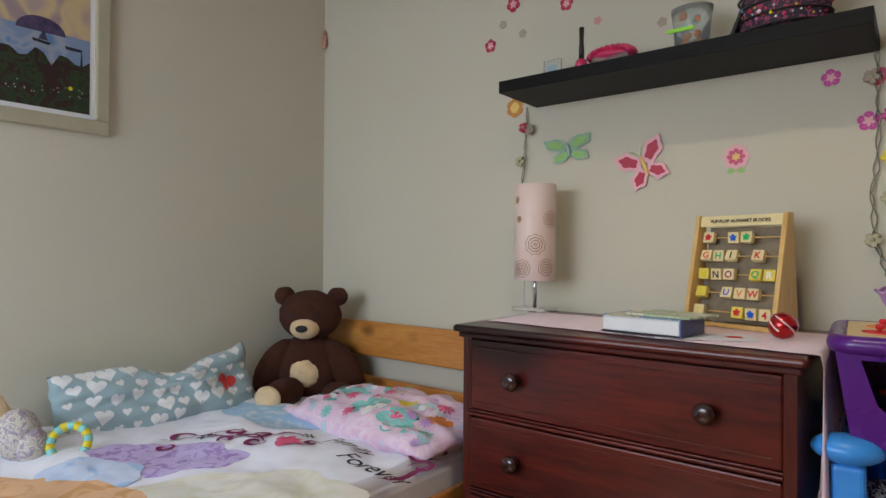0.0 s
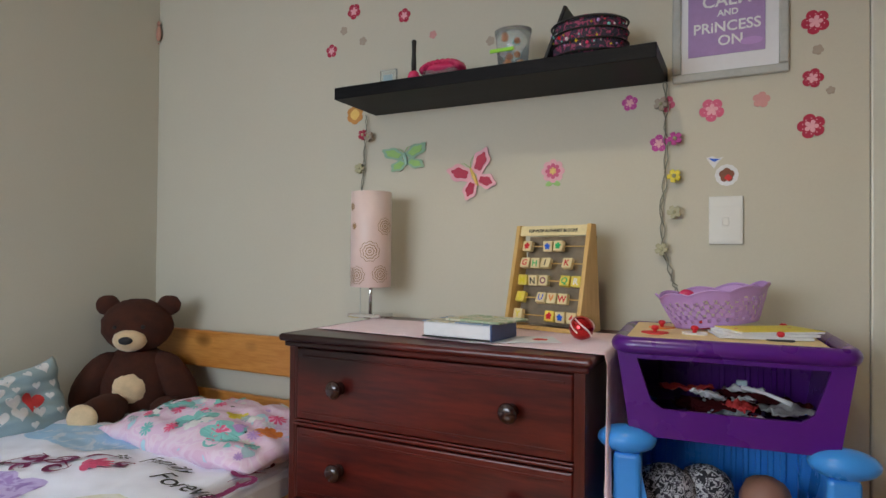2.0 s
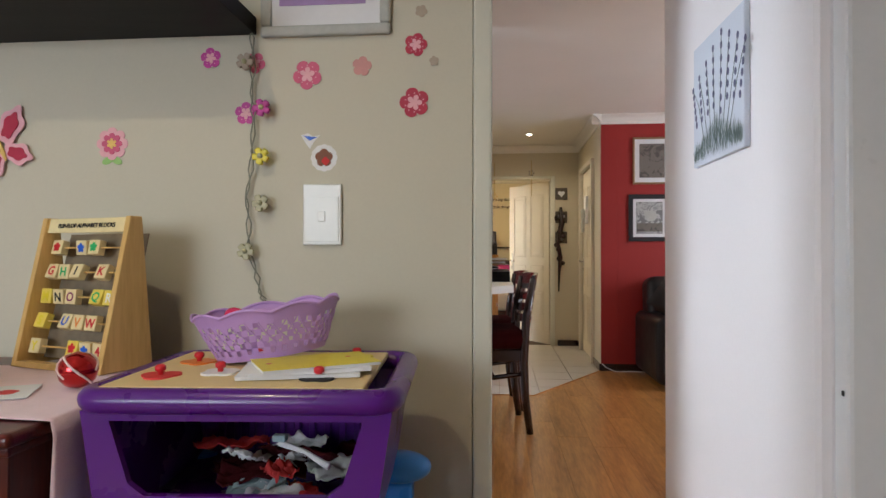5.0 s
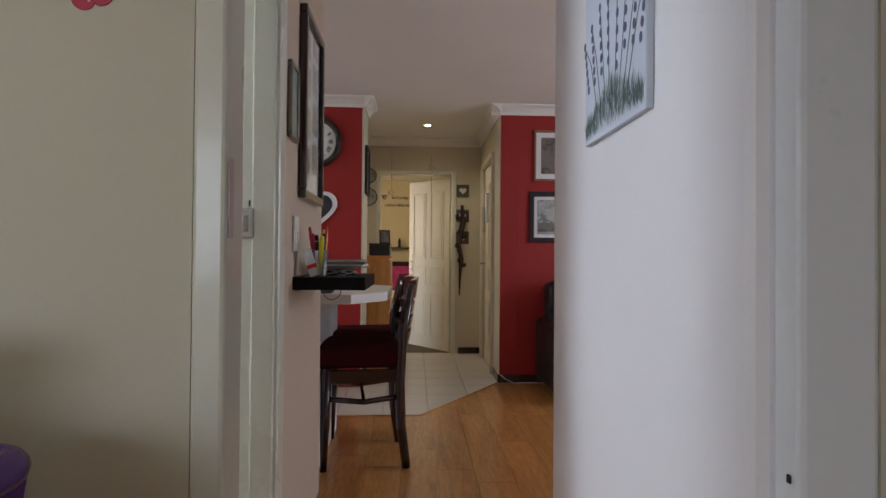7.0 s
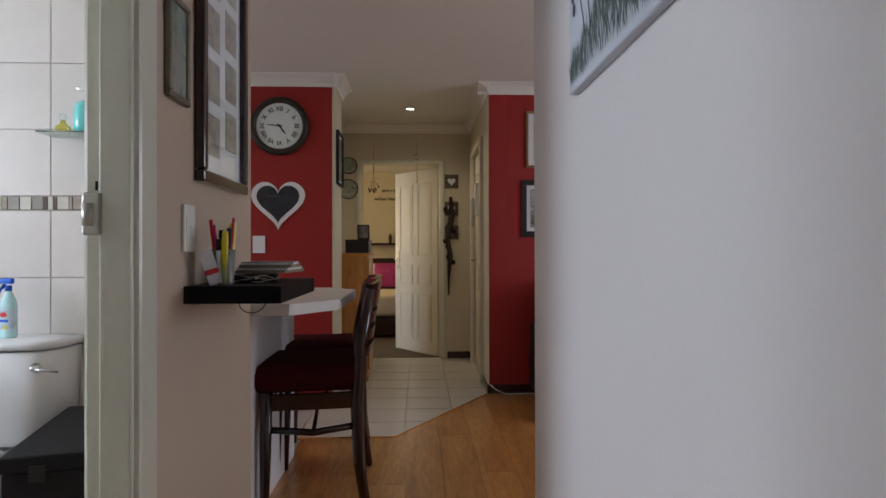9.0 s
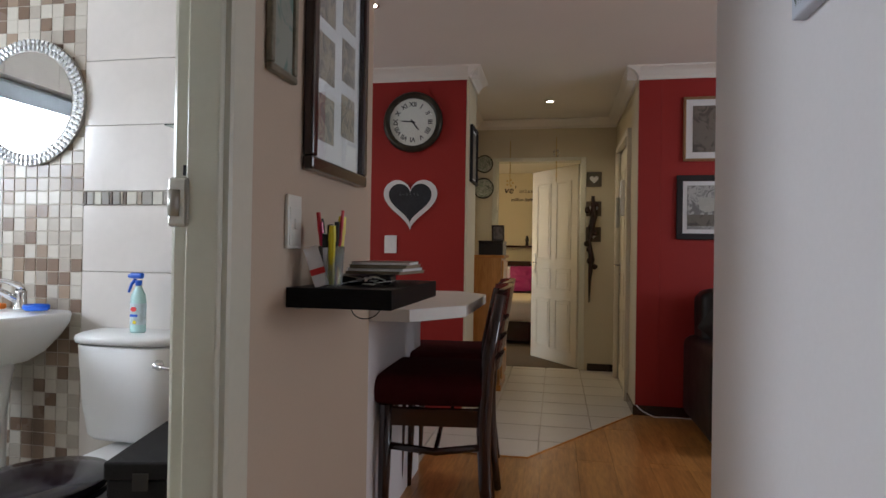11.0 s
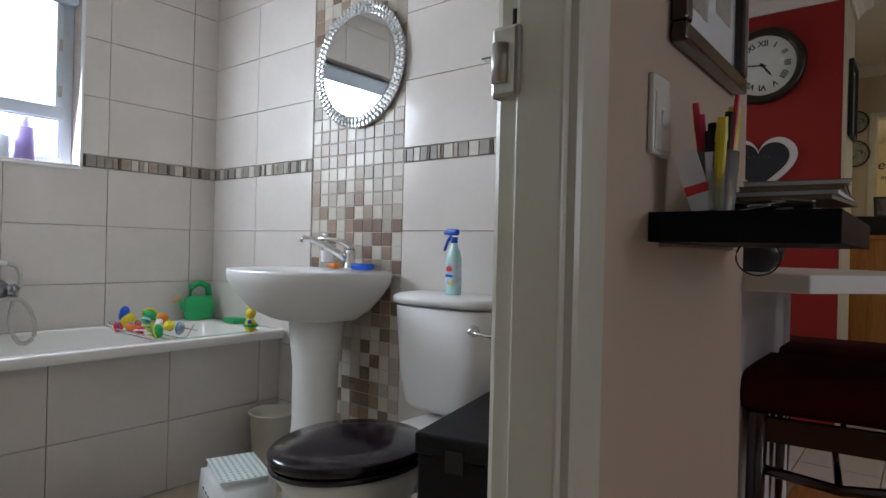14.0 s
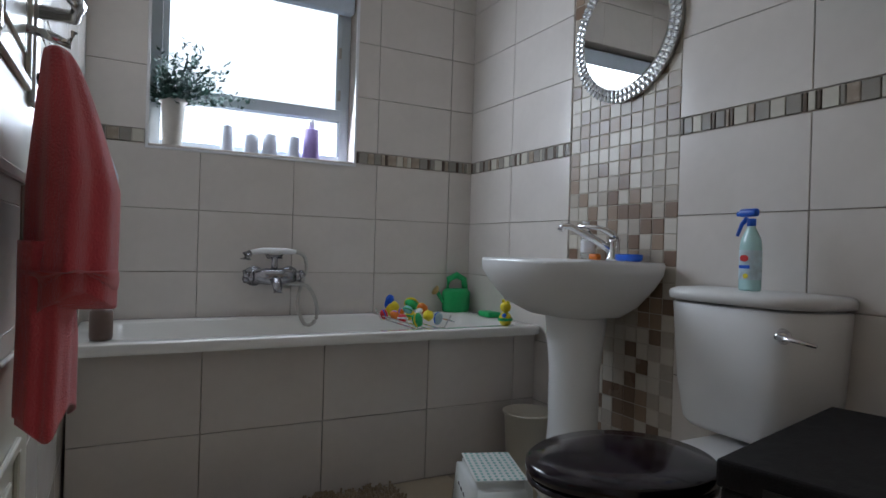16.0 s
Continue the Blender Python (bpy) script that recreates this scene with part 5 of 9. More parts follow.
def shelf():
    t = thing("floating_shelf", (-0.43, 2.198, 1.667), "black-brown floating shelf on the bedroom wall", "shelf")
    part("board", B((-0.547, -0.135, -0.021), (0.547, 0.135, 0.021), 0.0015), M["shelf"], t)
    z = 1.6885
    t = thing("picture_frame", (-0.835, 2.20, z), "small clear acrylic photo holder on the shelf", "photo frame")
    part("block", B((-0.035, -0.005, 0), (0.035, 0.005, 0.085), 0.002), M["clearp"], t)
    part("picture", B((-0.02, -0.0062, 0.02), (0.02, -0.0052, 0.065)), M["greyblue"], t)
    t = thing("nail_polish_bottle", (-0.684, 2.12, z), "red nail polish bottle with a long black cap", "bottle")
    part("bottle", L([(0.020, 0), (0.021, 0.02), (0.016, 0.034), (0.008, 0.038)], 18), M["pinkp"], t, smooth=True)
    part("cap", L([(0.009, 0.038), (0.009, 0.07), (0.007, 0.10), (0.009, 0.142), (0.006, 0.145)], 16), M["black"], t, "black cap", smooth=True)
    t = thing("gift_box", (-0.60, 2.18, z), "pink plastic trinket box with a clear front on the shelf", "box")
    part("body", B((-0.065, -0.035, 0), (0.065, 0.035, 0.045), 0.006), M["clearp"], t)
    bm = bmesh.new()
    random.seed(4)
    for i in range(12):
        a = i * math.pi / 11
        ball(bm, (-0.068 * math.cos(a), -0.005, 0.047 + 0.020 * math.sin(a)), 0.018, 0.04, 0.014, 10, rough=0.2)
    ball(bm, (0, -0.003, 0.048), 0.066, 0.04, 0.020, 20, rough=0.1)
    part("scalloped_lid", bm, M["pinkp"], t, "hot pink scalloped lid", smooth=True)
    for i in range(5):
        part("lipstick", L([(0.006, 0.003), (0.006, 0.038)], 10, (-0.04 + 0.02 * i, 0, 0)), M["redp" if i % 2 else "plum"], t)
    t = thing("storage_tub", (-0.345, 2.18, z), "clear plastic tub with a lime green clip, full of small beads", "tub")
    part("tub", L([(0.048, 0), (0.056, 0.10), (0.060, 0.13)], 28, sy=0.8), M["clearp"], t, smooth=True)
    lime = mat("lime_plastic", (0.35, 0.75, 0.05), 0.35)
    part("clip", B((-0.062, -0.052, 0.062), (0.02, -0.044, 0.074), 0.003), lime, t, "lime green clip")
    part("lid", L([(0.062, 0.130), (0.062, 0.142)], 28, sy=0.8), M["clearp"], t)
    for i in range(14):
        bm = bmesh.new()
        ball(bm, (random.uniform(-0.03, 0.03), random.uniform(-0.02, 0.02), 0.012 + 0.008 * i), 0.010, seg=8)
        part("bead", bm, M[random.choice(("green", "yellow", "orange", "paper", "aqua"))], t)
    t = thing("tablet_case", (-0.225, 2.19, z), "black flat case leaning on the basket on the shelf", "case")
    part("case", B((-0.006, -0.07, 0), (0.006, 0.07, 0.185), 0.004, m=Matrix.Rotation(radians(22), 4, "Y")), M["black"], t)
    t = thing("jewellery_basket", (-0.093, 2.17, z), "round dark beaded basket with coloured sequins on the shelf", "basket")
    dk = blotch("dark_beaded_weave", [(0.02, 0.02, 0.03), (0.04, 0.03, 0.06), (0.015, 0.02, 0.03), (0.3, 0.05, 0.12)], 70)
    part("body", L([(0.10, 0), (0.112, 0.02), (0.114, 0.09), (0.108, 0.118), (0.06, 0.125)], 40, sy=0.8), dk, t, smooth=True)
    bm = bmesh.new()
    for zz in (0.012, 0.045, 0.078, 0.110):
        tube(bm, [(0.116 * math.cos(a), 0.093 * math.sin(a), zz) for a in (2 * math.pi * i / 48 for i in range(48))], 0.0035, 5, True)
    part("hoop", bm, M["black"], t)
    cs = ["pinkp", "yellow", "whiteprint", "redp", "aqua", "lilac"]
    for k in range(44):
        a, zz = math.pi + math.pi * ((k * 0.618) % 1.0), 0.025 + 0.075 * ((k * 0.37) % 1.0)
        bm = bmesh.new()
        ball(bm, (0.1145 * math.cos(a), 0.0915 * math.sin(a), zz), 0.0055 if k % 5 == 0 else 0.003, seg=8)
        part("sequin", bm, M[cs[k % 6]], t)


shelf()


# ---- stickers, string lights, switch and pictures of the bedroom ----
WN = 2.3325
PINK = mat("pink_vinyl", (0.62, 0.10, 0.20), 0.5, bump=0.0)
ROSE = mat("faded_pink_vinyl", (0.62, 0.30, 0.28), 0.6, bump=0.0)
TAUPE = mat("taupe_vinyl", (0.42, 0.34, 0.26), 0.6, bump=0.0)
CRIM = mat("crimson_vinyl", (0.45, 0.02, 0.06), 0.5, bump=0.0)
MAG = mat("magenta_vinyl", (0.52, 0.05, 0.30), 0.5, bump=0.0)
LIME = mat("leaf_green_vinyl", (0.32, 0.55, 0.16), 0.5, bump=0.0)
SPINK = mat("shell_pink_vinyl", (0.80, 0.42, 0.48), 0.5, bump=0.0)
OLV = mat("gold_vinyl", (0.80, 0.55, 0.15), 0.5, bump=0.0)


def sticker(x, z, r, mt, centre=None, name="flower_sticker", label="pink five-petalled flower sticker on the wall", turn=0.0):
    t = thing(name, (x, WN, z), label, "wall sticker", "flower stickers")
    part("petals", P(petals(5, r, 0.28, 50, turn), -0.0012, 0.0), mt, t)
    if centre:
        part("centre", P(petals(5, r * 0.52, 0.6, 50, turn + 0.6), -0.0020, -0.0012), centre, t)
        bm = bmesh.new()
        for k in range(10):
            a = k * 0.628
            ball(bm, (r * 0.62 * math.sin(a), -0.0016, r * 0.62 * math.cos(a)), r * 0.05, 0.0006, r * 0.05, 6)
        part("stamens", bm, centre, t)


FLOWERS = [(-1.244, 1.936, 0.028, 1), (-1.134, 2.082, 0.032, 1), (-0.897, 2.025, 0.028, 1), (-1.183, 2.011, 0.018, 3), (-1.089, 1.954, 0.018, 3), (-0.535, 1.87, 0.018, 3), (-0.77, 1.93, 0.016, 2),
           (-0.046, 1.592, 0.026, 4), (0.066, 1.577, 0.026, 0), (0.044, 1.454, 0.028, 4), (0.197, 1.545, 0.036, 0), (0.331, 1.562, 0.024, 2), (0.468, 1.771, 0.036, 1), (0.461, 1.610, 0.028, 1), (0.458, 1.472, 0.036, 1), (0.474, 1.690, 0.015, 3), (0.505, 1.57, 0.012, 3)]
for k, (x, z, r, c) in enumerate(FLOWERS):
    x += 0.048
    lab = ("pink", "crimson", "faded pink", "small taupe", "magenta")[c]
    sticker(x, z, r, (PINK, CRIM, ROSE, TAUPE, MAG)[c], None if c in (2, 3) else SPINK, label=lab + " flower sticker on the beige wall", turn=k * 0.7)


def butterfly(x, z, s, rot, c1, c2, body, label):
    t = thing("butterfly_sticker", (x, WN, z), label, "wall sticker")
    for k, (ax, az, lx, lz, an) in enumerate(((0.30, 0.26, 0.34, 0.205, 40), (-0.30, 0.26, 0.34, 0.205, 140), (0.22, -0.22, 0.26, 0.175, -42), (-0.22, -0.22, 0.26, 0.175, 222))):
        m = Matrix.Rotation(radians(-rot), 4, "Y") @ Matrix.Translation((ax * s, 0, az * s)) @ Matrix.Rotation(radians(-an), 4, "Y")
        sh = [(s * lx * math.cos(a) * (1 + 0.12 * math.cos(5 * a)), s * lz * math.sin(a) * (1 + 0.12 * math.cos(5 * a))) for a in (2 * math.pi * i / 36 for i in range(36))]
        part("wing", P(sh, -0.008 - 0.0006 * k, -0.006 - 0.0006 * k, m), c1, t)
        part("wing_field", P([(p[0] * 0.66, p[1] * 0.6) for p in sh], -0.0105, -0.0088, m), c2, t)
    m = Matrix.Rotation(radians(-rot), 4, "Y")
    bm = bmesh.new()
    ball(bm, (0, -0.011, 0), s * 0.045, 0.004, s * 0.26, 12, m=m)
    part("body", bm, body, t, smooth=True)
    for q in (-1, 1):
        pts = [m @ Vector((0, -0.010, s * 0.24)), m @ Vector((q * s * 0.10, -0.010, s * 0.42)), m @ Vector((q * s * 0.20, -0.010, s * 0.46))]
        part("feeler", T(pts, 0.0012, 5), LIME, t)
    return t


butterfly(-0.543, 1.379, 0.150, 25, SPINK, CRIM, OLV, "pink and red butterfly sticker on the wall")
butterfly(-0.832, 1.464, 0.150, 8, mat("pale_green_vinyl", (0.30, 0.48, 0.32), 0.5, bump=0.0), LIME, mat("mint_vinyl", (0.35, 0.55, 0.45), 0.5), "green butterfly sticker under the shelf").scale = (1.1, 1.0, 0.66)
t = thing("flower_sticker", (-0.252, WN, 1.385), "pink and orange flower sticker with two green leaves", "wall sticker")
part("petals", P(petals(8, 0.041, 0.2, 64), -0.002, 0), SPINK, t)
part("inner_petals", P(petals(8, 0.027, 0.3, 64), -0.0032, -0.002), PINK, t)
part("centre", P(petals(6, 0.013, 0.5, 36), -0.0044, -0.0032), OLV, t)
for q in (-1, 1):
    part("leaf", P([(q * (0.012 + 0.014 * math.cos(a)), -0.042 + 0.009 * math.sin(a) - 0.004 * math.cos(a)) for a in (2 * math.pi * i / 16 for i in range(16))], -0.0018, 0), LIME, t)
t = thing("animal_sticker", (-1.075, WN, 1.660), "small orange-brown sticker below the shelf's end", "wall sticker")
part("shape", P(petals(6, 0.04, 0.2, 40), -0.002, 0), mat("ginger_print", (0.55, 0.25, 0.06), 0.6), t)
part("face", P(petals(4, 0.022, 0.15, 30), -0.003, -0.002), OLV, t)
t = thing("round_sticker", (0.287, WN, 1.343), "round white sticker with a brown and red picture above the switch", "wall sticker")
part("disc", P(petals(12, 0.033, 0.06, 48), -0.001, 0), M["whiteprint"], t)
part("picture", P(petals(5, 0.022, 0.25, 36), -0.002, -0.001), mat("brown_print", (0.22, 0.08, 0.04), 0.6), t)
part("collar", P(petals(4, 0.010, 0.25, 24), -0.003, -0.002, Matrix.Translation((0.004, 0, -0.008))), M["redprint"], t)
t = thing("bird_sticker", (0.252, WN, 1.385), "small blue and white bird sticker above the switch", "wall sticker")
part("shape", P([(0.0, -0.02), (0.012, 0.0), (0.026, 0.014), (0.008, 0.010), (-0.004, 0.018), (-0.022, 0.014), (-0.012, -0.004)], -0.001, 0), M["whiteprint"], t)
part("wing", P([(-0.016, 0.012), (0.0, 0.0), (0.018, 0.008), (0.0, 0.010)], -0.002, -0.001), M["bluep"], t)


def string_lights(name, pts, blooms, label):
    t = thing(name, (0.048, 0, 0), label, "fairy lights")
    wm = mat("grey_green_wire", (0.22, 0.22, 0.17), 0.5)
    for off in (0.0, 0.010):
        fine = []
        for a, b in zip(pts, pts[1:]):
            for i in range(6):
                k = i / 6
                fine.append((a[0] + (b[0] - a[0]) * k + 0.004 * math.sin(13 * (a[1] + k) + off * 300) + off * math.sin(k * 3.1), 2.322 - off * 0.4, a[1] + (b[1] - a[1]) * k))
        part("wire", T(fine, 0.0018, 5), wm, t)
    for x, z, mt in blooms:
        bm = P(petals(5, 0.021, 0.45, 40, x * 9), -0.005, 0.004, Matrix.Translation((x, 2.306, z)))
        bmesh.ops.bevel(bm, geom=bm.edges[:], offset=0.0012, segments=1, affect="EDGES")
        b = part("bloom", bm, mt, t)
        bm = bmesh.new()
        ball(bm, (x, 2.300, z), 0.0065, seg=10)
        part("bulb", bm, pale, b, smooth=True)


pale = mat("clear_yellowish_petal", (0.45, 0.42, 0.25), 0.4)
string_lights("string_lights", [(0.060, 1.66), (0.062, 1.50), (0.064, 1.38), (0.050, 1.25), (0.055, 1.12), (0.085, 1.02), (0.10, 0.975)],
              [(0.052, 1.572, TAUPE), (0.094, 1.461, MAG), (0.092, 1.345, M["yellow"]), (0.092, 1.233, pale), (0.056, 1.118, pale)], "fairy-light cable with small flower bulbs hanging on the wall")
string_lights("string_lights", [(-1.06, 1.65), (-1.07, 1.50), (-1.08, 1.36), (-1.07, 1.2)], [(-1.066, 1.568, CRIM), (-1.04, 1.56, TAUPE), (-1.083, 1.436, pale)], "fairy-light cable with a dark red bulb behind the lamp")


def light_switch(at, way, w=0.088, h=0.14, label="white plastic light switch on the beige wall", rockers=1, mt=None):
    t = thing("light_switch", at, label, "light switch", rz={"s": 0, "e": 90}[way])
    wm = mt or mat("switch_plastic", (0.75, 0.75, 0.70), 0.3, var=0.02, coat=0.2)
    part("plate", B((-w / 2, -0.010, -h / 2), (w / 2, 0.0, h / 2), 0.003), wm, t)
    part("inner_plate", B((-w / 2 + 0.006, -0.0125, -h / 2 + 0.008), (w / 2 - 0.006, -0.009, h / 2 - 0.030), 0.001), wm, t)
    part("rocker", B((-0.009, -0.016, -0.018), (0.009, -0.012, 0.008), 0.002), wm, t)


light_switch((0.285, WN, 1.206), "s", 0.094, 0.146)


def framed(name, at, way, w, h, fw, fmat, label, mount=None, mw=0.0, depth=0.02, art=None, category="picture", inner=None):
    t = thing(name, at, label, category, rz={"s": 0, "e": 90, "w": -90}[way])
    bm = bmesh.new()
    for lo, hi in (((-w / 2, -depth, -h / 2), (w / 2, -0.001, -h / 2 + fw)), ((-w / 2, -depth, h / 2 - fw), (w / 2, -0.001, h / 2)), ((-w / 2, -depth, -h / 2 + fw), (-w / 2 + fw, -0.001, h / 2 - fw)), ((w / 2 - fw, -depth, -h / 2 + fw), (w / 2, -0.001, h / 2 - fw))):
        box(bm, lo, hi, min(0.006, fw / 4), 2)
    part("frame", bm, fmat, t)
    if mount:
        part("mount", B((-w / 2 + fw, -0.008, -h / 2 + fw), (w / 2 - fw, -0.001, h / 2 - fw)), mount, t)
    if art:
        part("print", B((-w / 2 + fw + mw, -0.0105, -h / 2 + fw + mw), (w / 2 - fw - mw, -0.0085, h / 2 - fw - mw)), art, t)
    return t


t = framed("framed_poster", (0.291, WN, 1.845), "s", 0.318, 0.42, 0.026, M["silverframe"], "grey-framed poster with white words on purple", M["paper"], 0.0, 0.018)
part("panel", B((-0.113, -0.0105, -0.135), (0.098, -0.0085, 0.14)), mat("poster_purple", (0.38, 0.25, 0.50), 0.6, bump=0.0), t)
for s, x, z, q in (("CALM", -0.005, 0.012, 0.052), ("AND", -0.002, -0.018, 0.026), ("PRiNCESS", -0.006, -0.066, 0.044), ("ON", 0.005, -0.108, 0.044)):
    m = Matrix.Translation((x, -0.0108, z)) @ Matrix.Rotation(radians(90), 4, "X")
    part("lettering", text_bm(s, q, m, 0.0003, bold=0.0008), M["whiteprint"], t)
part("emblem", P([(0.03 * math.cos(a) + 0.062, 0.012 * math.sin(a) - 0.105) for a in (2 * math.pi * i / 20 for i in range(20))], -0.0115, -0.0106), M["lilac"], t)


def seascape():
    gold = mat("champagne_frame", (0.46, 0.43, 0.31), 0.4, 0.15, var=0.06, scale=20)
    w, h = 0.80, 0.60
    t = thing("framed_picture", (-2.2465, 1.261 - w / 2, 1.512 + h / 2), "champagne-framed landscape print of a bay at dusk on the wall", "picture", rz=90)
    bm = bmesh.new()
    fw = 0.052
    for lo, hi in (((-w / 2, -0.024, -h / 2), (w / 2, -0.001, -h / 2 + fw)), ((-w / 2, -0.024, h / 2 - fw), (w / 2, -0.001, h / 2)), ((-w / 2, -0.024, -h / 2 + fw), (-w / 2 + fw, -0.001, h / 2 - fw)), ((w / 2 - fw, -0.024, -h / 2 + fw), (w / 2, -0.001, h / 2 - fw))):
        box(bm, lo, hi, 0.007, 2)
    part("frame", bm, gold, t)
    part("mount", B((-w / 2 + fw, -0.008, -h / 2 + fw), (w / 2 - fw, -0.001, h / 2 - fw)), M["paper"], t)
    x0, x1, z0, z1 = -w / 2 + fw + 0.018, w / 2 - fw - 0.018, -h / 2 + fw + 0.018, h / 2 - fw - 0.018
    y = -0.0088
    def layer(nm, pts, mt, k):
        part(nm, P([(min(x1, max(x0, a)), min(z1, max(z0, b))) for a, b in pts], y - 0.0004 * k - 0.0003, y - 0.0004 * k), mt, t)
    layer("painted_sky", [(x0, z0), (x1, z0), (x1, z1), (x0, z1)], blotch("dusk_sky", [(0.22, 0.17, 0.28), (0.42, 0.32, 0.30), (0.58, 0.44, 0.24), (0.34, 0.25, 0.26)], 3.5, edges=False), 0)
    sea = z0 + 0.275
    layer("painted_sea", [(x0, z0), (x1, z0), (x1, sea), (x0, sea + 0.01)], blotch("painted_water", [(0.03, 0.15, 0.40), (0.10, 0.22, 0.42), (0.30, 0.33, 0.42), (0.20, 0.27, 0.42)], 5, edges=False), 1)
    hill = mat("painted_hill", (0.07, 0.05, 0.11), 0.7, var=0.4, scale=30)
    dark = blotch("painted_trees", [(0.006, 0.010, 0.006), (0.015, 0.03, 0.010), (0.025, 0.045, 0.012), (0.03, 0.010, 0.008)], 18, edges=False)
    layer("painted_hill", [(x1 - 0.16 + 0.13 * math.cos(a) * 0.6, sea - 0.008 + 0.055 * max(0, math.sin(a))) for a in (math.pi * i / 14 for i in range(15))], hill, 2)
    layer("painted_hill", [(x1 - 0.42 + 0.12 * math.cos(a), sea + 0.0 + 0.09 * max(0, math.sin(a))) for a in (math.pi * i / 14 for i in range(15))], hill, 2)
    rng = random.Random(5)
    top = [(x0 + (x1 - x0) * i / 26, z0 + 0.15 + 0.045 * abs(math.sin(i * 0.9)) + rng.uniform(0, 0.015)) for i in range(27)]
    layer("painted_trees", [(x0, z0)] + top + [(x1, z0)], dark, 3)
    layer("painted_cypress", [(x1 - 0.036, z0 + 0.14), (x1 - 0.022, z0 + 0.14), (x1 - 0.029, z0 + 0.235)], M["ink"], 4)
    layer("painted_boat", [(x1 - 0.185, sea - 0.045), (x1 - 0.135, sea - 0.050), (x1 - 0.128, sea - 0.040), (x1 - 0.19, sea - 0.035)], M["ink"], 4)
    layer("painted_sail", [(x1 - 0.17, sea - 0.035), (x1 - 0.14, sea - 0.035), (x1 - 0.152, sea + 0.005)], hill, 4)
    layer("painted_boat", [(x1 - 0.08, sea - 0.05), (x1 - 0.03, sea - 0.05), (x1 - 0.026, sea - 0.04), (x1 - 0.085, sea - 0.038)], M["ink"], 4)
    bm = bmesh.new()
    for k in range(26):
        px, pz = x1 - rng.uniform(0.02, 0.3), z0 + rng.uniform(0.05, 0.085)
        box(bm, (px - 0.0015, y - 0.0026, pz - 0.001), (px + 0.0015, y - 0.0019, pz + 0.001))
    part("painted_lights", bm, M["whiteprint"], t)
    part("painted_window", P(petals(5, 0.008, 0.2, 20), y - 0.0026, y - 0.0019, Matrix.Translation((x1 - 0.065, 0, z0 + 0.085))), M["yellow"], t)


seascape()
t = thing("hanging_ornament", (-2.236, 2.318, 2.17), "small pinkish ornament hung in the corner of the room", "ornament")
orn = mat("pink_resin", (0.55, 0.28, 0.20), 0.5, var=0.2, scale=30)
bm = bmesh.new()
ball(bm, (0, 0, 0), 0.018, 0.006, 0.035, 12, rough=0.2)
ball(bm, (0, 0, 0.048), 0.010, 0.006, 0.014, 10)
part("figure", bm, orn, t, smooth=True)
bm = bmesh.new()
ball(bm, (0, 0, -0.05), 0.004, seg=8)
part("drop", bm, orn, t)


# ---- passage, hall and kitchen ----
def canvas_picture():
    # its face looks west; built with local x along the wall
    w, h = 0.46, 0.44
    y0, y1, z0 = 2.778, 3.238, 1.435
    t = thing("canvas_picture", (1.4525, (y0 + y1) / 2, z0 + h / 2), "small unframed canvas print of lavender on a pale wall", "picture", rz=-90)
    part("canvas", B((-w / 2, -0.018, -h / 2), (w / 2, 0, h / 2), 0.003), mat("canvas_white", (0.62, 0.66, 0.74), 0.8, var=0.03, fine=500, bump=0.3), t)
    sage = mat("sage_ink", (0.13, 0.17, 0.16), 0.8, bump=0)
    lav = mat("lavender_ink", (0.12, 0.12, 0.20), 0.8, bump=0)
    rng = random.Random(9)
    bm = bmesh.new()
    def blade(x, z, dx, dz, r):
        d = Vector((dx, dz)).normalized()
        n = Vector((-d.y, d.x)) * r
        v = [bm.verts.new((x - n.x, -0.0184, z - n.y)), bm.verts.new((x + dx * 0.5 - n.x, -0.0187, z + dz * 0.5)), bm.verts.new((x + dx, -0.0187, z + dz)), bm.verts.new((x + dx * 0.5 + n.x, -0.0187, z + dz * 0.5 + n.y))]
        bm.faces.new(v)
    for k in range(420):
        x = rng.uniform(-w / 2 + 0.01, w / 2 - 0.01)
        mid = 1 - abs(x) / (w / 2)
        blade(x, -h / 2 + 0.01 + rng.uniform(0, 0.085) * (0.15 + mid), rng.uniform(-0.022, 0.022), rng.uniform(0.03, 0.065), 0.0019)
    tagged(part("foliage", bm, sage, t), kind="stuff")
    for k, x in enumerate((-0.19, -0.135, -0.075, -0.02, 0.045, 0.10, 0.155, 0.20)):
        top = h / 2 - 0.03 - 0.03 * abs(k - 4)
        lean = 0.012 * (k - 3.5)
        bm = bmesh.new()
        tube(bm, [(x * 0.6, -0.0187, -h / 2 + 0.08), (x * 0.9, -0.0187, 0), (x + lean, -0.0187, top)], 0.0012, 4)
        part("stalk", bm, sage, t)
        for j in range(9):
            q = 1 - j * 0.13
            bx, bz = x * (0.9 + 0.1 * q) + lean * q, -h / 2 + 0.08 + (top + h / 2 - 0.08) * q
            if bz < -0.07:
                break
            part("bud", P([(bx + 0.0085 * math.cos(a), bz + 0.0125 * math.sin(a)) for a in (2 * math.pi * i / 10 for i in range(10))], -0.0196, -0.0184), lav, t)


canvas_picture()


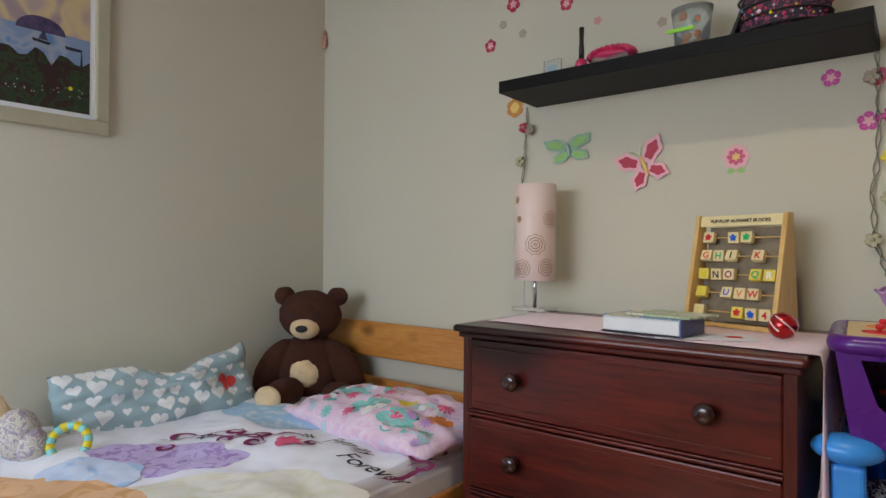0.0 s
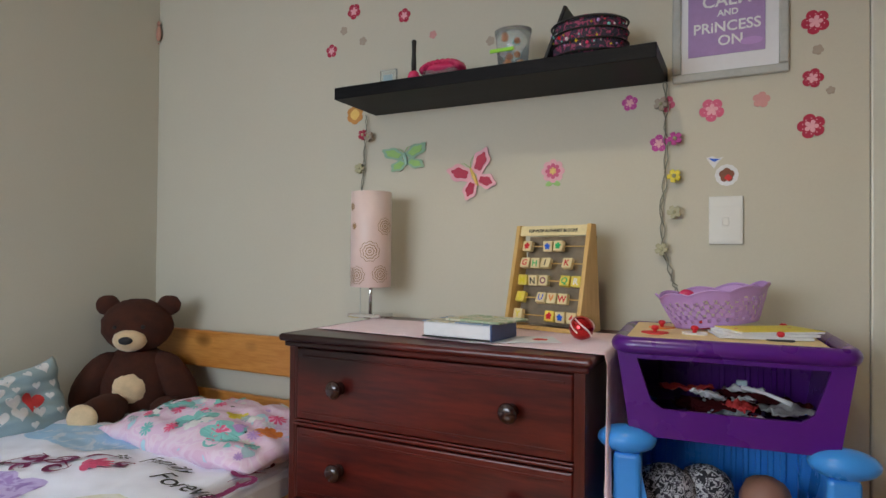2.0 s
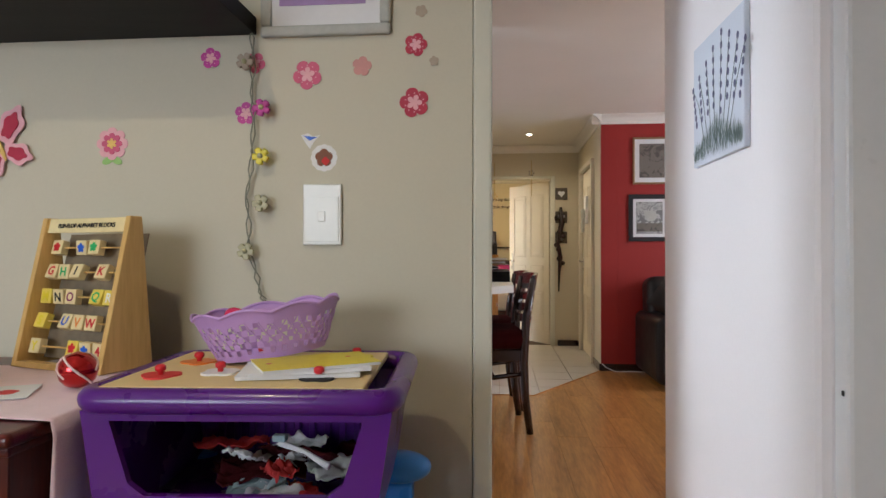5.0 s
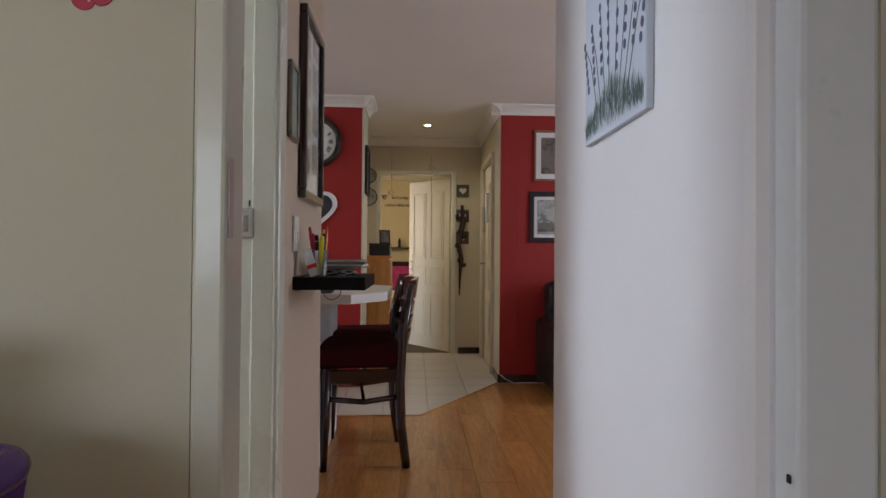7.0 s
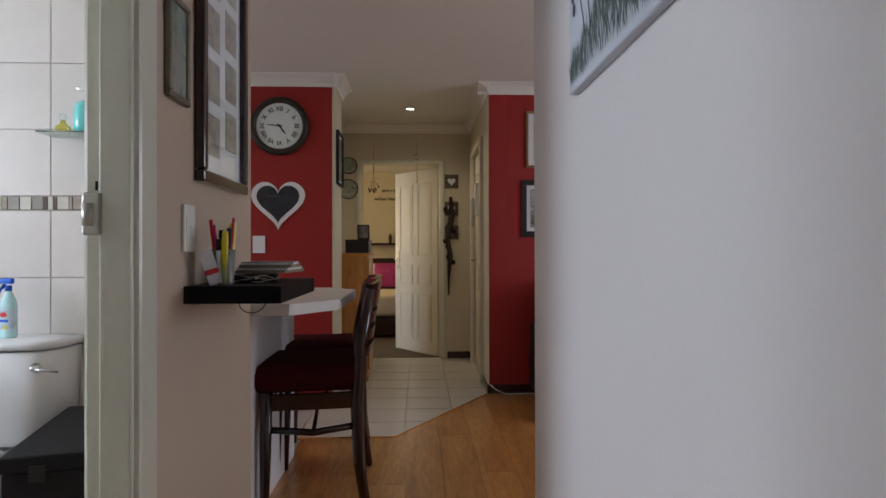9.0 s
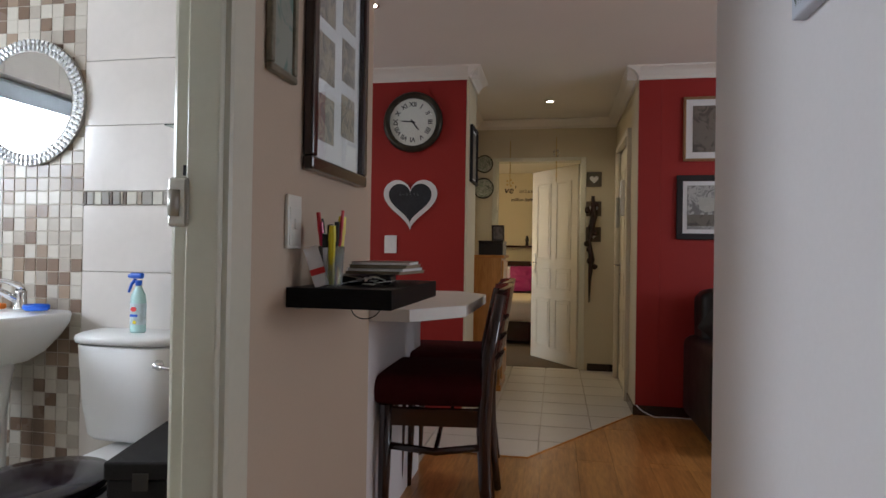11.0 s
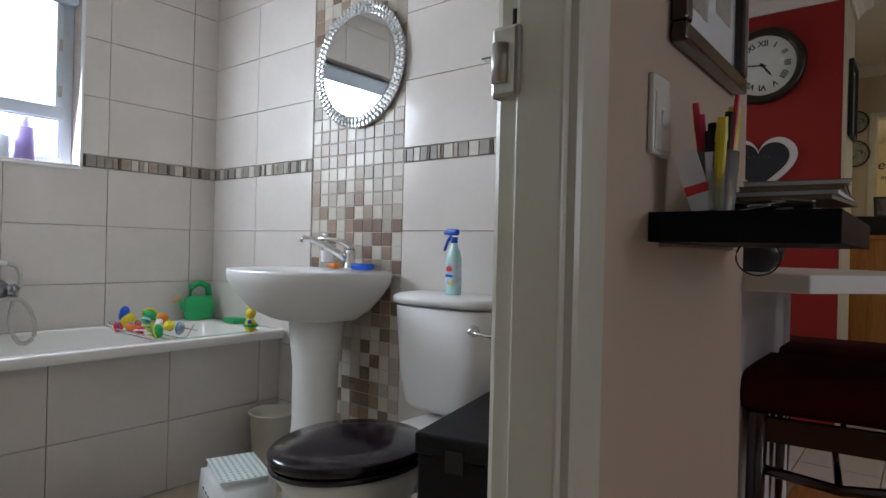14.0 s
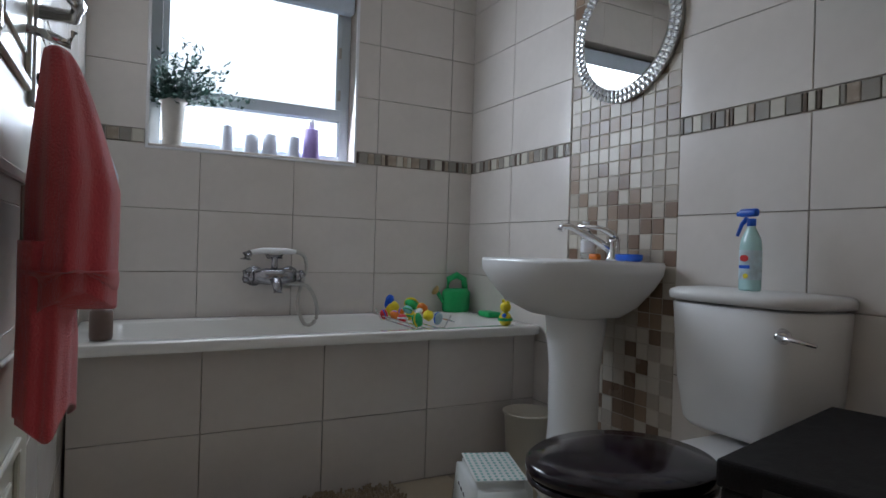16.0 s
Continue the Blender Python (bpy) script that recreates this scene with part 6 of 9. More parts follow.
def passage_wall():
    x = 0.4985
    light_switch((x, 3.742, 1.192), "e", 0.075, 0.13, "white light switch beside the framed pictures")
    t = framed("framed_picture", (x, 3.66, 1.655), "e", 0.135, 0.27, 0.018, mat("worn_silver_frame", (0.22, 0.20, 0.15), 0.4, 0.5, var=0.3, scale=40), "narrow framed picture in a worn silver frame", None, 0.0, 0.018, art=blotch("teal_print", [(0.1, 0.16, 0.14), (0.16, 0.25, 0.22), (0.3, 0.32, 0.28)], 10, edges=False))
    t = framed("collage_frame", (x, 4.015, 1.70), "e", 0.44, 0.74, 0.035, M["darkwood"], "large dark wooden collage frame with small photos", M["paper"], 0.0, 0.03)
    sep = blotch("sepia_photo", [(0.12, 0.11, 0.10), (0.28, 0.25, 0.21), (0.42, 0.36, 0.28), (0.2, 0.19, 0.18)], 16, edges=False)
    for r in range(4):
        for c in (-1, 1):
            part("photo", B((c * 0.085 - 0.055, -0.010, -0.26 + r * 0.165 + 0.02 * c), (c * 0.085 + 0.055, -0.0082, -0.135 + r * 0.165 + 0.02 * c)), sep, t)
    g = part("glazing", B((-0.185, -0.0165, -0.335), (0.185, -0.0150, 0.335)), M["glass"], t)
    g.visible_shadow = False
    # dark floating shelf with its clutter
    t = thing("floating_shelf", (0.4985, 3.99, 1.01), "short black-brown floating shelf loaded with pens and keys", "shelf")
    part("board", B((0.0, -0.272, -0.024), (0.262, 0.25, 0.024), 0.0015), M["shelf"], t)
    part("bracket", B((-0.0, -0.22, -0.032), (0.02, 0.20, -0.0245), 0.001), M["steel"], t)
    z = 1.0345
    t = thing("pen_holder", (0.58, 3.80, z), "clear tumbler full of pens and markers on the dark shelf", "pen holder")
    part("tumbler", L([(0.028, 0.0), (0.033, 0.10), (0.031, 0.10), (0.026, 0.004)], 24, caps=False), M["clearp"], t, smooth=True)
    rng = random.Random(4)
    for k, (mt, l, r) in enumerate((("redp", 0.19, 0.0045), ("yellow", 0.175, 0.011), ("ink", 0.15, 0.010), ("ink", 0.155, 0.009), ("ink", 0.17, 0.006), ("redp", 0.185, 0.006), ("pinkp", 0.16, 0.005), ("paper", 0.13, 0.007), ("yellow", 0.15, 0.009), ("ink", 0.16, 0.007))):
        a = k * 0.63
        b0 = Vector((0.013 * math.cos(a), 0.013 * math.sin(a), 0.006))
        b1 = Vector((0.034 * math.cos(a) + rng.uniform(-0.01, 0.01), 0.038 * math.sin(a), l))
        p = part("pen", T([b0, b0.lerp(b1, 0.75), b1], [r, r, r * 0.8], 8), M[mt], t)
        part("pen_cap", T([b0.lerp(b1, 0.74), b0.lerp(b1, 1.0)], [r * 1.15, r * 0.9], 8), M["ink" if mt == "paper" else mt], p)
    t = thing("label_card", (0.555, 3.765, z + 0.05), "small white and red tag leaning in the pen holder", "tag", rz=20)
    part("card", B((-0.018, -0.001, -0.05), (0.018, 0.001, 0.05), 0.0005, 1, Matrix.Rotation(radians(-18), 4, "Y")), M["paper"], t)
    part("stripe", B((-0.018, -0.0018, -0.02), (0.018, -0.0011, -0.005), m=Matrix.Rotation(radians(-18), 4, "Y")), M["redprint"], t)
    for k in range(4):
        t = thing("notebook", (0.655, 4.02, z + 0.028 + k * 0.0085), "worn brown and grey notebooks stacked on the dark shelf", "notebook", "notebooks on the shelf", rz=-5 + 4 * k)
        part("page_block", B((-0.07, -0.11, 0), (0.085, 0.10, 0.007), 0.001), M["paper"] if k % 2 else mat("kraft_paper_%s" % "abcd"[k], (0.30, 0.24, 0.17), 0.8), t)
        part("cover", B((-0.072, -0.112, 0.0071), (0.087, 0.102, 0.0083)), mat("worn_cover_%s" % "abcd"[k], (0.22, 0.19, 0.15), 0.35, var=0.3, scale=25), t)
    t = thing("key_bunch", (0.66, 3.86, z), "bunch of keys on a ring lying on the dark shelf", "keys")
    part("ring", T([(0.018 * math.cos(a), 0.018 * math.sin(a), 0.004) for a in (2 * math.pi * i / 16 for i in range(16))], 0.0015, 5, True), M["steel"], t, smooth=True)
    for k in range(9):
        a = k * 0.7
        m = Matrix.Translation((0.0, 0.0, 0.003 + 0.003 * k)) @ Matrix.Rotation(a, 4, "Z") @ Matrix.Rotation(radians(rng.uniform(-12, 12)), 4, "Y")
        part("key", P([(0.018, -0.010), (0.036, -0.010), (0.038, -0.003), (0.072, -0.003), (0.072, 0.003), (0.038, 0.003), (0.036, 0.010), (0.018, 0.010)], -0.001, 0.001, m @ Matrix.Rotation(radians(90), 4, "X")), M["steel"] if k % 3 else M["black"], t)
    t = thing("wallet", (0.60, 3.93, z), "flat black wallet under the notebooks", "wallet", rz=12)
    part("body", B((-0.055, -0.05, 0), (0.10, 0.17, 0.024), 0.008, 3), M["leather"], t)
    t = thing("cable_loop", (0, 0, 0), "thin black cable hanging in a loop under the dark shelf", "cable")
    part("cable", T([(0.60 + 0.030 * math.cos(a) , 4.03 + 0.045 * math.cos(a) , 0.965 + 0.035 * math.sin(a)) for a in (2 * math.pi * i / 24 for i in range(24))], 0.0018, 5, True), M["ink"], t, smooth=True)


passage_wall()


def counter():
    white = mat("white_laminate", (0.72, 0.71, 0.68), 0.35, var=0.02, scale=3, bump=0.03)
    t = thing("breakfast_counter", (0, 0, 0), "white laminate breakfast counter with a clipped corner on a dwarf wall", "counter")
    pts = [(0.20, 4.385), (0.64, 4.385), (0.80, 4.62), (0.80, 5.28), (0.64, 5.46), (0.20, 5.46)]
    m = Matrix.Translation((0, 0, 0.892)) @ Matrix.Rotation(radians(-90), 4, "X")
    bm = bmesh.new()
    prism(bm, [(p[0], p[1]) for p in pts], 0.0, 0.045, Matrix([[1, 0, 0, 0], [0, 0, 1, 0], [0, 1, 0, 0.8815], [0, 0, 0, 1]]))
    bmesh.ops.recalc_face_normals(bm, faces=bm.faces)
    bmesh.ops.bevel(bm, geom=bm.edges[:], offset=0.002, segments=1, affect="EDGES")
    part("worktop", bm, white, t)
    part("edge_band", B((0.796, 4.63, 0.884), (0.8025, 5.27, 0.925), 0.001), white, t)
    t = thing("kitchen_cupboard", (-1.6, 6.33, 0), "white kitchen cupboard row against the red wall", "cupboard")
    part("body", B((-0.7, -0.28, 0.08), (0.7, 0.28, 0.88), 0.003), white, t)
    part("worktop", B((-0.72, -0.31, 0.88), (0.72, 0.29, 0.915), 0.004), M["shelf"], t)
    for k in range(3):
        d = part("door", B((-0.69 + k * 0.465, -0.30, 0.10), (-0.235 + k * 0.465, -0.281, 0.86), 0.003), white, t)
        part("handle", T([(-0.28 + k * 0.465, -0.32, 0.70), (-0.28 + k * 0.465, -0.32, 0.80)], 0.005, 8), M["steel"], d)

    t = thing("bowl", (0.505, 4.485, 0.9275), "glossy black bowl with a white edge on the breakfast counter", "bowl")
    part("bowl", L([(0.030, 0), (0.035, 0.003), (0.062, 0.035), (0.072, 0.080), (0.068, 0.080), (0.058, 0.038), (0.028, 0.006)], 32, caps=False), M["black"], t, smooth=True)
    part("rim", T([(0.070 * math.cos(a), 0.070 * math.sin(a), 0.081) for a in (2 * math.pi * i / 36 for i in range(36))], 0.003, 6, True), M["white"], t, "white edge", smooth=True)


counter()


def dining_chair(at, rz):
    t = thing("dining_chair", at, "dark mahogany dining chair with a dark red padded seat", "chair", rz=rz)
    # the chair looks along -x; its back stands at +x
    for s in (-1, 1):
        part("back_leg", T([(0.225, s * 0.225, 0.0), (0.195, s * 0.225, 0.22), (0.185, s * 0.225, 0.45), (0.20, s * 0.225, 0.72), (0.245, s * 0.222, 0.965)], [0.022, 0.026, 0.028, 0.026, 0.021], 12), M["darkwood"], t, smooth=True)
        part("front_leg", T([(-0.205, s * 0.225, 0.0), (-0.20, s * 0.225, 0.25), (-0.195, s * 0.225, 0.53)], [0.018, 0.024, 0.027], 12), M["darkwood"], t, smooth=True)
        part("side_rail", B((-0.20, s * 0.225 - 0.011, 0.45), (0.19, s * 0.225 + 0.011, 0.52), 0.004), M["darkwood"], t)
        part("side_stretcher", T([(0.195, s * 0.225, 0.375), (0.0, s * 0.225, 0.350), (-0.20, s * 0.225, 0.372)], 0.015, 8), M["darkwood"], t, smooth=True)
    part("front_rail", B((-0.206, -0.22, 0.45), (-0.184, 0.22, 0.52), 0.004), M["darkwood"], t)
    part("back_rail", B((0.176, -0.22, 0.45), (0.198, 0.22, 0.52), 0.004), M["darkwood"], t)
    part("cross_stretcher", T([(0.0, -0.22, 0.352), (0.0, 0.22, 0.352)], 0.010, 8), M["darkwood"], t, smooth=True)
    part("seat", B((-0.265, -0.248, 0.522), (0.215, 0.248, 0.642), 0.055, 6), M["cushred"], t, "dark red padded seat", smooth=True)
    def rail(name, z0, z1, x, bow, ends=0.22):
        bm = bmesh.new()
        n = 12
        rows = []
        for i in range(n + 1):
            y = -ends + 2 * ends * i / n
            bx = x + bow * (1 - (y / ends) ** 2)
            up = 0.012 * (1 - (y / ends) ** 2)
            rows.append([bm.verts.new(p) for p in ((bx - 0.010, y, z0), (bx + 0.012, y, z0), (bx + 0.016 + (z1 - z0) * 0.12, y, z1 + up), (bx - 0.008 + (z1 - z0) * 0.12, y, z1 + up))])
        for a, b in zip(rows, rows[1:]):
            for k in range(4):
                bm.faces.new((a[k], a[(k + 1) % 4], b[(k + 1) % 4], b[k]))
        bm.faces.new(rows[0][::-1])
        bm.faces.new(rows[-1])
        bmesh.ops.recalc_face_normals(bm, faces=bm.faces)
        part(name, bm, M["darkwood"], t, smooth=False)
    rail("crest_rail", 0.885, 0.985, 0.230, 0.050, 0.235)
    for z in (0.66, 0.735, 0.81):
        rail("back_slat", z, z + 0.045, 0.195 + (z - 0.6) * 0.13, 0.045, 0.215)
    return t


dining_chair((0.655, 4.89, 0), 7)
dining_chair((0.622, 5.45, 0), 6)


def hall_decor():
    # clock on the red wall
    y = 6.639
    t = thing("wall_clock", (0.092, y, 2.075), "round wall clock with dark bronze rim and Roman numerals", "clock")
    fm = Matrix.Rotation(radians(90), 4, "X")
    bronze = mat("dark_bronze", (0.05, 0.045, 0.035), 0.4, 0.6, var=0.3, scale=20)
    part("rim", L([(0.172, 0.0), (0.215, 0.002), (0.222, 0.015), (0.212, 0.035), (0.190, 0.042), (0.178, 0.030), (0.172, 0.018)], 56, caps=False, m=fm), bronze, t, smooth=True)
    part("face", L([(0.176, 0.006), (0.176, 0.016)], 48, m=fm), mat("clock_face", (0.82, 0.80, 0.74), 0.5, var=0.06, scale=8), t)
    for k, s in enumerate(("XII", "I", "II", "III", "IIII", "V", "VI", "VII", "VIII", "IX", "X", "XI")):
        a = radians(30 * k)
        m = Matrix.Translation((0.130 * math.sin(a), -0.0165, 0.130 * math.cos(a))) @ Matrix.Rotation(a, 4, "Y") @ Matrix.Translation((0, 0, -0.017)) @ Matrix.Rotation(radians(90), 4, "X")
        part("numeral", text_bm(s, 0.046, m, 0.0003, bold=0.0012), M["ink"], t)
    for a, l, w in ((276, 0.105, 0.004), (143, 0.085, 0.0055)):
        m = Matrix.Rotation(radians(a), 4, "Y")
        part("clock_hand", P([(-w, -0.02), (w, -0.02), (w, l * 0.7), (0, l), (-w, l * 0.7)], -0.020, -0.018, m), M["ink"], t)
    part("pivot", L([(0.009, 0.016), (0.009, 0.023)], 16, m=fm), M["ink"], t)
    g = part("glass", L([(0.174, 0.028), (0.10, 0.034), (0.001, 0.036)], 40, m=fm, caps=False), M["glass"], t, smooth=True)
    g.visible_shadow = False
    # heart blackboard
    t = thing("heart_blackboard", (0.080, y, 1.505), "heart-shaped blackboard with a white wooden border on the red wall", "blackboard")
    part("border", P(heart(48, 0.40), -0.018, 0.0), M["paper"], t, "white border")
    part("board", P([(p[0] * 0.80, p[1] * 0.79 + 0.003) for p in heart(48, 0.40)], -0.021, -0.0185), mat("slate_black", (0.03, 0.033, 0.04), 0.8, var=0.3, scale=12), t)
    chalk = mat("chalk_marks", (0.16, 0.17, 0.18), 0.9)
    for k in range(6):
        part("chalk_mark", T([(-0.08 + 0.026 * k, -0.0216, 0.04), (-0.075 + 0.026 * k, -0.0216, 0.055 - 0.01 * (k % 2)), (-0.068 + 0.026 * k, -0.0216, 0.035)], 0.0015, 4), chalk, t)
    t = thing("wall_socket", (-0.065, y, 1.183), "white wall switch plate on the red wall", "switch")
    part("plate", B((-0.046, -0.010, -0.065), (0.046, 0, 0.065), 0.003), M["paper"], t)
    part("rocker", B((-0.01, -0.014, -0.02), (0.01, -0.010, 0.01), 0.002), M["paper"], t)
    # right red wall
    y = 6.821
    etch = blotch("grey_etching", [(0.12, 0.12, 0.12), (0.30, 0.30, 0.30), (0.48, 0.48, 0.47), (0.2, 0.2, 0.2)], 12, edges=False)
    dusk = blotch("dark_etching", [(0.05, 0.045, 0.04), (0.10, 0.09, 0.08), (0.18, 0.16, 0.14)], 10, edges=False)
    gilt = mat("gilt_frame", (0.30, 0.18, 0.09), 0.35, 0.4, var=0.2, scale=30)
    framed("framed_picture", (2.175, y, 2.018), "s", 0.36, 0.45, 0.018, gilt, "dark picture in a thin gilt frame on red wall", M["paper"], 0.045, 0.022, art=dusk)
    t = framed("framed_picture", (2.150, y, 1.470), "s", 0.39, 0.45, 0.042, M["ink"], "grey landscape print in a wide black frame on the red wall", M["paper"], 0.03, 0.022, art=etch)
    bm = bmesh.new()
    ball(bm, (0.01, -0.0115, 0.02), 0.06, 0.0008, 0.05, 14, rough=0.3)
    part("printed_tree", bm, M["silverframe"], t)
    part("printed_field", B((-0.12, -0.0118, -0.13), (0.12, -0.0108, -0.05)), dusk, t)
    t = thing("floor_cable", (0, 0, 0), "thin white cable lying along the baseboard", "cable")
    part("cable", T([(1.70, 6.79, 0.075), (1.74, 6.77, 0.04), (1.82, 6.76, 0.006), (1.95, 6.78, 0.006), (2.1, 6.77, 0.006), (2.5, 6.79, 0.006)], 0.004, 6), M["paper"], t, smooth=True)
    # plates and pictures by the far door
    pm = blotch("painted_plate", [(0.5, 0.5, 0.45), (0.25, 0.3, 0.22), (0.42, 0.42, 0.36), (0.15, 0.17, 0.13)], 30)
    for x, z, r in ((0.405, 2.03, 0.085), (0.400, 1.785, 0.10)):
        t = thing("wall_plate", (x, 8.411, z), "round decorative plate hung beside the bedroom door", "plate", "wall plates")
        part("plate", L([(0.001, 0.008), (r * 0.6, 0.009), (r * 0.8, 0.016), (r, 0.022), (r, 0.018), (r * 0.7, 0.002), (0.001, 0.001)], 36, m=fm), pm, t, smooth=True)
        part("rim", T([(r * math.cos(a), -0.020, r * math.sin(a)) for a in (2 * math.pi * i / 36 for i in range(36))], 0.006, 6, True), bronze, t, smooth=True)
    framed("framed_picture", (0.5005, 6.86, 1.86), "e", 0.30, 0.42, 0.02, M["ink"], "dark framed picture on the wall end by the entry", M["paper"], 0.02, 0.025, art=dusk)
    for z in (1.868, 1.58, 1.33):
        t = thing("square_picture", (1.485, 8.411, z), "small brown square frame with a white heart beside the door", "picture", "heart frames")
        part("frame", B((-0.072, -0.016, -0.072), (0.072, 0, 0.072), 0.004), mat("brown_grey_frame", (0.10, 0.08, 0.06), 0.5), t)
        part("heart", P(heart(28, 0.085), -0.020, -0.0162), M["paper"], t)
    t = thing("wall_hanging", (1.455, 8.395, 1.2), "long dark wooden carving with knots hanging beside the door", "ornament")
    bm = bmesh.new()
    tube(bm, [(0.02, -0.03, 0.50), (0.03, -0.035, 0.30), (-0.01, -0.03, 0.05), (0.015, -0.03, -0.12), (0.0, -0.03, -0.30), (-0.005, -0.03, -0.53)], [0.016, 0.034, 0.020, 0.030, 0.016, 0.007], 8)
    part("stick", bm, M["darkwood"], t, smooth=True)
    rng = random.Random(2)
    for k in range(12):
        bm = bmesh.new()
        ball(bm, (rng.uniform(-0.04, 0.045), -0.035, 0.42 - 0.055 * k), rng.uniform(0.016, 0.032), 0.018, rng.uniform(0.02, 0.04), 8, rough=0.4)
        part("knot", bm, M["darkwood"], t, smooth=True)
    for x, z, kk in ((0.665, 2.10, 0), (1.12, 2.13, 1)):
        t = thing("wind_chime", (x, 8.404, z), "slender hanging chime in front of the far doorway", "ornament", "chimes by the door")
        part("rod", T([(0, 0, 0.16), (0, 0, -0.28)], 0.0045, 6), M["brass"], t)
        bm = bmesh.new()
        for a in range(5):
            ball(bm, (0.03 * math.cos(a * 1.26), 0, (0.0 if kk else -0.26) + 0.03 * math.sin(a * 1.26)), 0.012, seg=8)
        part("charm", bm, M["chrome" if kk else "brass"], t, smooth=True)
    # pine cabinet with its box
    t = thing("pine_cabinet", (0.60, 7.52, 0), "tall narrow knotty pine cabinet standing in the entry", "cabinet")
    part("body", B((-0.26, -0.22, 0.05), (0.09, 0.22, 1.09), 0.004), M["pinev"], t)
    part("top", B((-0.27, -0.24, 1.09), (0.115, 0.24, 1.115), 0.006), M["pine"], t)
    part("plinth", B((-0.26, -0.225, 0), (0.10, 0.225, 0.05), 0.003), M["pine"], t)
    for k in range(2):
        d = part("door", B((0.091, -0.205, 0.10 + 0.5 * k), (0.108, 0.205, 0.57 + 0.5 * k), 0.004), M["pinev"], t)
        bm = bmesh.new()
        ball(bm, (0.122, -0.16, 0.34 + 0.5 * k), 0.014, seg=10)
        part("knob", bm, M["pine"], d, smooth=True)
    t = thing("storage_box", (0.60, 7.48, 1.1155), "black box on top of the pine cabinet", "box")
    part("body", B((-0.10, -0.17, 0), (0.10, 0.17, 0.10), 0.006), M["black"], t)
    part("lid", B((-0.103, -0.173, 0.10), (0.103, 0.173, 0.118), 0.004), M["black"], t)
    t = thing("photo_frame", (0.64, 7.52, 1.234), "small dark standing photo frame on the black box", "photo frame", rz=15)
    part("frame", B((-0.055, -0.006, 0), (0.055, 0.006, 0.14), 0.003, m=Matrix.Rotation(radians(-10), 4, "X")), M["darkwood"], t)
    part("picture", B((-0.04, -0.0085, 0.015), (0.04, -0.0065, 0.125), m=Matrix.Rotation(radians(-10), 4, "X")), dusk, t)
    # intercom handset by the front door
    t = thing("intercom", (1.690, 7.62, 1.56), "white intercom handset on the entry wall beside the front door", "intercom", rz=-90)
    part("base", B((-0.05, -0.035, -0.10), (0.05, -0.002, 0.20), 0.006), M["paper"], t)
    part("handset", B((-0.028, -0.07, -0.20), (0.028, -0.036, 0.06), 0.014, 3), M["silverframe"], t)


hall_decor()


def panel_door(name, w, h, m, material, label, hz=1.04, handle=True):
    """A moulded panel door: local x from the hinge, z up, face at -y; placed by the matrix m."""
    t = thing(name, (0, 0, 0), label, "door")
    t.matrix_world = m
    part("leaf", B((0, -0.019, 0.008), (w, 0.019, h), 0.003), material, t)
    for side in (-1, 1):
        for x0, x1 in ((0.10, w / 2 - 0.045), (w / 2 + 0.045, w - 0.10)):
            for z0, z1 in ((0.14, 0.66), (0.76, 0.98), (1.08, 1.88)):
                bm = bmesh.new()
                for lo, hi in (((x0, z0), (x1, z0 + 0.014)), ((x0, z1 - 0.014), (x1, z1)), ((x0, z0 + 0.014), (x0 + 0.014, z1 - 0.014)), ((x1 - 0.014, z0 + 0.014), (x1, z1 - 0.014))):
                    ya, yb = sorted((side * 0.0185, side * 0.0255))
                    box(bm, (lo[0], ya, lo[1]), (hi[0], yb, hi[1]), 0.002, 1)
                ya, yb = sorted((side * 0.0185, side * 0.0225))
                box(bm, (x0 + 0.04, ya, z0 + 0.04), (x1 - 0.04, yb, z1 - 0.04), 0.003, 1)
                part("panel", bm, material, t)
        if handle:
            hd = part("handle_plate", B((w - 0.085, min(side * 0.019, side * 0.027), hz - 0.12), (w - 0.045, max(side * 0.019, side * 0.027), hz + 0.10), 0.003), M["steel"], t)
            part("lever", T([(w - 0.065, side * 0.024, hz), (w - 0.065, side * 0.065, hz), (w - 0.10, side * 0.072, hz + 0.005), (w - 0.17, side * 0.066, hz - 0.005)], [0.009, 0.009, 0.009, 0.007], 10), M["chrome"], hd, smooth=True)
            part("keyhole", L([(0.007, 0.0), (0.007, 0.003)], 10, m=Matrix.Translation((w - 0.065, side * 0.027, hz - 0.085)) @ Matrix.Rotation(radians(side * -90), 4, "X")), M["black"], hd)
    return t


panel_door("door_far", 0.80, 2.03, Matrix.Translation((1.350, 8.47, 0)) @ Matrix.Rotation(radians(180 - 54), 4, "Z"), M["door"], "open cream six-panel door to the far bedroom", handle=True)
panel_door("front_door", 0.835, 2.06, Matrix.Translation((1.725, 7.252, 0)) @ Matrix.Rotation(radians(90), 4, "Z"), M["door"], "closed cream six-panel front door in the entry")
panel_door("bathroom_door", 0.71, 2.03, Matrix.Translation((0.385, 2.729, 0)) @ Matrix.Rotation(radians(180), 4, "Z"), M["frame"], "open white panel door against the bathroom wall with a coral towel", hz=1.19)


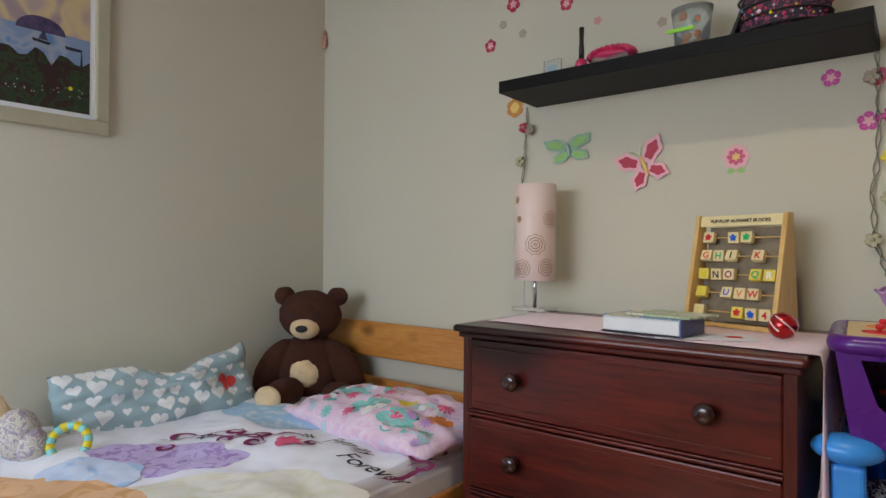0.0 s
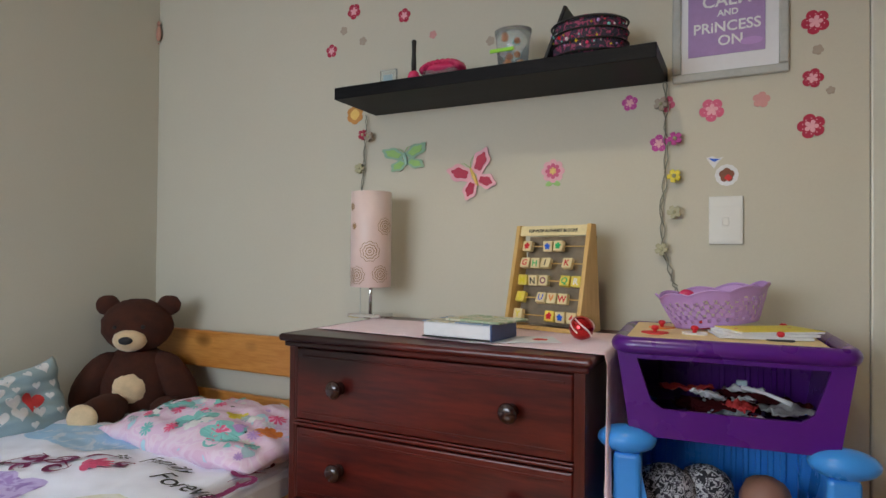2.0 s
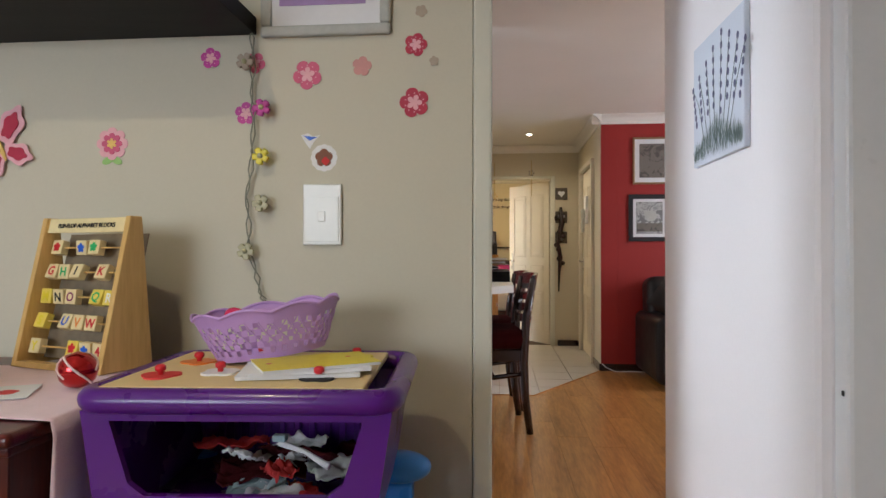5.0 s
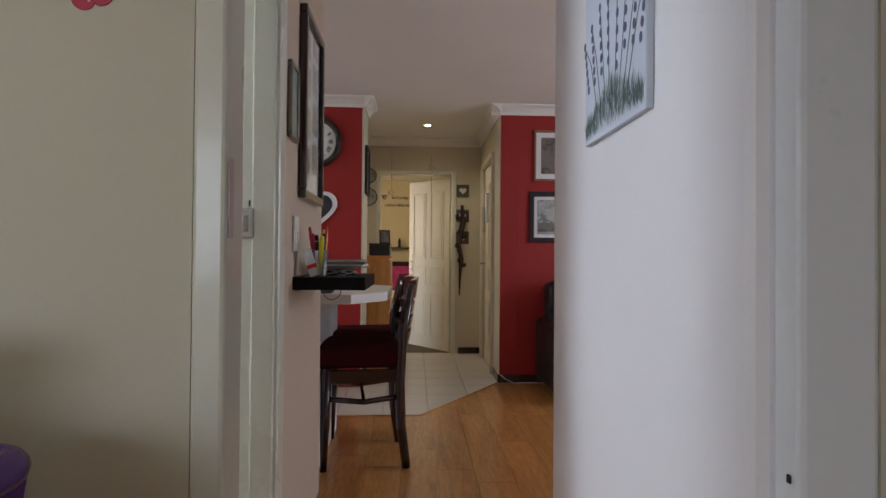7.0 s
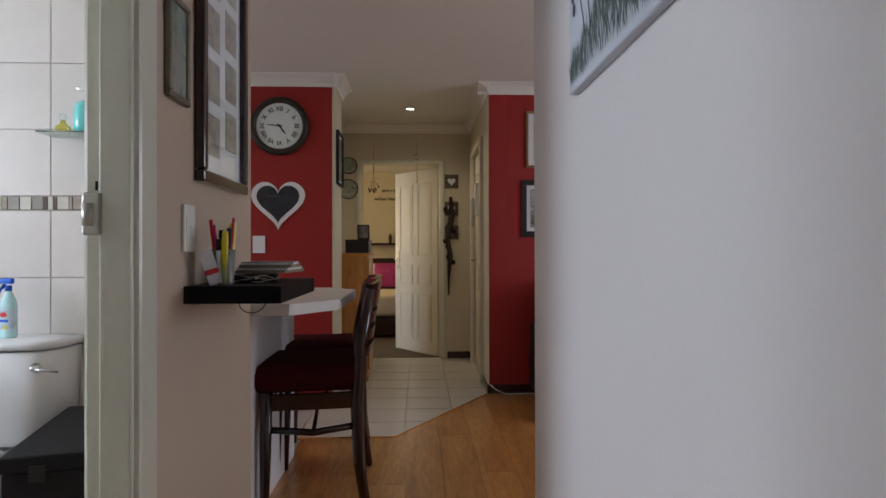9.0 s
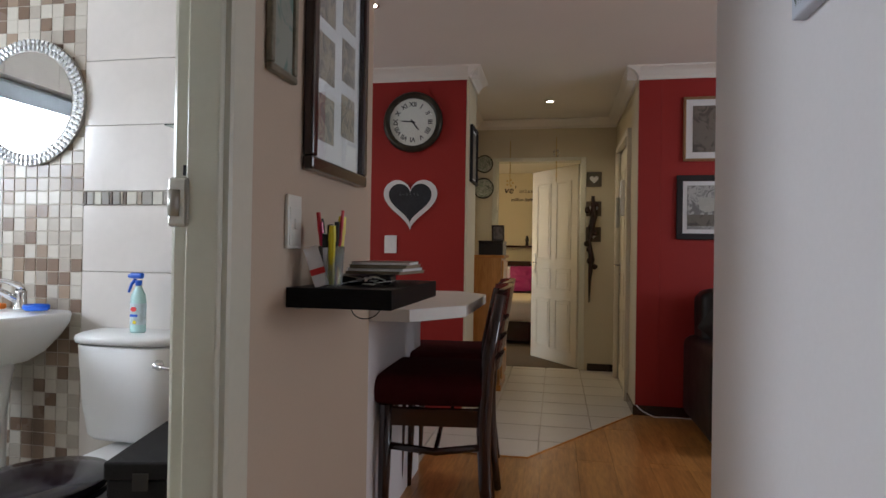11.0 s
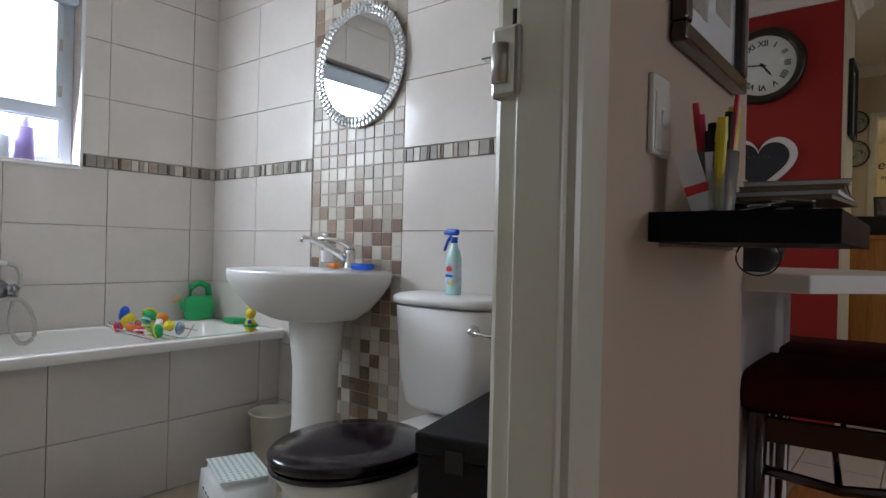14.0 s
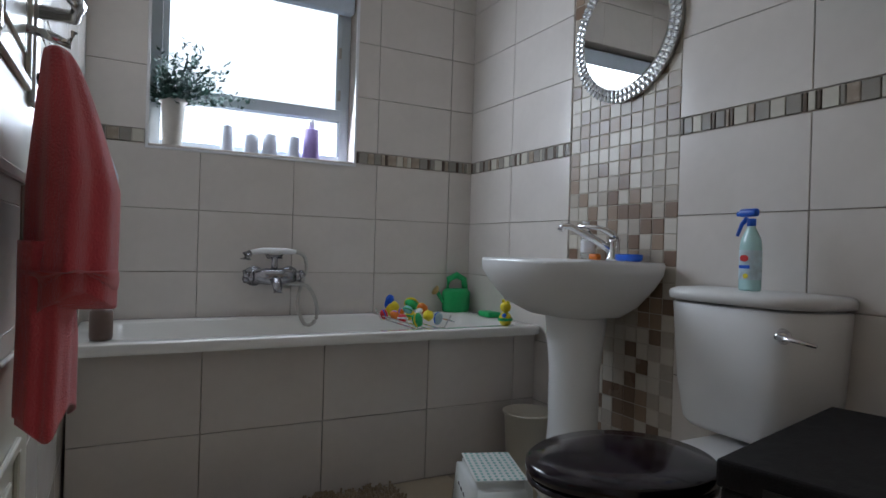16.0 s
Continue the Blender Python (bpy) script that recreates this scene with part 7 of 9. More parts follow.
def far_bedroom():
    t = thing("double_bed", (0.55, 10.9, 0), "double bed with white bedding and dark wooden headboard", "bed")
    part("base", B((-0.75, -0.95, 0.03), (0.75, 0.95, 0.33), 0.01), M["darkwood"], t)
    part("mattress", B((-0.76, -0.96, 0.33), (0.76, 0.95, 0.52), 0.05, 3), M["cloth_w"], t)
    part("bedspread", B((-0.80, -1.0, 0.28), (0.80, 0.30, 0.565), 0.07, 4), mat("cream_bedspread", (0.66, 0.58, 0.44), 0.9, var=0.06, scale=5, bump=0.4), t, smooth=True)
    part("headboard", B((-0.80, 0.96, 0.2), (0.80, 1.02, 1.02), 0.01), M["darkwood"], t)
    for k, (x, mt, lab) in enumerate(((-0.32, "cloth_w", "white pillow on the far bed"), (0.15, "magentac", "magenta cushion on the far bed"), (0.50, "cloth_w", "white pillow on the far bed"))):
        if mt == "magentac" and mt not in M:
            M[mt] = mat("magenta_satin", (0.32, 0.02, 0.16), 0.6, var=0.15)
        m = Matrix.Translation((0.55 + x, 11.62 - 0.05 * (k == 1), 0.76)) @ Matrix.Rotation(radians(68), 4, "X")
        pillow("cushion" if k == 1 else "pillow", m, 0.52, 0.40, 0.15, M[mt], lab, "cushion" if k == 1 else "pillow", seed=20 + k)
    t = thing("wall_ledge", (0.6, 12.22, 1.27), "dark narrow picture ledge on the far bedroom wall", "shelf")
    part("ledge", B((-0.9, -0.07, -0.03), (0.9, 0.075, 0.0), 0.004), M["darkwood"], t)
    t = thing("ornament", (0.66, 12.2, 1.2705), "small dark figurine on the far ledge", "ornament")
    part("figurine", L([(0.03, 0), (0.02, 0.05), (0.03, 0.09), (0.012, 0.16)], 12), M["ink"], t, smooth=True)
    t = thing("wall_lettering", (0.50, 12.299, 2.1), "dark lettering on the cream wall of the far bedroom", "wall lettering")
    for s, x, z, q in (("ve'", -0.14, 0.03, 0.17), ("isn't a big thing", 0.24, 0.04, 0.075), ("million little things", 0.16, -0.10, 0.075)):
        part("lettering", text_bm(s, q, Matrix.Translation((x, -0.001, z)) @ Matrix.Rotation(radians(90), 4, "X"), 0.001, shear=0.2, bold=0.001), M["darkwood"], t)


far_bedroom()


def sofa():
    t = thing("sofa", (2.92, 6.35, 0), "black leather sofa against the red wall", "sofa")
    part("base", B((-0.85, -0.42, 0.06), (0.85, 0.40, 0.40), 0.05, 4), M["leather"], t, smooth=True)
    for s in (-1, 1):
        part("armrest", B((s * 0.82 - 0.11, -0.44, 0.05), (s * 0.82 + 0.11, 0.40, 0.60), 0.07, 4), M["leather"], t, smooth=True)
        part("seat_cushion", B((-0.70 if s < 0 else 0.01, -0.44, 0.36), (-0.01 if s < 0 else 0.70, 0.20, 0.50), 0.05, 4), M["leather"], t, smooth=True)
        part("back_cushion", B((-0.86 if s < 0 else 0.01, 0.05, 0.42), (-0.01 if s < 0 else 0.86, 0.36, 0.94), 0.09, 5, Matrix.Rotation(radians(-6), 4, "X")), M["leather"], t, smooth=True)
    for x in (-0.78, 0.78):
        for y in (-0.36, 0.34):
            part("foot", L([(0.025, 0), (0.032, 0.07)], 12, (x, y, 0)), M["darkwood"], t)
    GREYC = mat("grey_cushion_cotton", (0.10, 0.10, 0.12), 0.9, var=0.3, scale=14, sheen=0.1)
    t = thing("cushion", (0, 0, 0), "black cushion slumped over the sofa's armrest", "cushion")
    m = Matrix.Translation((2.20, 6.02, 0.735)) @ Matrix.Rotation(radians(38), 4, "Y") @ Matrix.Rotation(radians(80), 4, "X")
    f = pillow_fn(m, 0.42, 0.36, 0.15, 6.0)
    part("cover", sheet(lambda u, v: f(u, v, 1), 20, 20), M["leather"], t, smooth=True)
    part("back_cover", sheet(lambda u, v: f(v, u, -1), 20, 20), M["leather"], t, smooth=True)
    t = thing("cushion", (0, 0, 0), "grey patterned cushion on the black sofa", "cushion")
    m = Matrix.Translation((2.46, 6.24, 0.68)) @ Matrix.Rotation(radians(70), 4, "X")
    f = pillow_fn(m, 0.40, 0.40, 0.14, 2.0)
    part("cover", sheet(lambda u, v: f(u, v, 1), 20, 20), GREYC, t, smooth=True)
    part("back_cover", sheet(lambda u, v: f(v, u, -1), 20, 20), GREYC, t, smooth=True)


sofa()
for k, (dx, dy) in enumerate(DOWNLIGHTS):
    t = thing("downlight", (dx, dy, H), "small recessed ceiling downlight, lit", "light", "downlights")
    part("ring", L([(0.032, -0.001), (0.032, -0.006), (0.045, -0.006), (0.047, -0.001)], 28, caps=False), M["chrome"], t, smooth=True)
    if "lampglow" not in M:
        M["lampglow"] = glow("downlight_glow", (1.0, 0.90, 0.72), 40.0)
    part("lamp_face", L([(0.031, -0.003), (0.001, -0.005)], 24), M["lampglow"], t)

# latch and strike plates
t = thing("strike_plate", (0.44, 3.433, 1.215), "steel lock keep on the bathroom door frame", "lock")
part("keep", B((-0.045, -0.022, -0.05), (-0.002, 0.001, 0.045), 0.006), M["steel"], t)
part("bolt_housing", L([(0.012, -0.03), (0.013, 0.02)], 14, (-0.030, -0.02, 0.0)), M["steel"], t, smooth=True)
part("screw", L([(0.003, 0), (0.003, 0.02)], 8, (-0.02, -0.004, 0.05)), M["ink"], t)
t = thing("strike_plate", (0.690, 2.345, 1.19), "worn steel strike plate on the bedroom door frame", "lock")
part("plate", B((0.0, -0.010, -0.055), (0.0025, 0.010, 0.055), 0.001), M["steel"], t)
t = thing("strike_plate", (1.4785, 2.350, 0.80), "small dark latch hole in the painted door frame", "lock")
part("hole", B((-0.003, -0.004, -0.006), (0.0, 0.004, 0.006), 0.001), M["ink"], t)


# ---- bathroom ----
def window():
    fr = mat("window_frame_white", (0.62, 0.68, 0.74), 0.4, var=0.04, scale=10)
    y0, y1, z0, z1 = 2.93, 3.79, 1.283, 2.12
    t = tagged(new("window_1"), "white-framed bathroom window over the bath", "window", kind="structure")
    part("window_sill", B((-2.15, y0 + 0.001, z0 - 0.002), (-2.014, y1 - 0.001, z0 + 0.008), 0.002), M["tile"], t)
    x0, x1 = -2.145, -2.105
    for nm, lo, hi in (("jamb", (x0, y0, z0 + 0.008), (x1, y0 + 0.045, z1)), ("jamb", (x0, y1 - 0.045, z0 + 0.008), (x1, y1, z1)), ("head", (x0, y0 + 0.045, z1 - 0.075), (x1, y1 - 0.045, z1)), ("bottom_rail", (x0, y0 + 0.045, z0 + 0.008), (x1, y1 - 0.045, z0 + 0.04)), ("transom", (x0, y0 + 0.045, z0 + 0.205), (x1 + 0.012, y1 - 0.045, z0 + 0.26))):
        part(nm, B(lo, hi, 0.004), fr, t)
    for lo, hi in (((x1, y0 + 0.045, z0 + 0.26), (x1 + 0.014, y0 + 0.07, z1 - 0.045)), ((x1, y1 - 0.07, z0 + 0.26), (x1 + 0.014, y1 - 0.045, z1 - 0.045)), ((x1, y0 + 0.07, z1 - 0.07), (x1 + 0.014, y1 - 0.07, z1 - 0.045))):
        part("sash", B(lo, hi, 0.003), fr, t)
    part("blind_cassette", B((x1 + 0.016, y0 + 0.004, 1.985), (x1 + 0.070, y1 - 0.004, 2.085), 0.012, 3), mat("blue_grey_blind", (0.58, 0.66, 0.76), 0.6, var=0.06, scale=10), t, "blue-grey rolled blind", smooth=True)
    for z in (z0 + 0.3, z0 + 0.5, z0 + 0.7):
        part("hinge", B((x1 + 0.014, y1 - 0.062, z), (x1 + 0.022, y1 - 0.05, z + 0.05), 0.002), M["steel"], t)
    for nm, a, b in (("pane", z0 + 0.26, z1 - 0.045), ("pane", z0 + 0.04, z0 + 0.205)):
        g = part(nm, B((x0 + 0.012, y0 + 0.045, a), (x0 + 0.018, y1 - 0.045, b)), M["glass"], t)
        g.visible_shadow = False
    part("reveal_trim", B((-2.03, y0 - 0.012, z0 - 0.012), (-2.012, y1 + 0.012, z0 - 0.002), 0.002), M["paper"], t)
    for y in (y0 - 0.012, y1):
        part("reveal_trim", B((-2.03, y, z0 - 0.002), (-2.012, y + 0.012, z1), 0.002), M["paper"], t)


window()
# bright overcast sky outside the bathroom window
sky = glow("overcast_sky", (0.90, 0.95, 1.0), 9.0)
ob = wall("backdrop_sky", (-60.1, -45, -10), (-60.0, 50, 60), sky)


def bath():
    t = thing("bathtub", (0, 0, 0), "white enamelled bathtub set in a tiled surround under the window", "bathtub")
    x0, x1, y0, y1, zr = -2.012, -1.372, 2.715, 4.424, 0.588
    n = 44
    bm = bmesh.new()
    cx, cy = (x0 + x1) / 2, (y0 + y1) / 2
    def ring(hx, hy, z, p, sy=0.0):
        out = []
        for i in range(n):
            a = 2 * math.pi * i / n
            c, s = math.cos(a), math.sin(a)
            out.append(bm.verts.new((cx + hx * abs(c) ** (2 / p) * (1 if c > 0 else -1), cy + sy + hy * abs(s) ** (2 / p) * (1 if s > 0 else -1), z)))
        return out
    hx, hy = (x1 - x0) / 2, (y1 - y0) / 2
    rs = [ring(hx, hy, zr - 0.035, 30), ring(hx, hy, zr - 0.004, 30), ring(hx - 0.005, hy - 0.005, zr, 26), ring(hx - 0.055, hy - 0.07, zr + 0.001, 7), ring(hx - 0.065, hy - 0.085, zr - 0.010, 6), ring(hx - 0.085, hy - 0.13, zr - 0.15, 5), ring(hx - 0.12, hy - 0.20, zr - 0.33, 4), ring(hx - 0.20, hy - 0.32, zr - 0.37, 3)]
    for a, b in zip(rs, rs[1:]):
        for i in range(n):
            bm.faces.new((a[i], a[(i + 1) % n], b[(i + 1) % n], b[i]))
    bm.faces.new(rs[-1])
    bmesh.ops.recalc_face_normals(bm, faces=bm.faces)
    part("tub", bm, M["enamel"], t, smooth=True)
    part("waste", L([(0.022, 0), (0.022, 0.003)], 16, (cx, cy + 0.2, zr - 0.368)), M["chrome"], t)
    wall("wall_bath_panel", (-1.46, 2.715, 0), (-1.442, 4.43, 0.55), M["grout"])
    # mixer
    # mixer chrome, its base colour darkened to stand in for dim reflections
    DIMCHROME = mat("dim_chrome", (0.34, 0.34, 0.36), 0.2, 1.0, var=0.15, scale=30, bump=0.0)
    t = thing("bath_mixer", (-2.012, 3.428, 0.76), "old-style chrome bath mixer with hand shower and hose", "tap")
    mx = Matrix.Rotation(radians(90), 4, "Y")
    part("body", T([(0.055, -0.085, 0), (0.055, -0.03, 0), (0.055, 0.03, 0), (0.055, 0.085, 0)], [0.029, 0.036, 0.036, 0.029], 16), DIMCHROME, t, smooth=True)
    for s in (-1, 1):
        part("wall_flange", L([(0.044, 0.002), (0.042, 0.010), (0.024, 0.018), (0.019, 0.05)], 20, m=Matrix.Translation((0, s * 0.075, 0)) @ mx), DIMCHROME, t, smooth=True)
        h = part("tap_head", L([(0.022, 0.0), (0.024, 0.02), (0.016, 0.03)], 16, m=Matrix.Translation((0.055, s * 0.085, 0)) @ Matrix.Rotation(radians(-90 * s), 4, "X")), DIMCHROME, t, smooth=True)
        for k in range(4):
            a = k * math.pi / 2 + 0.4
            part("spoke", T([(0.055, s * 0.118, 0), (0.055 + 0.026 * math.cos(a), s * 0.118, 0.026 * math.sin(a))], [0.010, 0.012], 10), DIMCHROME, h, smooth=True)
    part("spout", T([(0.06, 0, -0.01), (0.10, 0, -0.02), (0.13, 0, -0.045), (0.132, 0, -0.065)], [0.022, 0.021, 0.019, 0.020], 14), DIMCHROME, t, smooth=True)
    part("riser", T([(0.055, 0, 0.02), (0.055, 0, 0.085)], 0.014, 12), DIMCHROME, t, smooth=True)
    part("cradle", T([(0.055, -0.035, 0.105), (0.055, -0.03, 0.085), (0.055, 0.03, 0.085), (0.055, 0.035, 0.105)], 0.009, 10), DIMCHROME, t, smooth=True)
    hs = part("hand_shower", T([(0.06, -0.10, 0.102), (0.06, -0.05, 0.110), (0.06, 0.05, 0.110), (0.06, 0.09, 0.108)], [0.010, 0.014, 0.014, 0.009], 12), M["white"], t, "white ceramic shower handle", smooth=True)
    part("shower_rose", T([(0.06, -0.10, 0.102), (0.062, -0.12, 0.09), (0.064, -0.122, 0.072)], [0.012, 0.018, 0.024], 14), DIMCHROME, hs, smooth=True)
    hose = [(0.06, 0.09, 0.108), (0.065, 0.125, 0.09), (0.07, 0.135, 0.03), (0.07, 0.11, -0.05), (0.075, 0.10, -0.13), (0.09, 0.13, -0.205), (0.09, 0.175, -0.19), (0.085, 0.18, -0.12), (0.075, 0.14, -0.04), (0.065, 0.06, -0.03), (0.058, 0.03, -0.02)]
    fine = []
    for i in range(len(hose) - 1):
        a, b = Vector(hose[i]), Vector(hose[i + 1])
        p, q = Vector(hose[max(0, i - 1)]), Vector(hose[min(len(hose) - 1, i + 2)])
        for j in range(5):
            u = j / 5
            fine.append(0.5 * ((2 * a) + (b - p) * u + (2 * p - 5 * a + 4 * b - q) * u * u + (3 * a - p - 3 * b + q) * u ** 3))
    part("hose", T(fine, [0.0088 if i % 2 else 0.0074 for i in range(len(fine))], 8), M["steel"], t, smooth=False)


bath()


def basin():
    t = thing("pedestal_basin", (-0.978, 4.43, 0), "white ceramic pedestal basin against the mosaic strip", "basin")
    t.scale = (1.03, 1.0, 1.0)
    n = 40
    bm = bmesh.new()
    def ring(r, z, back=0.0, w=1.0, ex=2.4):
        out = []
        for i in range(n):
            a = 2 * math.pi * i / n
            c, s = math.cos(a), math.sin(a)
            e2 = ex if s < 0 else ex + 6.0 * max(0.0, r - 0.3)
            x = 0.285 * r * w * abs(c) ** (2 / e2) * (1 if c > 0 else -1)
            y = -0.245 + 0.24 * r * abs(s) ** (2 / e2) * (1 if s > 0 else -1)
            out.append(bm.verts.new((x, min(y, -0.004) + back, z)))
        return out
    rs = [ring(0.36, 0.682, 0.06), ring(0.54, 0.690, 0.05), ring(0.74, 0.728, 0.02), ring(0.90, 0.790, 0.008), ring(0.985, 0.835), ring(1.0, 0.866), ring(0.99, 0.876), ring(0.955, 0.876), ring(0.80, 0.868, -0.035, 1.0), ring(0.74, 0.850, -0.040), ring(0.62, 0.79, -0.035), ring(0.40, 0.745, -0.02), ring(0.08, 0.735)]
    for a, b in zip(rs, rs[1:]):
        for i in range(n):
            bm.faces.new((a[i], a[(i + 1) % n], b[(i + 1) % n], b[i]))
    bm.faces.new(rs[0][::-1])
    bm.faces.new(rs[-1])
    bmesh.ops.recalc_face_normals(bm, faces=bm.faces)
    part("bowl", bm, M["white"], t, smooth=True)
    part("pedestal", L([(0.118, 0.0), (0.114, 0.02), (0.096, 0.10), (0.084, 0.30), (0.086, 0.50), (0.098, 0.62), (0.104, 0.675), (0.095, 0.690)], 32, (0, -0.17, 0), 1.08, 0.95), M["white"], t, smooth=True)
    part("waste", L([(0.02, 0.737), (0.02, 0.742)], 16, (0, -0.25, 0)), M["chrome"], t)
    tap = thing("basin_mixer", (-0.905, 4.36, 0.878), "chrome basin mixer tap with a long swivel spout on the basin", "tap")
    part("body", L([(0.028, 0), (0.027, 0.008), (0.021, 0.02), (0.019, 0.06), (0.022, 0.075)], 20), M["chrome"], tap, smooth=True)
    part("spout", T([(0, 0, 0.03), (-0.05, -0.05, 0.075), (-0.10, -0.11, 0.115), (-0.115, -0.135, 0.118), (-0.118, -0.142, 0.10)], [0.015, 0.013, 0.012, 0.013, 0.012], 12), M["chrome"], tap, smooth=True)
    part("lever", T([(0, 0, 0.07), (0.0, -0.01, 0.095), (-0.03, -0.04, 0.112), (-0.085, -0.09, 0.118)], [0.018, 0.014, 0.009, 0.006], 12), M["chrome"], tap, smooth=True)
    t = thing("soap_bottle", (-1.05, 4.37, 0.878), "clear pump bottle of hand soap on the basin", "bottle")
    part("bottle", L([(0.022, 0), (0.026, 0.01), (0.026, 0.08), (0.012, 0.10), (0.010, 0.105)], 20), M["clearp"], t, smooth=True)
    part("pump", T([(0, 0, 0.104), (0, 0, 0.135), (-0.02, -0.01, 0.137)], 0.005, 8), M["paper"], t, smooth=True)
    part("label", L([(0.0265, 0.025), (0.0265, 0.07)], 20, caps=False), M["paper"], t)
    t = thing("soap_bar", (-1.00, 4.36, 0.878), "small amber soap bar on the basin", "soap")
    part("bar", B((-0.02, -0.015, 0), (0.02, 0.015, 0.022), 0.008, 3), M["orange"], t, smooth=True)
    t = thing("soap_dish", (-0.82, 4.345, 0.878), "blue plastic soap dish on the basin's edge", "soap dish", rz=12)
    part("dish", L([(0.040, 0.0), (0.048, 0.006), (0.050, 0.020), (0.046, 0.024), (0.040, 0.012)], 28, sy=0.65), M["bluep"], t, smooth=True)


basin()


def mirror():
    t = thing("oval_mirror", (-0.942, 4.424, 1.697), "oval wall mirror with a beaded silver rim above the basin", "mirror")
    fm = Matrix.Rotation(radians(90), 4, "X")
    rx, rz = 0.255, 0.252
    def el(r1, n=56, y=-0.016):
        return [(r1 * rx * math.cos(2 * math.pi * i / n), r1 * rz * math.sin(2 * math.pi * i / n)) for i in range(n)]
    part("backing", P(el(1.0), -0.012, 0.0), M["steel"], t)
    part("glass", P(el(0.80), -0.0165, -0.0125), M["mirror"], t, "silvered glass")
    crystal = mat("faceted_crystal", (0.80, 0.83, 0.86), 0.08, 0.55, var=0.05, bump=0.0, coat=0.6)
    base = bmesh.new()
    bmesh.ops.create_icosphere(base, subdivisions=1, radius=1.0)
    for v in base.verts:
        v.co.y *= 0.45
    me = bpy.data.meshes.new("bead")
    base.to_mesh(me)
    base.free()
    me.materials.append(crystal)
    for rr, n, s in ((0.955, 72, 0.0125), (0.865, 66, 0.0115)):
        for i in range(n):
            a = 2 * math.pi * (i + (0.5 if rr < 0.9 else 0)) / n
            b = new("bead", me)
            b.parent = t
            b.location = (rr * rx * math.cos(a), -0.016, rr * rz * math.sin(a))
            b.rotation_euler = (0, -a, 0)
            b.scale = (s * 1.15, s, s * 0.85)


mirror()


def toilet():
    t = thing("toilet", (-0.30, 4.43, 0), "white close-coupled toilet with a dark varnished seat and lid", "toilet")
    def bowed(rows):
        bm = bmesh.new()
        rs = []
        for hw, dp, z in rows:
            row = []
            for i in range(33):
                a = math.pi * (1 + i / 32)
                c, q = math.cos(a), math.sin(a)
                row.append(bm.verts.new((-0.072 + hw * abs(c) ** 0.42 * (1 if c > 0 else -1), -0.008 - dp * abs(q) ** 0.75, z)))
            rs.append(row)
        for a, b in zip(rs, rs[1:]):
            for i in range(33):
                bm.faces.new((a[i], a[(i + 1) % 33], b[(i + 1) % 33], b[i]))
        bm.faces.new(rs[0][::-1])
        bm.faces.new(rs[-1])
        bmesh.ops.recalc_face_normals(bm, faces=bm.faces)
        return bm
    part("cistern", bowed(((0.150, 0.140, 0.432), (0.172, 0.165, 0.436), (0.187, 0.176, 0.452), (0.204, 0.190, 0.56), (0.218, 0.204, 0.772), (0.213, 0.200, 0.776))), M["white"], t, smooth=True)
    part("cistern_lid", bowed(((0.214, 0.202, 0.781), (0.225, 0.213, 0.784), (0.228, 0.216, 0.800), (0.224, 0.212, 0.808), (0.210, 0.198, 0.814), (0.09, 0.10, 0.8155))), M["white"], t, smooth=True)
    h = part("flush_handle", L([(0.017, 0), (0.019, 0.006), (0.013, 0.016), (0.008, 0.03)], 18, m=Matrix.Translation((0.090, -0.192, 0.720)) @ Matrix.Rotation(radians(90), 4, "X")), M["chrome"], t, smooth=True)
    part("lever", T([(0.090, -0.219, 0.720), (0.125, -0.223, 0.717), (0.180, -0.221, 0.711)], [0.007, 0.006, 0.004], 8), M["chrome"], h, smooth=True)
    n = 40
    def egg(i, s, back=-0.350, front=-0.790):
        a = 2 * math.pi * i / n
        cy = (back + front) / 2 + 0.03
        ry = cy - front if math.sin(a) < 0 else back - cy
        return (s * 0.184 * math.cos(a) - 0.045, cy + s * ry * math.sin(a))
    bm = bmesh.new()
    rs = []
    for s, z, sh in ((0.48, 0.0, 0.02), (0.50, 0.10, 0.02), (0.60, 0.22, 0.03), (0.86, 0.34, 0.01), (0.95, 0.385, 0.0), (0.95, 0.395, 0.0)):
        rs.append([bm.verts.new((egg(i, s)[0], egg(i, s)[1] + sh, z)) for i in range(n)])
    for a, b in zip(rs, rs[1:]):
        for i in range(n):
            bm.faces.new((a[i], a[(i + 1) % n], b[(i + 1) % n], b[i]))
    bm.faces.new(rs[0][::-1])
    bm.faces.new(rs[-1])
    part("bowl", bm, M["white"], t, smooth=True)
    part("neck", B((-0.155, -0.44, 0.28), (0.070, -0.01, 0.418), 0.03, 4), M["white"], t, smooth=True)
    def plate(z0, z1, s, dome):
        bm = bmesh.new()
        rs = []
        for k, (q, z) in enumerate(((s * 0.97, z0), (s, z0 + 0.005), (s, z1 - 0.006), (s * 0.97, z1), (s * 0.6, z1 + dome * 0.8), (s * 0.2, z1 + dome))):
            rs.append([bm.verts.new((egg(i, q)[0], egg(i, q)[1], z)) for i in range(n)])
        for a, b in zip(rs, rs[1:]):
            for i in range(n):
                bm.faces.new((a[i], a[(i + 1) % n], b[(i + 1) % n], b[i]))
        bm.faces.new(rs[0][::-1])
        bm.faces.new(rs[-1])
        return bm
    part("seat", plate(0.398, 0.416, 1.02, 0.0), M["seat"], t, smooth=True)
    part("seat_lid", plate(0.4175, 0.446, 1.03, 0.008), M["seat"], t, "dark varnished lid", smooth=True)
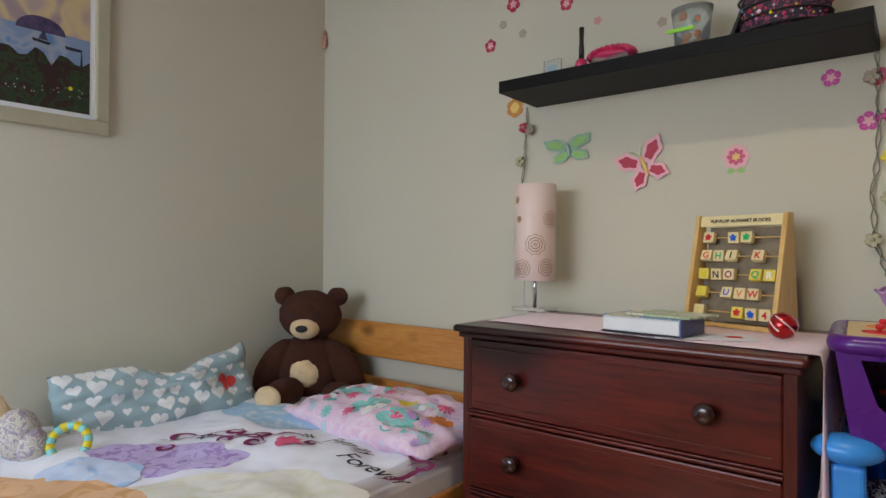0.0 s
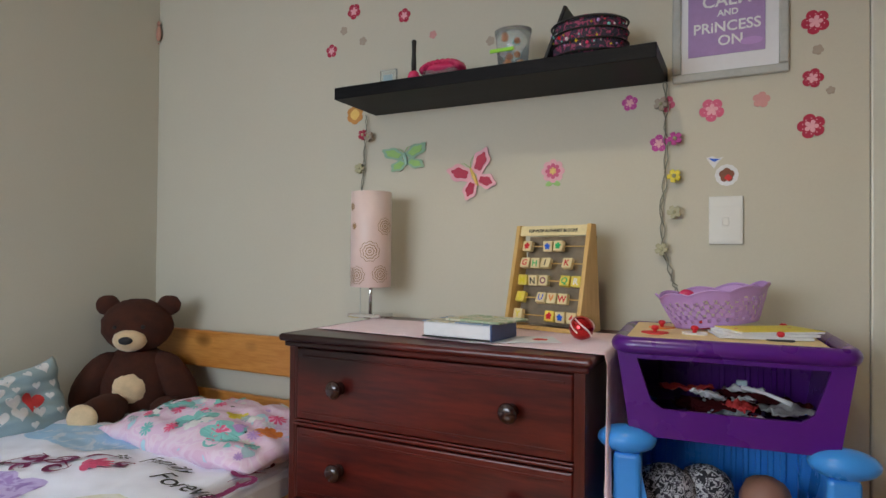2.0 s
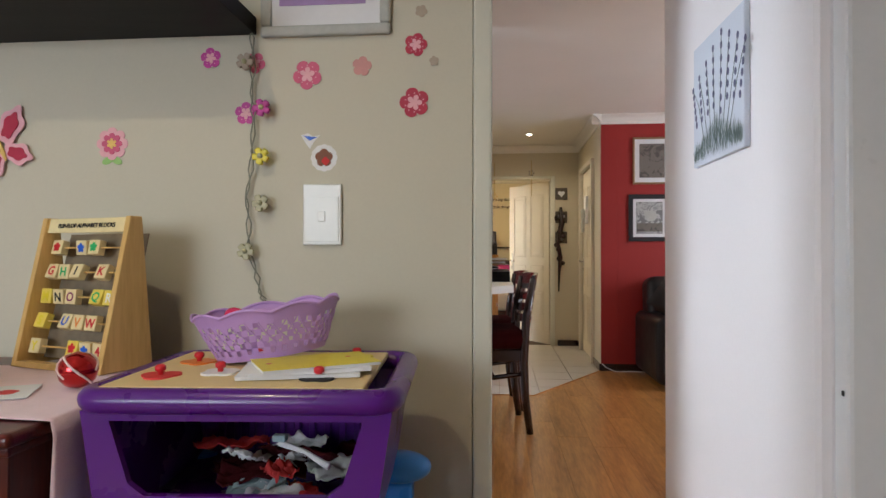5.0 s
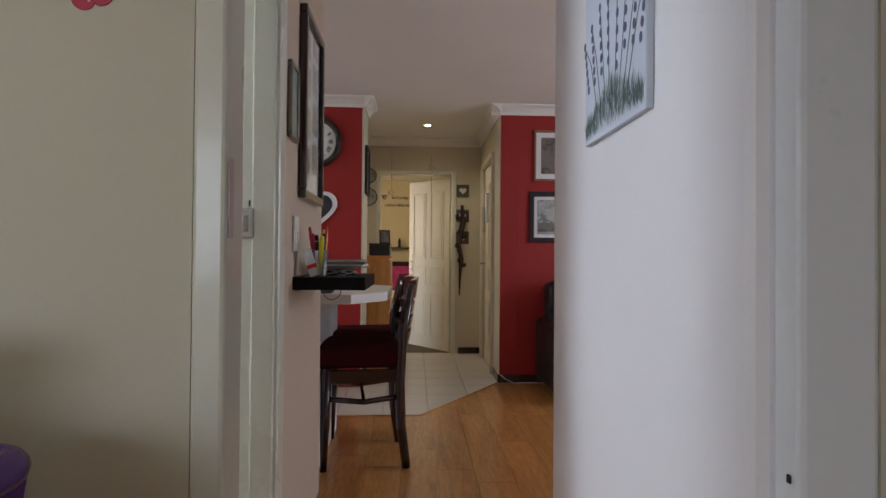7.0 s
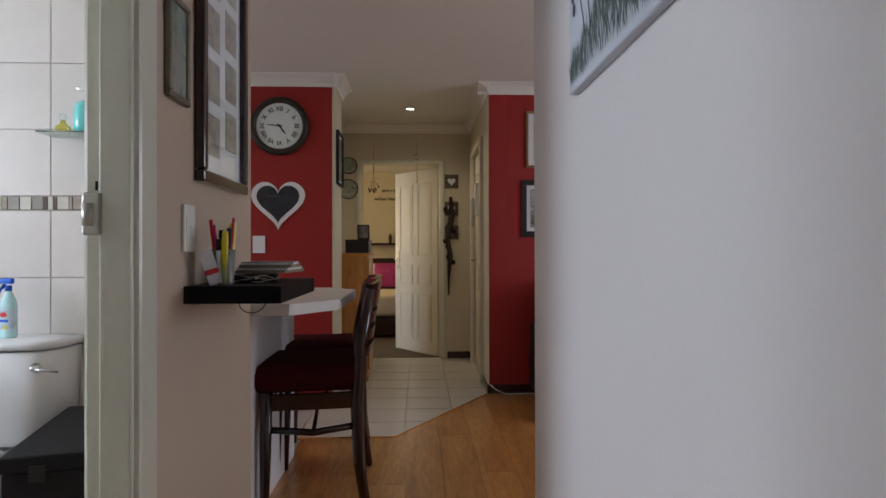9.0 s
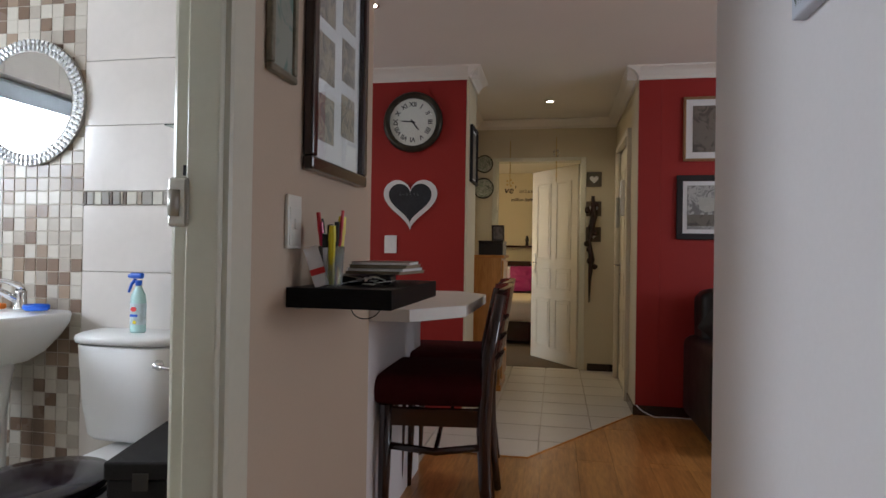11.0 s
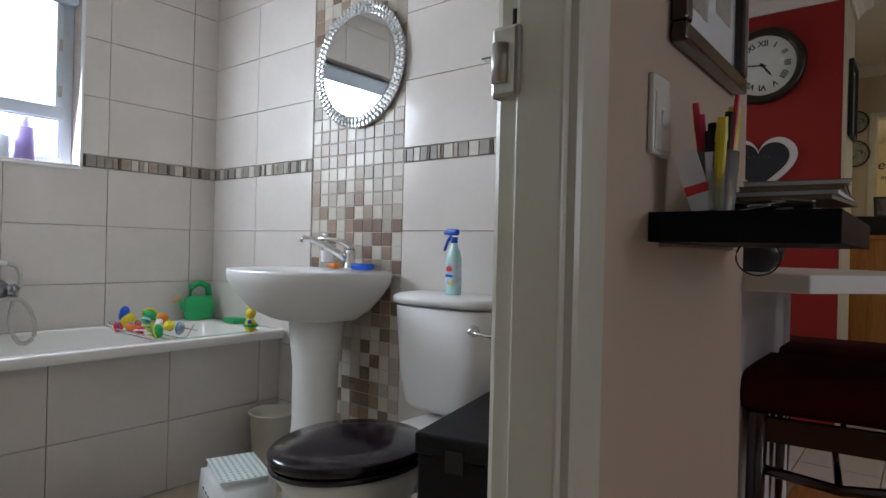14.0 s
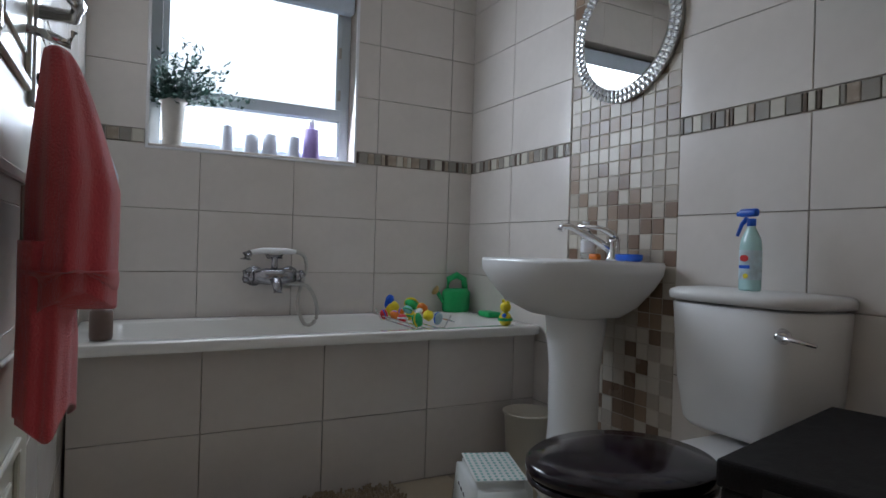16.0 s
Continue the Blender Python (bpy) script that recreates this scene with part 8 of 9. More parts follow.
    for x in (-0.07, 0.05):
        part("hinge", L([(0.012, 0.395), (0.012, 0.438)], 12, (x - 0.040, -0.362, 0)), M["chrome"], t, smooth=True)
    s = thing("spray_bottle", (-0.365, 4.325, 0.8158), "spray bottle of pale turquoise cleaner with a blue trigger", "spray bottle", rz=-8)
    s.scale = (0.88, 0.88, 0.97)
    part("bottle", L([(0.032, 0.0), (0.036, 0.006), (0.036, 0.115), (0.032, 0.140), (0.016, 0.168), (0.012, 0.18)], 26, sy=0.66), mat("pale_turquoise_bottle", (0.50, 0.76, 0.76), 0.2, trans=0.0, var=0.05, bump=0.0), s, smooth=True)
    part("wrapper", L([(0.0366, 0.03), (0.0366, 0.110)], 26, sy=0.665, caps=False), mat("wrapper_print", (0.55, 0.68, 0.74), 0.3, var=0.2, scale=30, bump=0.0), s)
    part("printed_patch", P([(0.015 * math.cos(a), 0.088 + 0.009 * math.sin(a)) for a in (2 * math.pi * i / 16 for i in range(16))], -0.0262, -0.0240), M["redprint"], s)
    part("printed_bar", B((-0.018, -0.0255, 0.060), (0.018, -0.0215, 0.069)), M["bluep"], s)
    bm = bmesh.new()
    ball(bm, (0.006, -0.0250, 0.040), 0.010, 0.001, 0.007, 10)
    part("printed_lemon", bm, M["yellow"], s)
    hd = part("spray_head", B((-0.042, -0.010, 0.202), (0.022, 0.010, 0.224), 0.007, 3), M["bluep"], s, "blue trigger head", smooth=True)
    part("collar", L([(0.013, 0.176), (0.013, 0.196)], 16), M["bluep"], hd, smooth=True)
    part("trigger", T([(-0.016, 0, 0.197), (-0.036, 0, 0.182), (-0.052, 0, 0.150)], [0.008, 0.006, 0.005], 8), M["bluep"], hd, smooth=True)
    part("nozzle", L([(0.007, 0), (0.007, 0.012)], 12, m=Matrix.Translation((-0.040, 0, 0.211)) @ Matrix.Rotation(radians(-90), 4, "Y")), M["bluep"], hd)


toilet()


def bathroom_things():
    wick = mat("black_woven_fibre", (0.012, 0.011, 0.012), 0.6, var=0.3, scale=40, fine=260, bump=0.8, depth=0.003)
    wick.node_tree.nodes["Principled BSDF"].inputs["Specular IOR Level"].default_value = 0.2
    t = thing("laundry_box", (0.005, 3.735, 0), "black lidded laundry box beside the toilet", "box", rz=13)
    part("body", B((0.0, 0.0, 0.0), (0.325, 0.560, 0.525), 0.006), wick, t)
    part("lid", B((-0.006, -0.006, 0.5255), (0.331, 0.566, 0.572), 0.006), wick, t, "black lid")
    for x in (0.09, 0.235):
        part("latch", B((x - 0.02, -0.010, 0.50), (x + 0.02, -0.0065, 0.545), 0.001), M["black"], t)
    part("handle", B((0.12, -0.0055, 0.40), (0.21, -0.0005, 0.43), 0.001), M["ink"], t)
    t = thing("waste_bin", (-1.27, 4.285, 0), "cream plastic waste bin beside the basin pedestal", "bin")
    cream = mat("cream_plastic", (0.66, 0.62, 0.52), 0.45, var=0.03)
    part("bucket", L([(0.078, 0), (0.095, 0.26), (0.100, 0.262), (0.100, 0.27), (0.092, 0.268), (0.075, 0.006)], 36, caps=False), cream, t, smooth=True)
    part("rim", T([(0.0985 * math.cos(a), 0.0985 * math.sin(a), 0.268) for a in (2 * math.pi * i / 40 for i in range(40))], 0.004, 6, True), cream, t, smooth=True)
    # step stool
    t = thing("step_stool", (-0.965, 3.925, 0), "white plastic step stool with a pale aqua non-slip top", "stool", rz=-20)
    t.scale = (1.25, 1.0, 1.0)
    sw = mat("stool_white", (0.72, 0.74, 0.72), 0.45, var=0.03)
    bm = bmesh.new()
    vs = box(bm, (-0.135, -0.11, 0), (0.135, 0.11, 0.205))
    for v in bm.verts:
        if v.co.z > 0.1:
            v.co.x *= 0.88
            v.co.y *= 0.88
    bmesh.ops.bevel(bm, geom=[e for e in bm.edges], offset=0.025, segments=4, affect="EDGES")
    part("body", bm, sw, t, smooth=True)
    part("grip_top", B((-0.100, -0.082, 0.2052), (0.100, 0.082, 0.2075), 0.001), sw, t)
    AQ = mat("aqua_rubber", (0.30, 0.52, 0.48), 0.8)
    for i in range(11):
        for j in range(8):
            bm = bmesh.new()
            ball(bm, (-0.092 + 0.0184 * i, -0.070 + 0.020 * j, 0.2076), 0.0062, 0.0056, 0.0018, 6)
            part("grip_stud", bm, AQ, t)
    for x in (-0.035, 0.0, 0.035):
        part("grip_hole", L([(0.012, 0), (0.012, 0.004)], 14, m=Matrix.Translation((x, -0.0975, 0.13)) @ Matrix.Rotation(radians(97), 4, "X")), M["ink"], t)
    # mat with a looped pile
    t = thing("bath_mat", (0, 0, 0), "light brown looped bath mat on the floor by the bath", "bath mat")
    mm = mat("beige_chenille", (0.33, 0.26, 0.17), 1.0, var=0.25, scale=25, fine=200, bump=0.6, sheen=0.3)
    part("backing", B((-1.40, 2.95, 0.0), (-0.95, 3.76, 0.010), 0.004), mm, t)
    rng = random.Random(6)
    verts, faces = [], []
    for k in range(2600):
        x, y = rng.uniform(-1.40, -0.95), rng.uniform(2.95, 3.76)
        a, h = rng.uniform(0, 6.28), rng.uniform(0.012, 0.026)
        r = 0.0065
        b0 = len(verts)
        for q in range(4):
            verts.append((x + r * math.cos(a + q * 1.57), y + r * math.sin(a + q * 1.57), 0.008))
        for q in range(4):
            verts.append((x + 0.006 * math.cos(a) + r * 0.7 * math.cos(a + q * 1.57), y + 0.006 * math.sin(a) + r * 0.7 * math.sin(a + q * 1.57), 0.008 + h))
        faces += [(b0 + q, b0 + (q + 1) % 4, b0 + 4 + (q + 1) % 4, b0 + 4 + q) for q in range(4)] + [(b0 + 4, b0 + 5, b0 + 6, b0 + 7)]
    me = bpy.data.meshes.new("pile")
    me.from_pydata(verts, [], faces)
    me.materials.append(mm)
    for p in me.polygons:
        p.use_smooth = True
    pl = new("pile", me)
    pl.parent = t
    tagged(pl, kind="stuff")
    # towel hung on the door's hook
    t = thing("towel", (-0.085, 2.80, 0), "coral red bath towel bunched on the bathroom door handle", "towel")
    def bunch(zt, zb, rx0, rx1, ry0, ry1, yo0, yo1, seed, n=72, m=46):
        bm = bmesh.new()
        rows = []
        for j in range(m + 1):
            v = j / m
            k = min(1.0, v * 1.9) ** 0.75
            rx, ry, yo = rx0 + (rx1 - rx0) * k, ry0 + (ry1 - ry0) * k, yo0 + (yo1 - yo0) * k
            row = []
            for i in range(n):
                a = 2 * math.pi * i / n
                f = 1 + (0.07 * math.sin(5 * a + seed + 1.3 * v) + 0.05 * math.sin(9 * a - seed + 2 * v)) * min(1, 0.4 + v)
                z = zt + (zb - zt) * v + 0.012 * math.sin(3 * a + seed) * v
                row.append(bm.verts.new((0.018 - 0.034 * k + rx * f * math.cos(a), yo + ry * f * math.sin(a), z)))
            rows.append(row)
        for p0, p1 in zip(rows, rows[1:]):
            for i in range(n):
                bm.faces.new((p0[i], p1[i], p1[(i + 1) % n], p0[(i + 1) % n]))
        bm.faces.new(rows[0])
        bm.faces.new(rows[-1][::-1])
        bmesh.ops.recalc_face_normals(bm, faces=bm.faces)
        return bm
    part("front_fold", bunch(1.090, 0.842, 0.034, 0.100, 0.012, 0.040, -0.005, 0.012, 1.0), M["coral"], t, smooth=True)
    part("hem", bunch(0.872, 0.862, 0.1005, 0.1015, 0.0405, 0.0412, 0.012, 0.012, 1.0, 72, 3), M["coral"], t, smooth=True)
    part("back_fold", bunch(0.90, 0.715, 0.06, 0.068, 0.022, 0.026, -0.012, -0.012, 4.0), M["coral"], t, smooth=True)
    t = thing("care_tag", (-0.03, 2.788, 0.60), "black care tag below the towel", "tag")
    part("tag", B((-0.001, -0.012, -0.025), (0.001, 0.014, 0.03), 0.0005), M["ink"], t)
    t = thing("cloth", (-0.22, 2.80, 0), "white face cloth hanging behind the coral towel", "cloth")
    part("cloth", bunch(1.07, 0.90, 0.03, 0.045, 0.012, 0.040, 0.0, 0.010, 2.5), M["cloth_w"], t, smooth=True)
    t = thing("door_hook", (-0.20, 2.7485, 1.15), "small chrome hook on the bathroom door", "hook")
    part("plate", B((-0.012, -0.001, -0.03), (0.012, 0.003, 0.03), 0.001), M["chrome"], t)
    part("hook", T([(0, 0.002, 0.0), (0, 0.025, -0.005), (0, 0.045, -0.012), (0, 0.05, 0.004)], [0.005, 0.006, 0.006, 0.004], 10), M["chrome"], t, smooth=True)
    # glass shelf over the cistern
    t = thing("glass_shelf", (-0.02, 4.36, 1.568), "small glass shelf on chrome brackets above the cistern", "shelf")
    part("pane", B((-0.235, -0.06, -0.003), (0.30, 0.06, 0.003), 0.001), mat("green_glass", (0.75, 0.9, 0.85), 0.1, trans=0.9, bump=0.0), t)
    for x in (-0.10, 0.18):
        part("bracket", L([(0.020, 0), (0.018, 0.01), (0.010, 0.04)], 16, m=Matrix.Translation((x, 0.068, -0.018)) @ Matrix.Rotation(radians(90), 4, "X")), M["chrome"], t, smooth=True)
    z = 1.572
    t = thing("soap_dispenser", (-0.10, 4.35, z), "turquoise ceramic soap dispenser with a chrome pump on the glass shelf", "dispenser")
    part("bottle", L([(0.038, 0), (0.043, 0.02), (0.040, 0.09), (0.030, 0.110), (0.014, 0.118)], 26), mat("turquoise_glaze", (0.16, 0.60, 0.58), 0.2, var=0.05, bump=0.0, coat=0.5), t, smooth=True)
    part("pump", T([(0, 0, 0.116), (0, 0, 0.155), (-0.03, -0.012, 0.165)], [0.008, 0.006, 0.004], 10), M["chrome"], t, smooth=True)
    t = thing("glass_tumbler", (0.02, 4.345, z), "clear glass tumbler holding a blue toothbrush", "tumbler")
    part("glass", L([(0.035, 0), (0.040, 0.22), (0.038, 0.22), (0.033, 0.006)], 26, caps=False), M["clearp"], t, smooth=True)
    part("toothbrush", T([(0.0, -0.02, 0.005), (-0.012, -0.025, 0.10), (-0.016, -0.02, 0.235)], 0.007, 8), M["bluep"], t, "blue toothbrush", smooth=True)
    t = thing("perfume_bottle", (-0.185, 4.35, z), "small yellow glass perfume bottle on the glass shelf", "bottle")
    part("bottle", L([(0.022, 0), (0.026, 0.02), (0.010, 0.035), (0.008, 0.045)], 18), mat("yellow_glass", (0.85, 0.7, 0.15), 0.1, trans=0.6, bump=0.0), t, smooth=True)
    bm = bmesh.new()
    ball(bm, (0, 0, 0.058), 0.013, seg=12)
    part("stopper", bm, M["clearp"], t, smooth=True)
    # toys on the bath
    t = thing("watering_can", (-1.955, 4.325, 0.589), "green toy watering can on the bath's corner", "toy")
    t.scale = (0.78, 0.95, 0.98)
    part("body", L([(0.056, 0.0), (0.060, 0.02), (0.062, 0.10), (0.050, 0.118)], 28, sy=1.3), M["green"], t, smooth=True)
    part("handle", T([(0.0, -0.055, 0.10), (0, -0.045, 0.165), (0, 0.0, 0.185), (0, 0.045, 0.165), (0, 0.055, 0.10)], 0.017, 10), M["green"], t, smooth=True)
    part("spout", T([(0.0, -0.05, 0.03), (0.0, -0.09, 0.07), (0.0, -0.11, 0.10)], [0.014, 0.011, 0.010], 10), M["green"], t, smooth=True)
    part("spout_rose", L([(0.010, 0), (0.026, 0.014), (0.024, 0.020)], 18, m=Matrix.Translation((0, -0.11, 0.10)) @ Matrix.Rotation(radians(55), 4, "X")), mat("tan_plastic", (0.60, 0.42, 0.16), 0.4), t, smooth=True)
    t = thing("soap_bar", (-1.72, 4.375, 0.589), "lime green soap or sponge on the bath's rim", "soap")
    part("bar", B((-0.05, -0.035, 0), (0.05, 0.035, 0.025), 0.008, 3), M["green"], t, smooth=True)
    for k, (x, y, lab) in enumerate(((-1.415, 4.26, "yellow and green plastic bath toy on the bath's rim"),)):
        t = thing("bath_toy", (x, y, 0.589), lab, "toy")
        bm = bmesh.new()
        ball(bm, (0, 0, 0.028), 0.030, 0.026, 0.030, 14)
        part("body", bm, M["yellow"], t, smooth=True)
        bm = bmesh.new()
        ball(bm, (0.0, 0, 0.078), 0.023, seg=14)
        part("head", bm, M["yellow"], t, smooth=True)
        for q in (-1, 1):
            bm = bmesh.new()
            ball(bm, (q * 0.018, 0.0, 0.102), 0.008, seg=8)
            part("ear", bm, M["yellow"], t, smooth=True)
        part("belly", L([(0.031, 0.022), (0.031, 0.034)], 18, caps=False), M["green"], t)
        bm = bmesh.new()
        ball(bm, (0.018, -0.018, 0.045), 0.010, seg=8)
        part("paw", bm, M["bluep"], t, smooth=True)
    t = thing("toy_caddy", (-1.66, 3.95, 0.595), "wire bath caddy heaped with coloured plastic toys", "caddy")
    bm = bmesh.new()
    for x in (-0.18, 0.14):
        tube(bm, [(x, -0.10, 0.03), (x, -0.07, -0.02), (x, 0.08, -0.02), (x, 0.11, 0.03)], 0.003, 6)
    for y in (-0.10, -0.05, 0.0, 0.05, 0.11):
        tube(bm, [(-0.22, y, 0.008 if abs(y) > 0.08 else -0.02), (0.17, y, 0.008 if abs(y) > 0.08 else -0.02)], 0.003, 6)
    part("frame", bm, M["chrome"], t)
    rng = random.Random(12)
    spec = (("bluep", -0.14, -0.05, 0.055, 0.032), ("yellow", -0.13, -0.04, 0.025, 0.034), ("green", -0.12, 0.05, 0.045, 0.034), ("orange", -0.02, 0.055, 0.035, 0.026), ("redp", 0.03, -0.06, 0.0, 0.028), ("aqua", -0.03, -0.01, 0.03, 0.022), ("yellow", 0.05, 0.05, 0.012, 0.028), ("green", 0.09, -0.02, 0.0, 0.03), ("orange", 0.0, -0.08, 0.01, 0.025), ("redp", -0.10, -0.09, 0.005, 0.022), ("paper", 0.02, 0.02, 0.025, 0.018), ("yellow", -0.06, 0.02, 0.0, 0.028), ("greyblue", 0.10, 0.07, 0.005, 0.026), ("orange", -0.15, 0.01, 0.0, 0.022))
    for mt, x, y, zz, r in spec:
        bm = bmesh.new()
        m = Euler((rng.uniform(0, 3), rng.uniform(0, 3), rng.uniform(0, 3))).to_matrix().to_4x4()
        ball(bm, (0, 0, 0), r, r * rng.uniform(0.55, 0.9), r * rng.uniform(0.6, 1.0), 12, m=m, rough=0.25)
        ob = thing("bath_toy", (-1.66 + x, 3.95 + y, 0.605 + zz), "small coloured plastic bath toy in the wire caddy", "toy", "toys in the caddy")
        b = part("body", bm, M[mt], ob, smooth=True)
        part("trim", T([(m @ Vector((r * 0.9 * math.cos(a), r * 0.75 * math.sin(a), 0))) for a in (2 * math.pi * i / 14 for i in range(14))], r * 0.14, 5, True), M[rng.choice(("yellow", "redp", "bluep", "paper", "green"))], ob, smooth=True)
    t = thing("shampoo_bottle", (-1.46, 2.80, 0.592), "brown-grey plastic bottle on the bath's rim", "bottle")
    part("bottle", L([(0.030, 0), (0.033, 0.01), (0.033, 0.085), (0.02, 0.10)], 22), mat("grey_brown_plastic", (0.16, 0.11, 0.09), 0.4), t, smooth=True)
    # plant and bottles on the window sill
    zs = 1.279
    t = thing("potted_plant", (-2.060, 3.02, zs), "small bushy green plant in a ribbed pale pot", "plant")
    part("pot", L([(0.036, 0), (0.048, 0.19), (0.055, 0.192), (0.055, 0.205), (0.046, 0.205), (0.044, 0.19)], 30, caps=False), mat("pale_clay_pot", (0.55, 0.52, 0.48), 0.7, var=0.08, scale=20, bump=0.4), t, smooth=True)
    part("soil", L([(0.045, 0.185), (0.045, 0.19)], 20), M["ink"], t)
    leaf = mat("plant_green", (0.03, 0.075, 0.06), 0.55, var=0.4, scale=12)
    rng = random.Random(31)
    verts, faces = [], []
    for k in range(150):
        a, el = rng.uniform(0, 6.28), rng.uniform(0.15, 1.35)
        ln = rng.uniform(0.12, 0.27) * (1.25 if math.sin(a) > 0.3 else 1.0)
        d = Vector((math.cos(a) * math.cos(el) * 0.45, math.sin(a) * math.cos(el), math.sin(el)))
        for j in range(22):
            s = 0.2 + 0.8 * j / 21
            c = Vector((0, 0, 0.185)) + d * ln * s + Vector((0, 0, -0.03 * s * s))
            o = Vector((rng.uniform(-1, 1), rng.uniform(-1, 1), rng.uniform(-0.3, 1))).normalized()
            if c.y < -0.070:
                break
            side = o.cross(d).normalized() * 0.0060
            b0 = len(verts)
            verts += [c, c + o * 0.009 + side, c + o * 0.028, c + o * 0.009 - side]
            faces.append((b0, b0 + 1, b0 + 2, b0 + 3))
    me = bpy.data.meshes.new("foliage")
    me.from_pydata([tuple(v) for v in verts], [], faces)
    me.materials.append(leaf)
    fo = new("foliage", me)
    fo.parent = t
    tagged(fo, kind="stuff")
    M["mistp"] = mat("pale_grey_translucent_plastic", (0.52, 0.54, 0.62), 0.35, bump=0.0)
    for y, h, r, mt in ((3.235, 0.115, 0.017, "mistp"), (3.335, 0.088, 0.021, "mistp"), (3.415, 0.098, 0.022, "mistp"), (3.52, 0.098, 0.018, "mistp"), (3.60, 0.140, 0.026, "plumb")):
        if mt == "plumb" and mt not in M:
            M[mt] = mat("violet_translucent_plastic", (0.30, 0.22, 0.50), 0.3, bump=0.0)
        t = thing("toiletry_bottle", (-2.065, y, zs), "violet toiletry bottle with a white cap on the window sill" if mt == "plumb" else "small grey-white toiletry bottle on the window sill", "bottle", "bottles on the window sill")
        part("bottle", L([(r * 1.4, 0), (r * 1.5, 0.006), (r * 1.5, h * 1.05), (r * 1.4, h * 1.06)], 18, sy=1.0), M[mt], t, smooth=True)
        part("cap", L([(r * 0.62, h * 1.06), (r * 0.62, h * 1.06 + (0.045 if mt == "plumb" else 0.006)), (r * 0.5, h * 1.06 + (0.047 if mt == "plumb" else 0.008))], 14), M["paper"], t, smooth=True)


bathroom_things()


# ---- tiles and planks, piece by piece ----
def piece_mesh(name, w, d, h, bevel, material):
    """A thin slab with chamfered top edges, 10 faces; w along x, d along y, h up z, its back at z = 0."""
    me = bpy.data.meshes.new(name)
    b = bevel
    vs = [(-w / 2, -d / 2, 0), (w / 2, -d / 2, 0), (w / 2, d / 2, 0), (-w / 2, d / 2, 0), (-w / 2, -d / 2, h - b), (w / 2, -d / 2, h - b), (w / 2, d / 2, h - b), (-w / 2, d / 2, h - b), (-w / 2 + b, -d / 2 + b, h), (w / 2 - b, -d / 2 + b, h), (w / 2 - b, d / 2 - b, h), (-w / 2 + b, d / 2 - b, h)]
    fs = [(0, 1, 5, 4), (1, 2, 6, 5), (2, 3, 7, 6), (3, 0, 4, 7), (4, 5, 9, 8), (5, 6, 10, 9), (6, 7, 11, 10), (7, 4, 8, 11), (8, 9, 10, 11)]
    me.from_pydata(vs, [], fs)
    me.materials.append(material)
    return me


MESHES = {}
ORIENT = {"s": Matrix.Rotation(radians(90), 4, "X"), "n": Matrix.Rotation(radians(180), 4, "Z") @ Matrix.Rotation(radians(90), 4, "X"), "e": Matrix.Rotation(radians(90), 4, "Z") @ Matrix.Rotation(radians(90), 4, "X"), "up": Matrix.Identity(4)}


def piece(name, parent, at, way, w, d, h, material, bevel=0.0015):
    key = (name, round(w, 4), round(d, 4), round(h, 4), material.name)
    if key not in MESHES:
        MESHES[key] = piece_mesh(name, w, d, h, bevel, material)
    ob = new(name, MESHES[key])
    ob.matrix_world = Matrix.Translation(at) @ ORIENT[way]
    ob.parent = parent
    return ob


def group_of(name):
    return bpy.data.objects[name]


JOINT = 0.0026
ROWS_LOW = [(0.0, 0.010), (0.010, 0.265), (0.265, 0.520), (0.520, 0.775), (0.775, 1.030), (1.030, 1.288)]
ROWS_HIGH = [(1.344, 1.600), (1.600, 1.855), (1.855, 2.110), (2.110, 2.365), (2.365, 2.46)]
STRIP = [mat("strip_grey", (0.30, 0.28, 0.25), 0.25, var=0.1), mat("strip_brown", (0.12, 0.085, 0.065), 0.25, var=0.1), mat("strip_pale", (0.60, 0.57, 0.50), 0.2, var=0.05), mat("strip_taupe", (0.36, 0.30, 0.24), 0.25, var=0.12, scale=40)]
MOS = [mat("mosaic_cream", (0.56, 0.52, 0.45), 0.4, var=0.05, coat=0.12), mat("mosaic_greige", (0.42, 0.37, 0.31), 0.4, var=0.08, coat=0.12), mat("mosaic_tan", (0.30, 0.22, 0.155), 0.4, var=0.08, coat=0.12), mat("mosaic_brown", (0.20, 0.135, 0.095), 0.3, var=0.08, coat=0.12)]


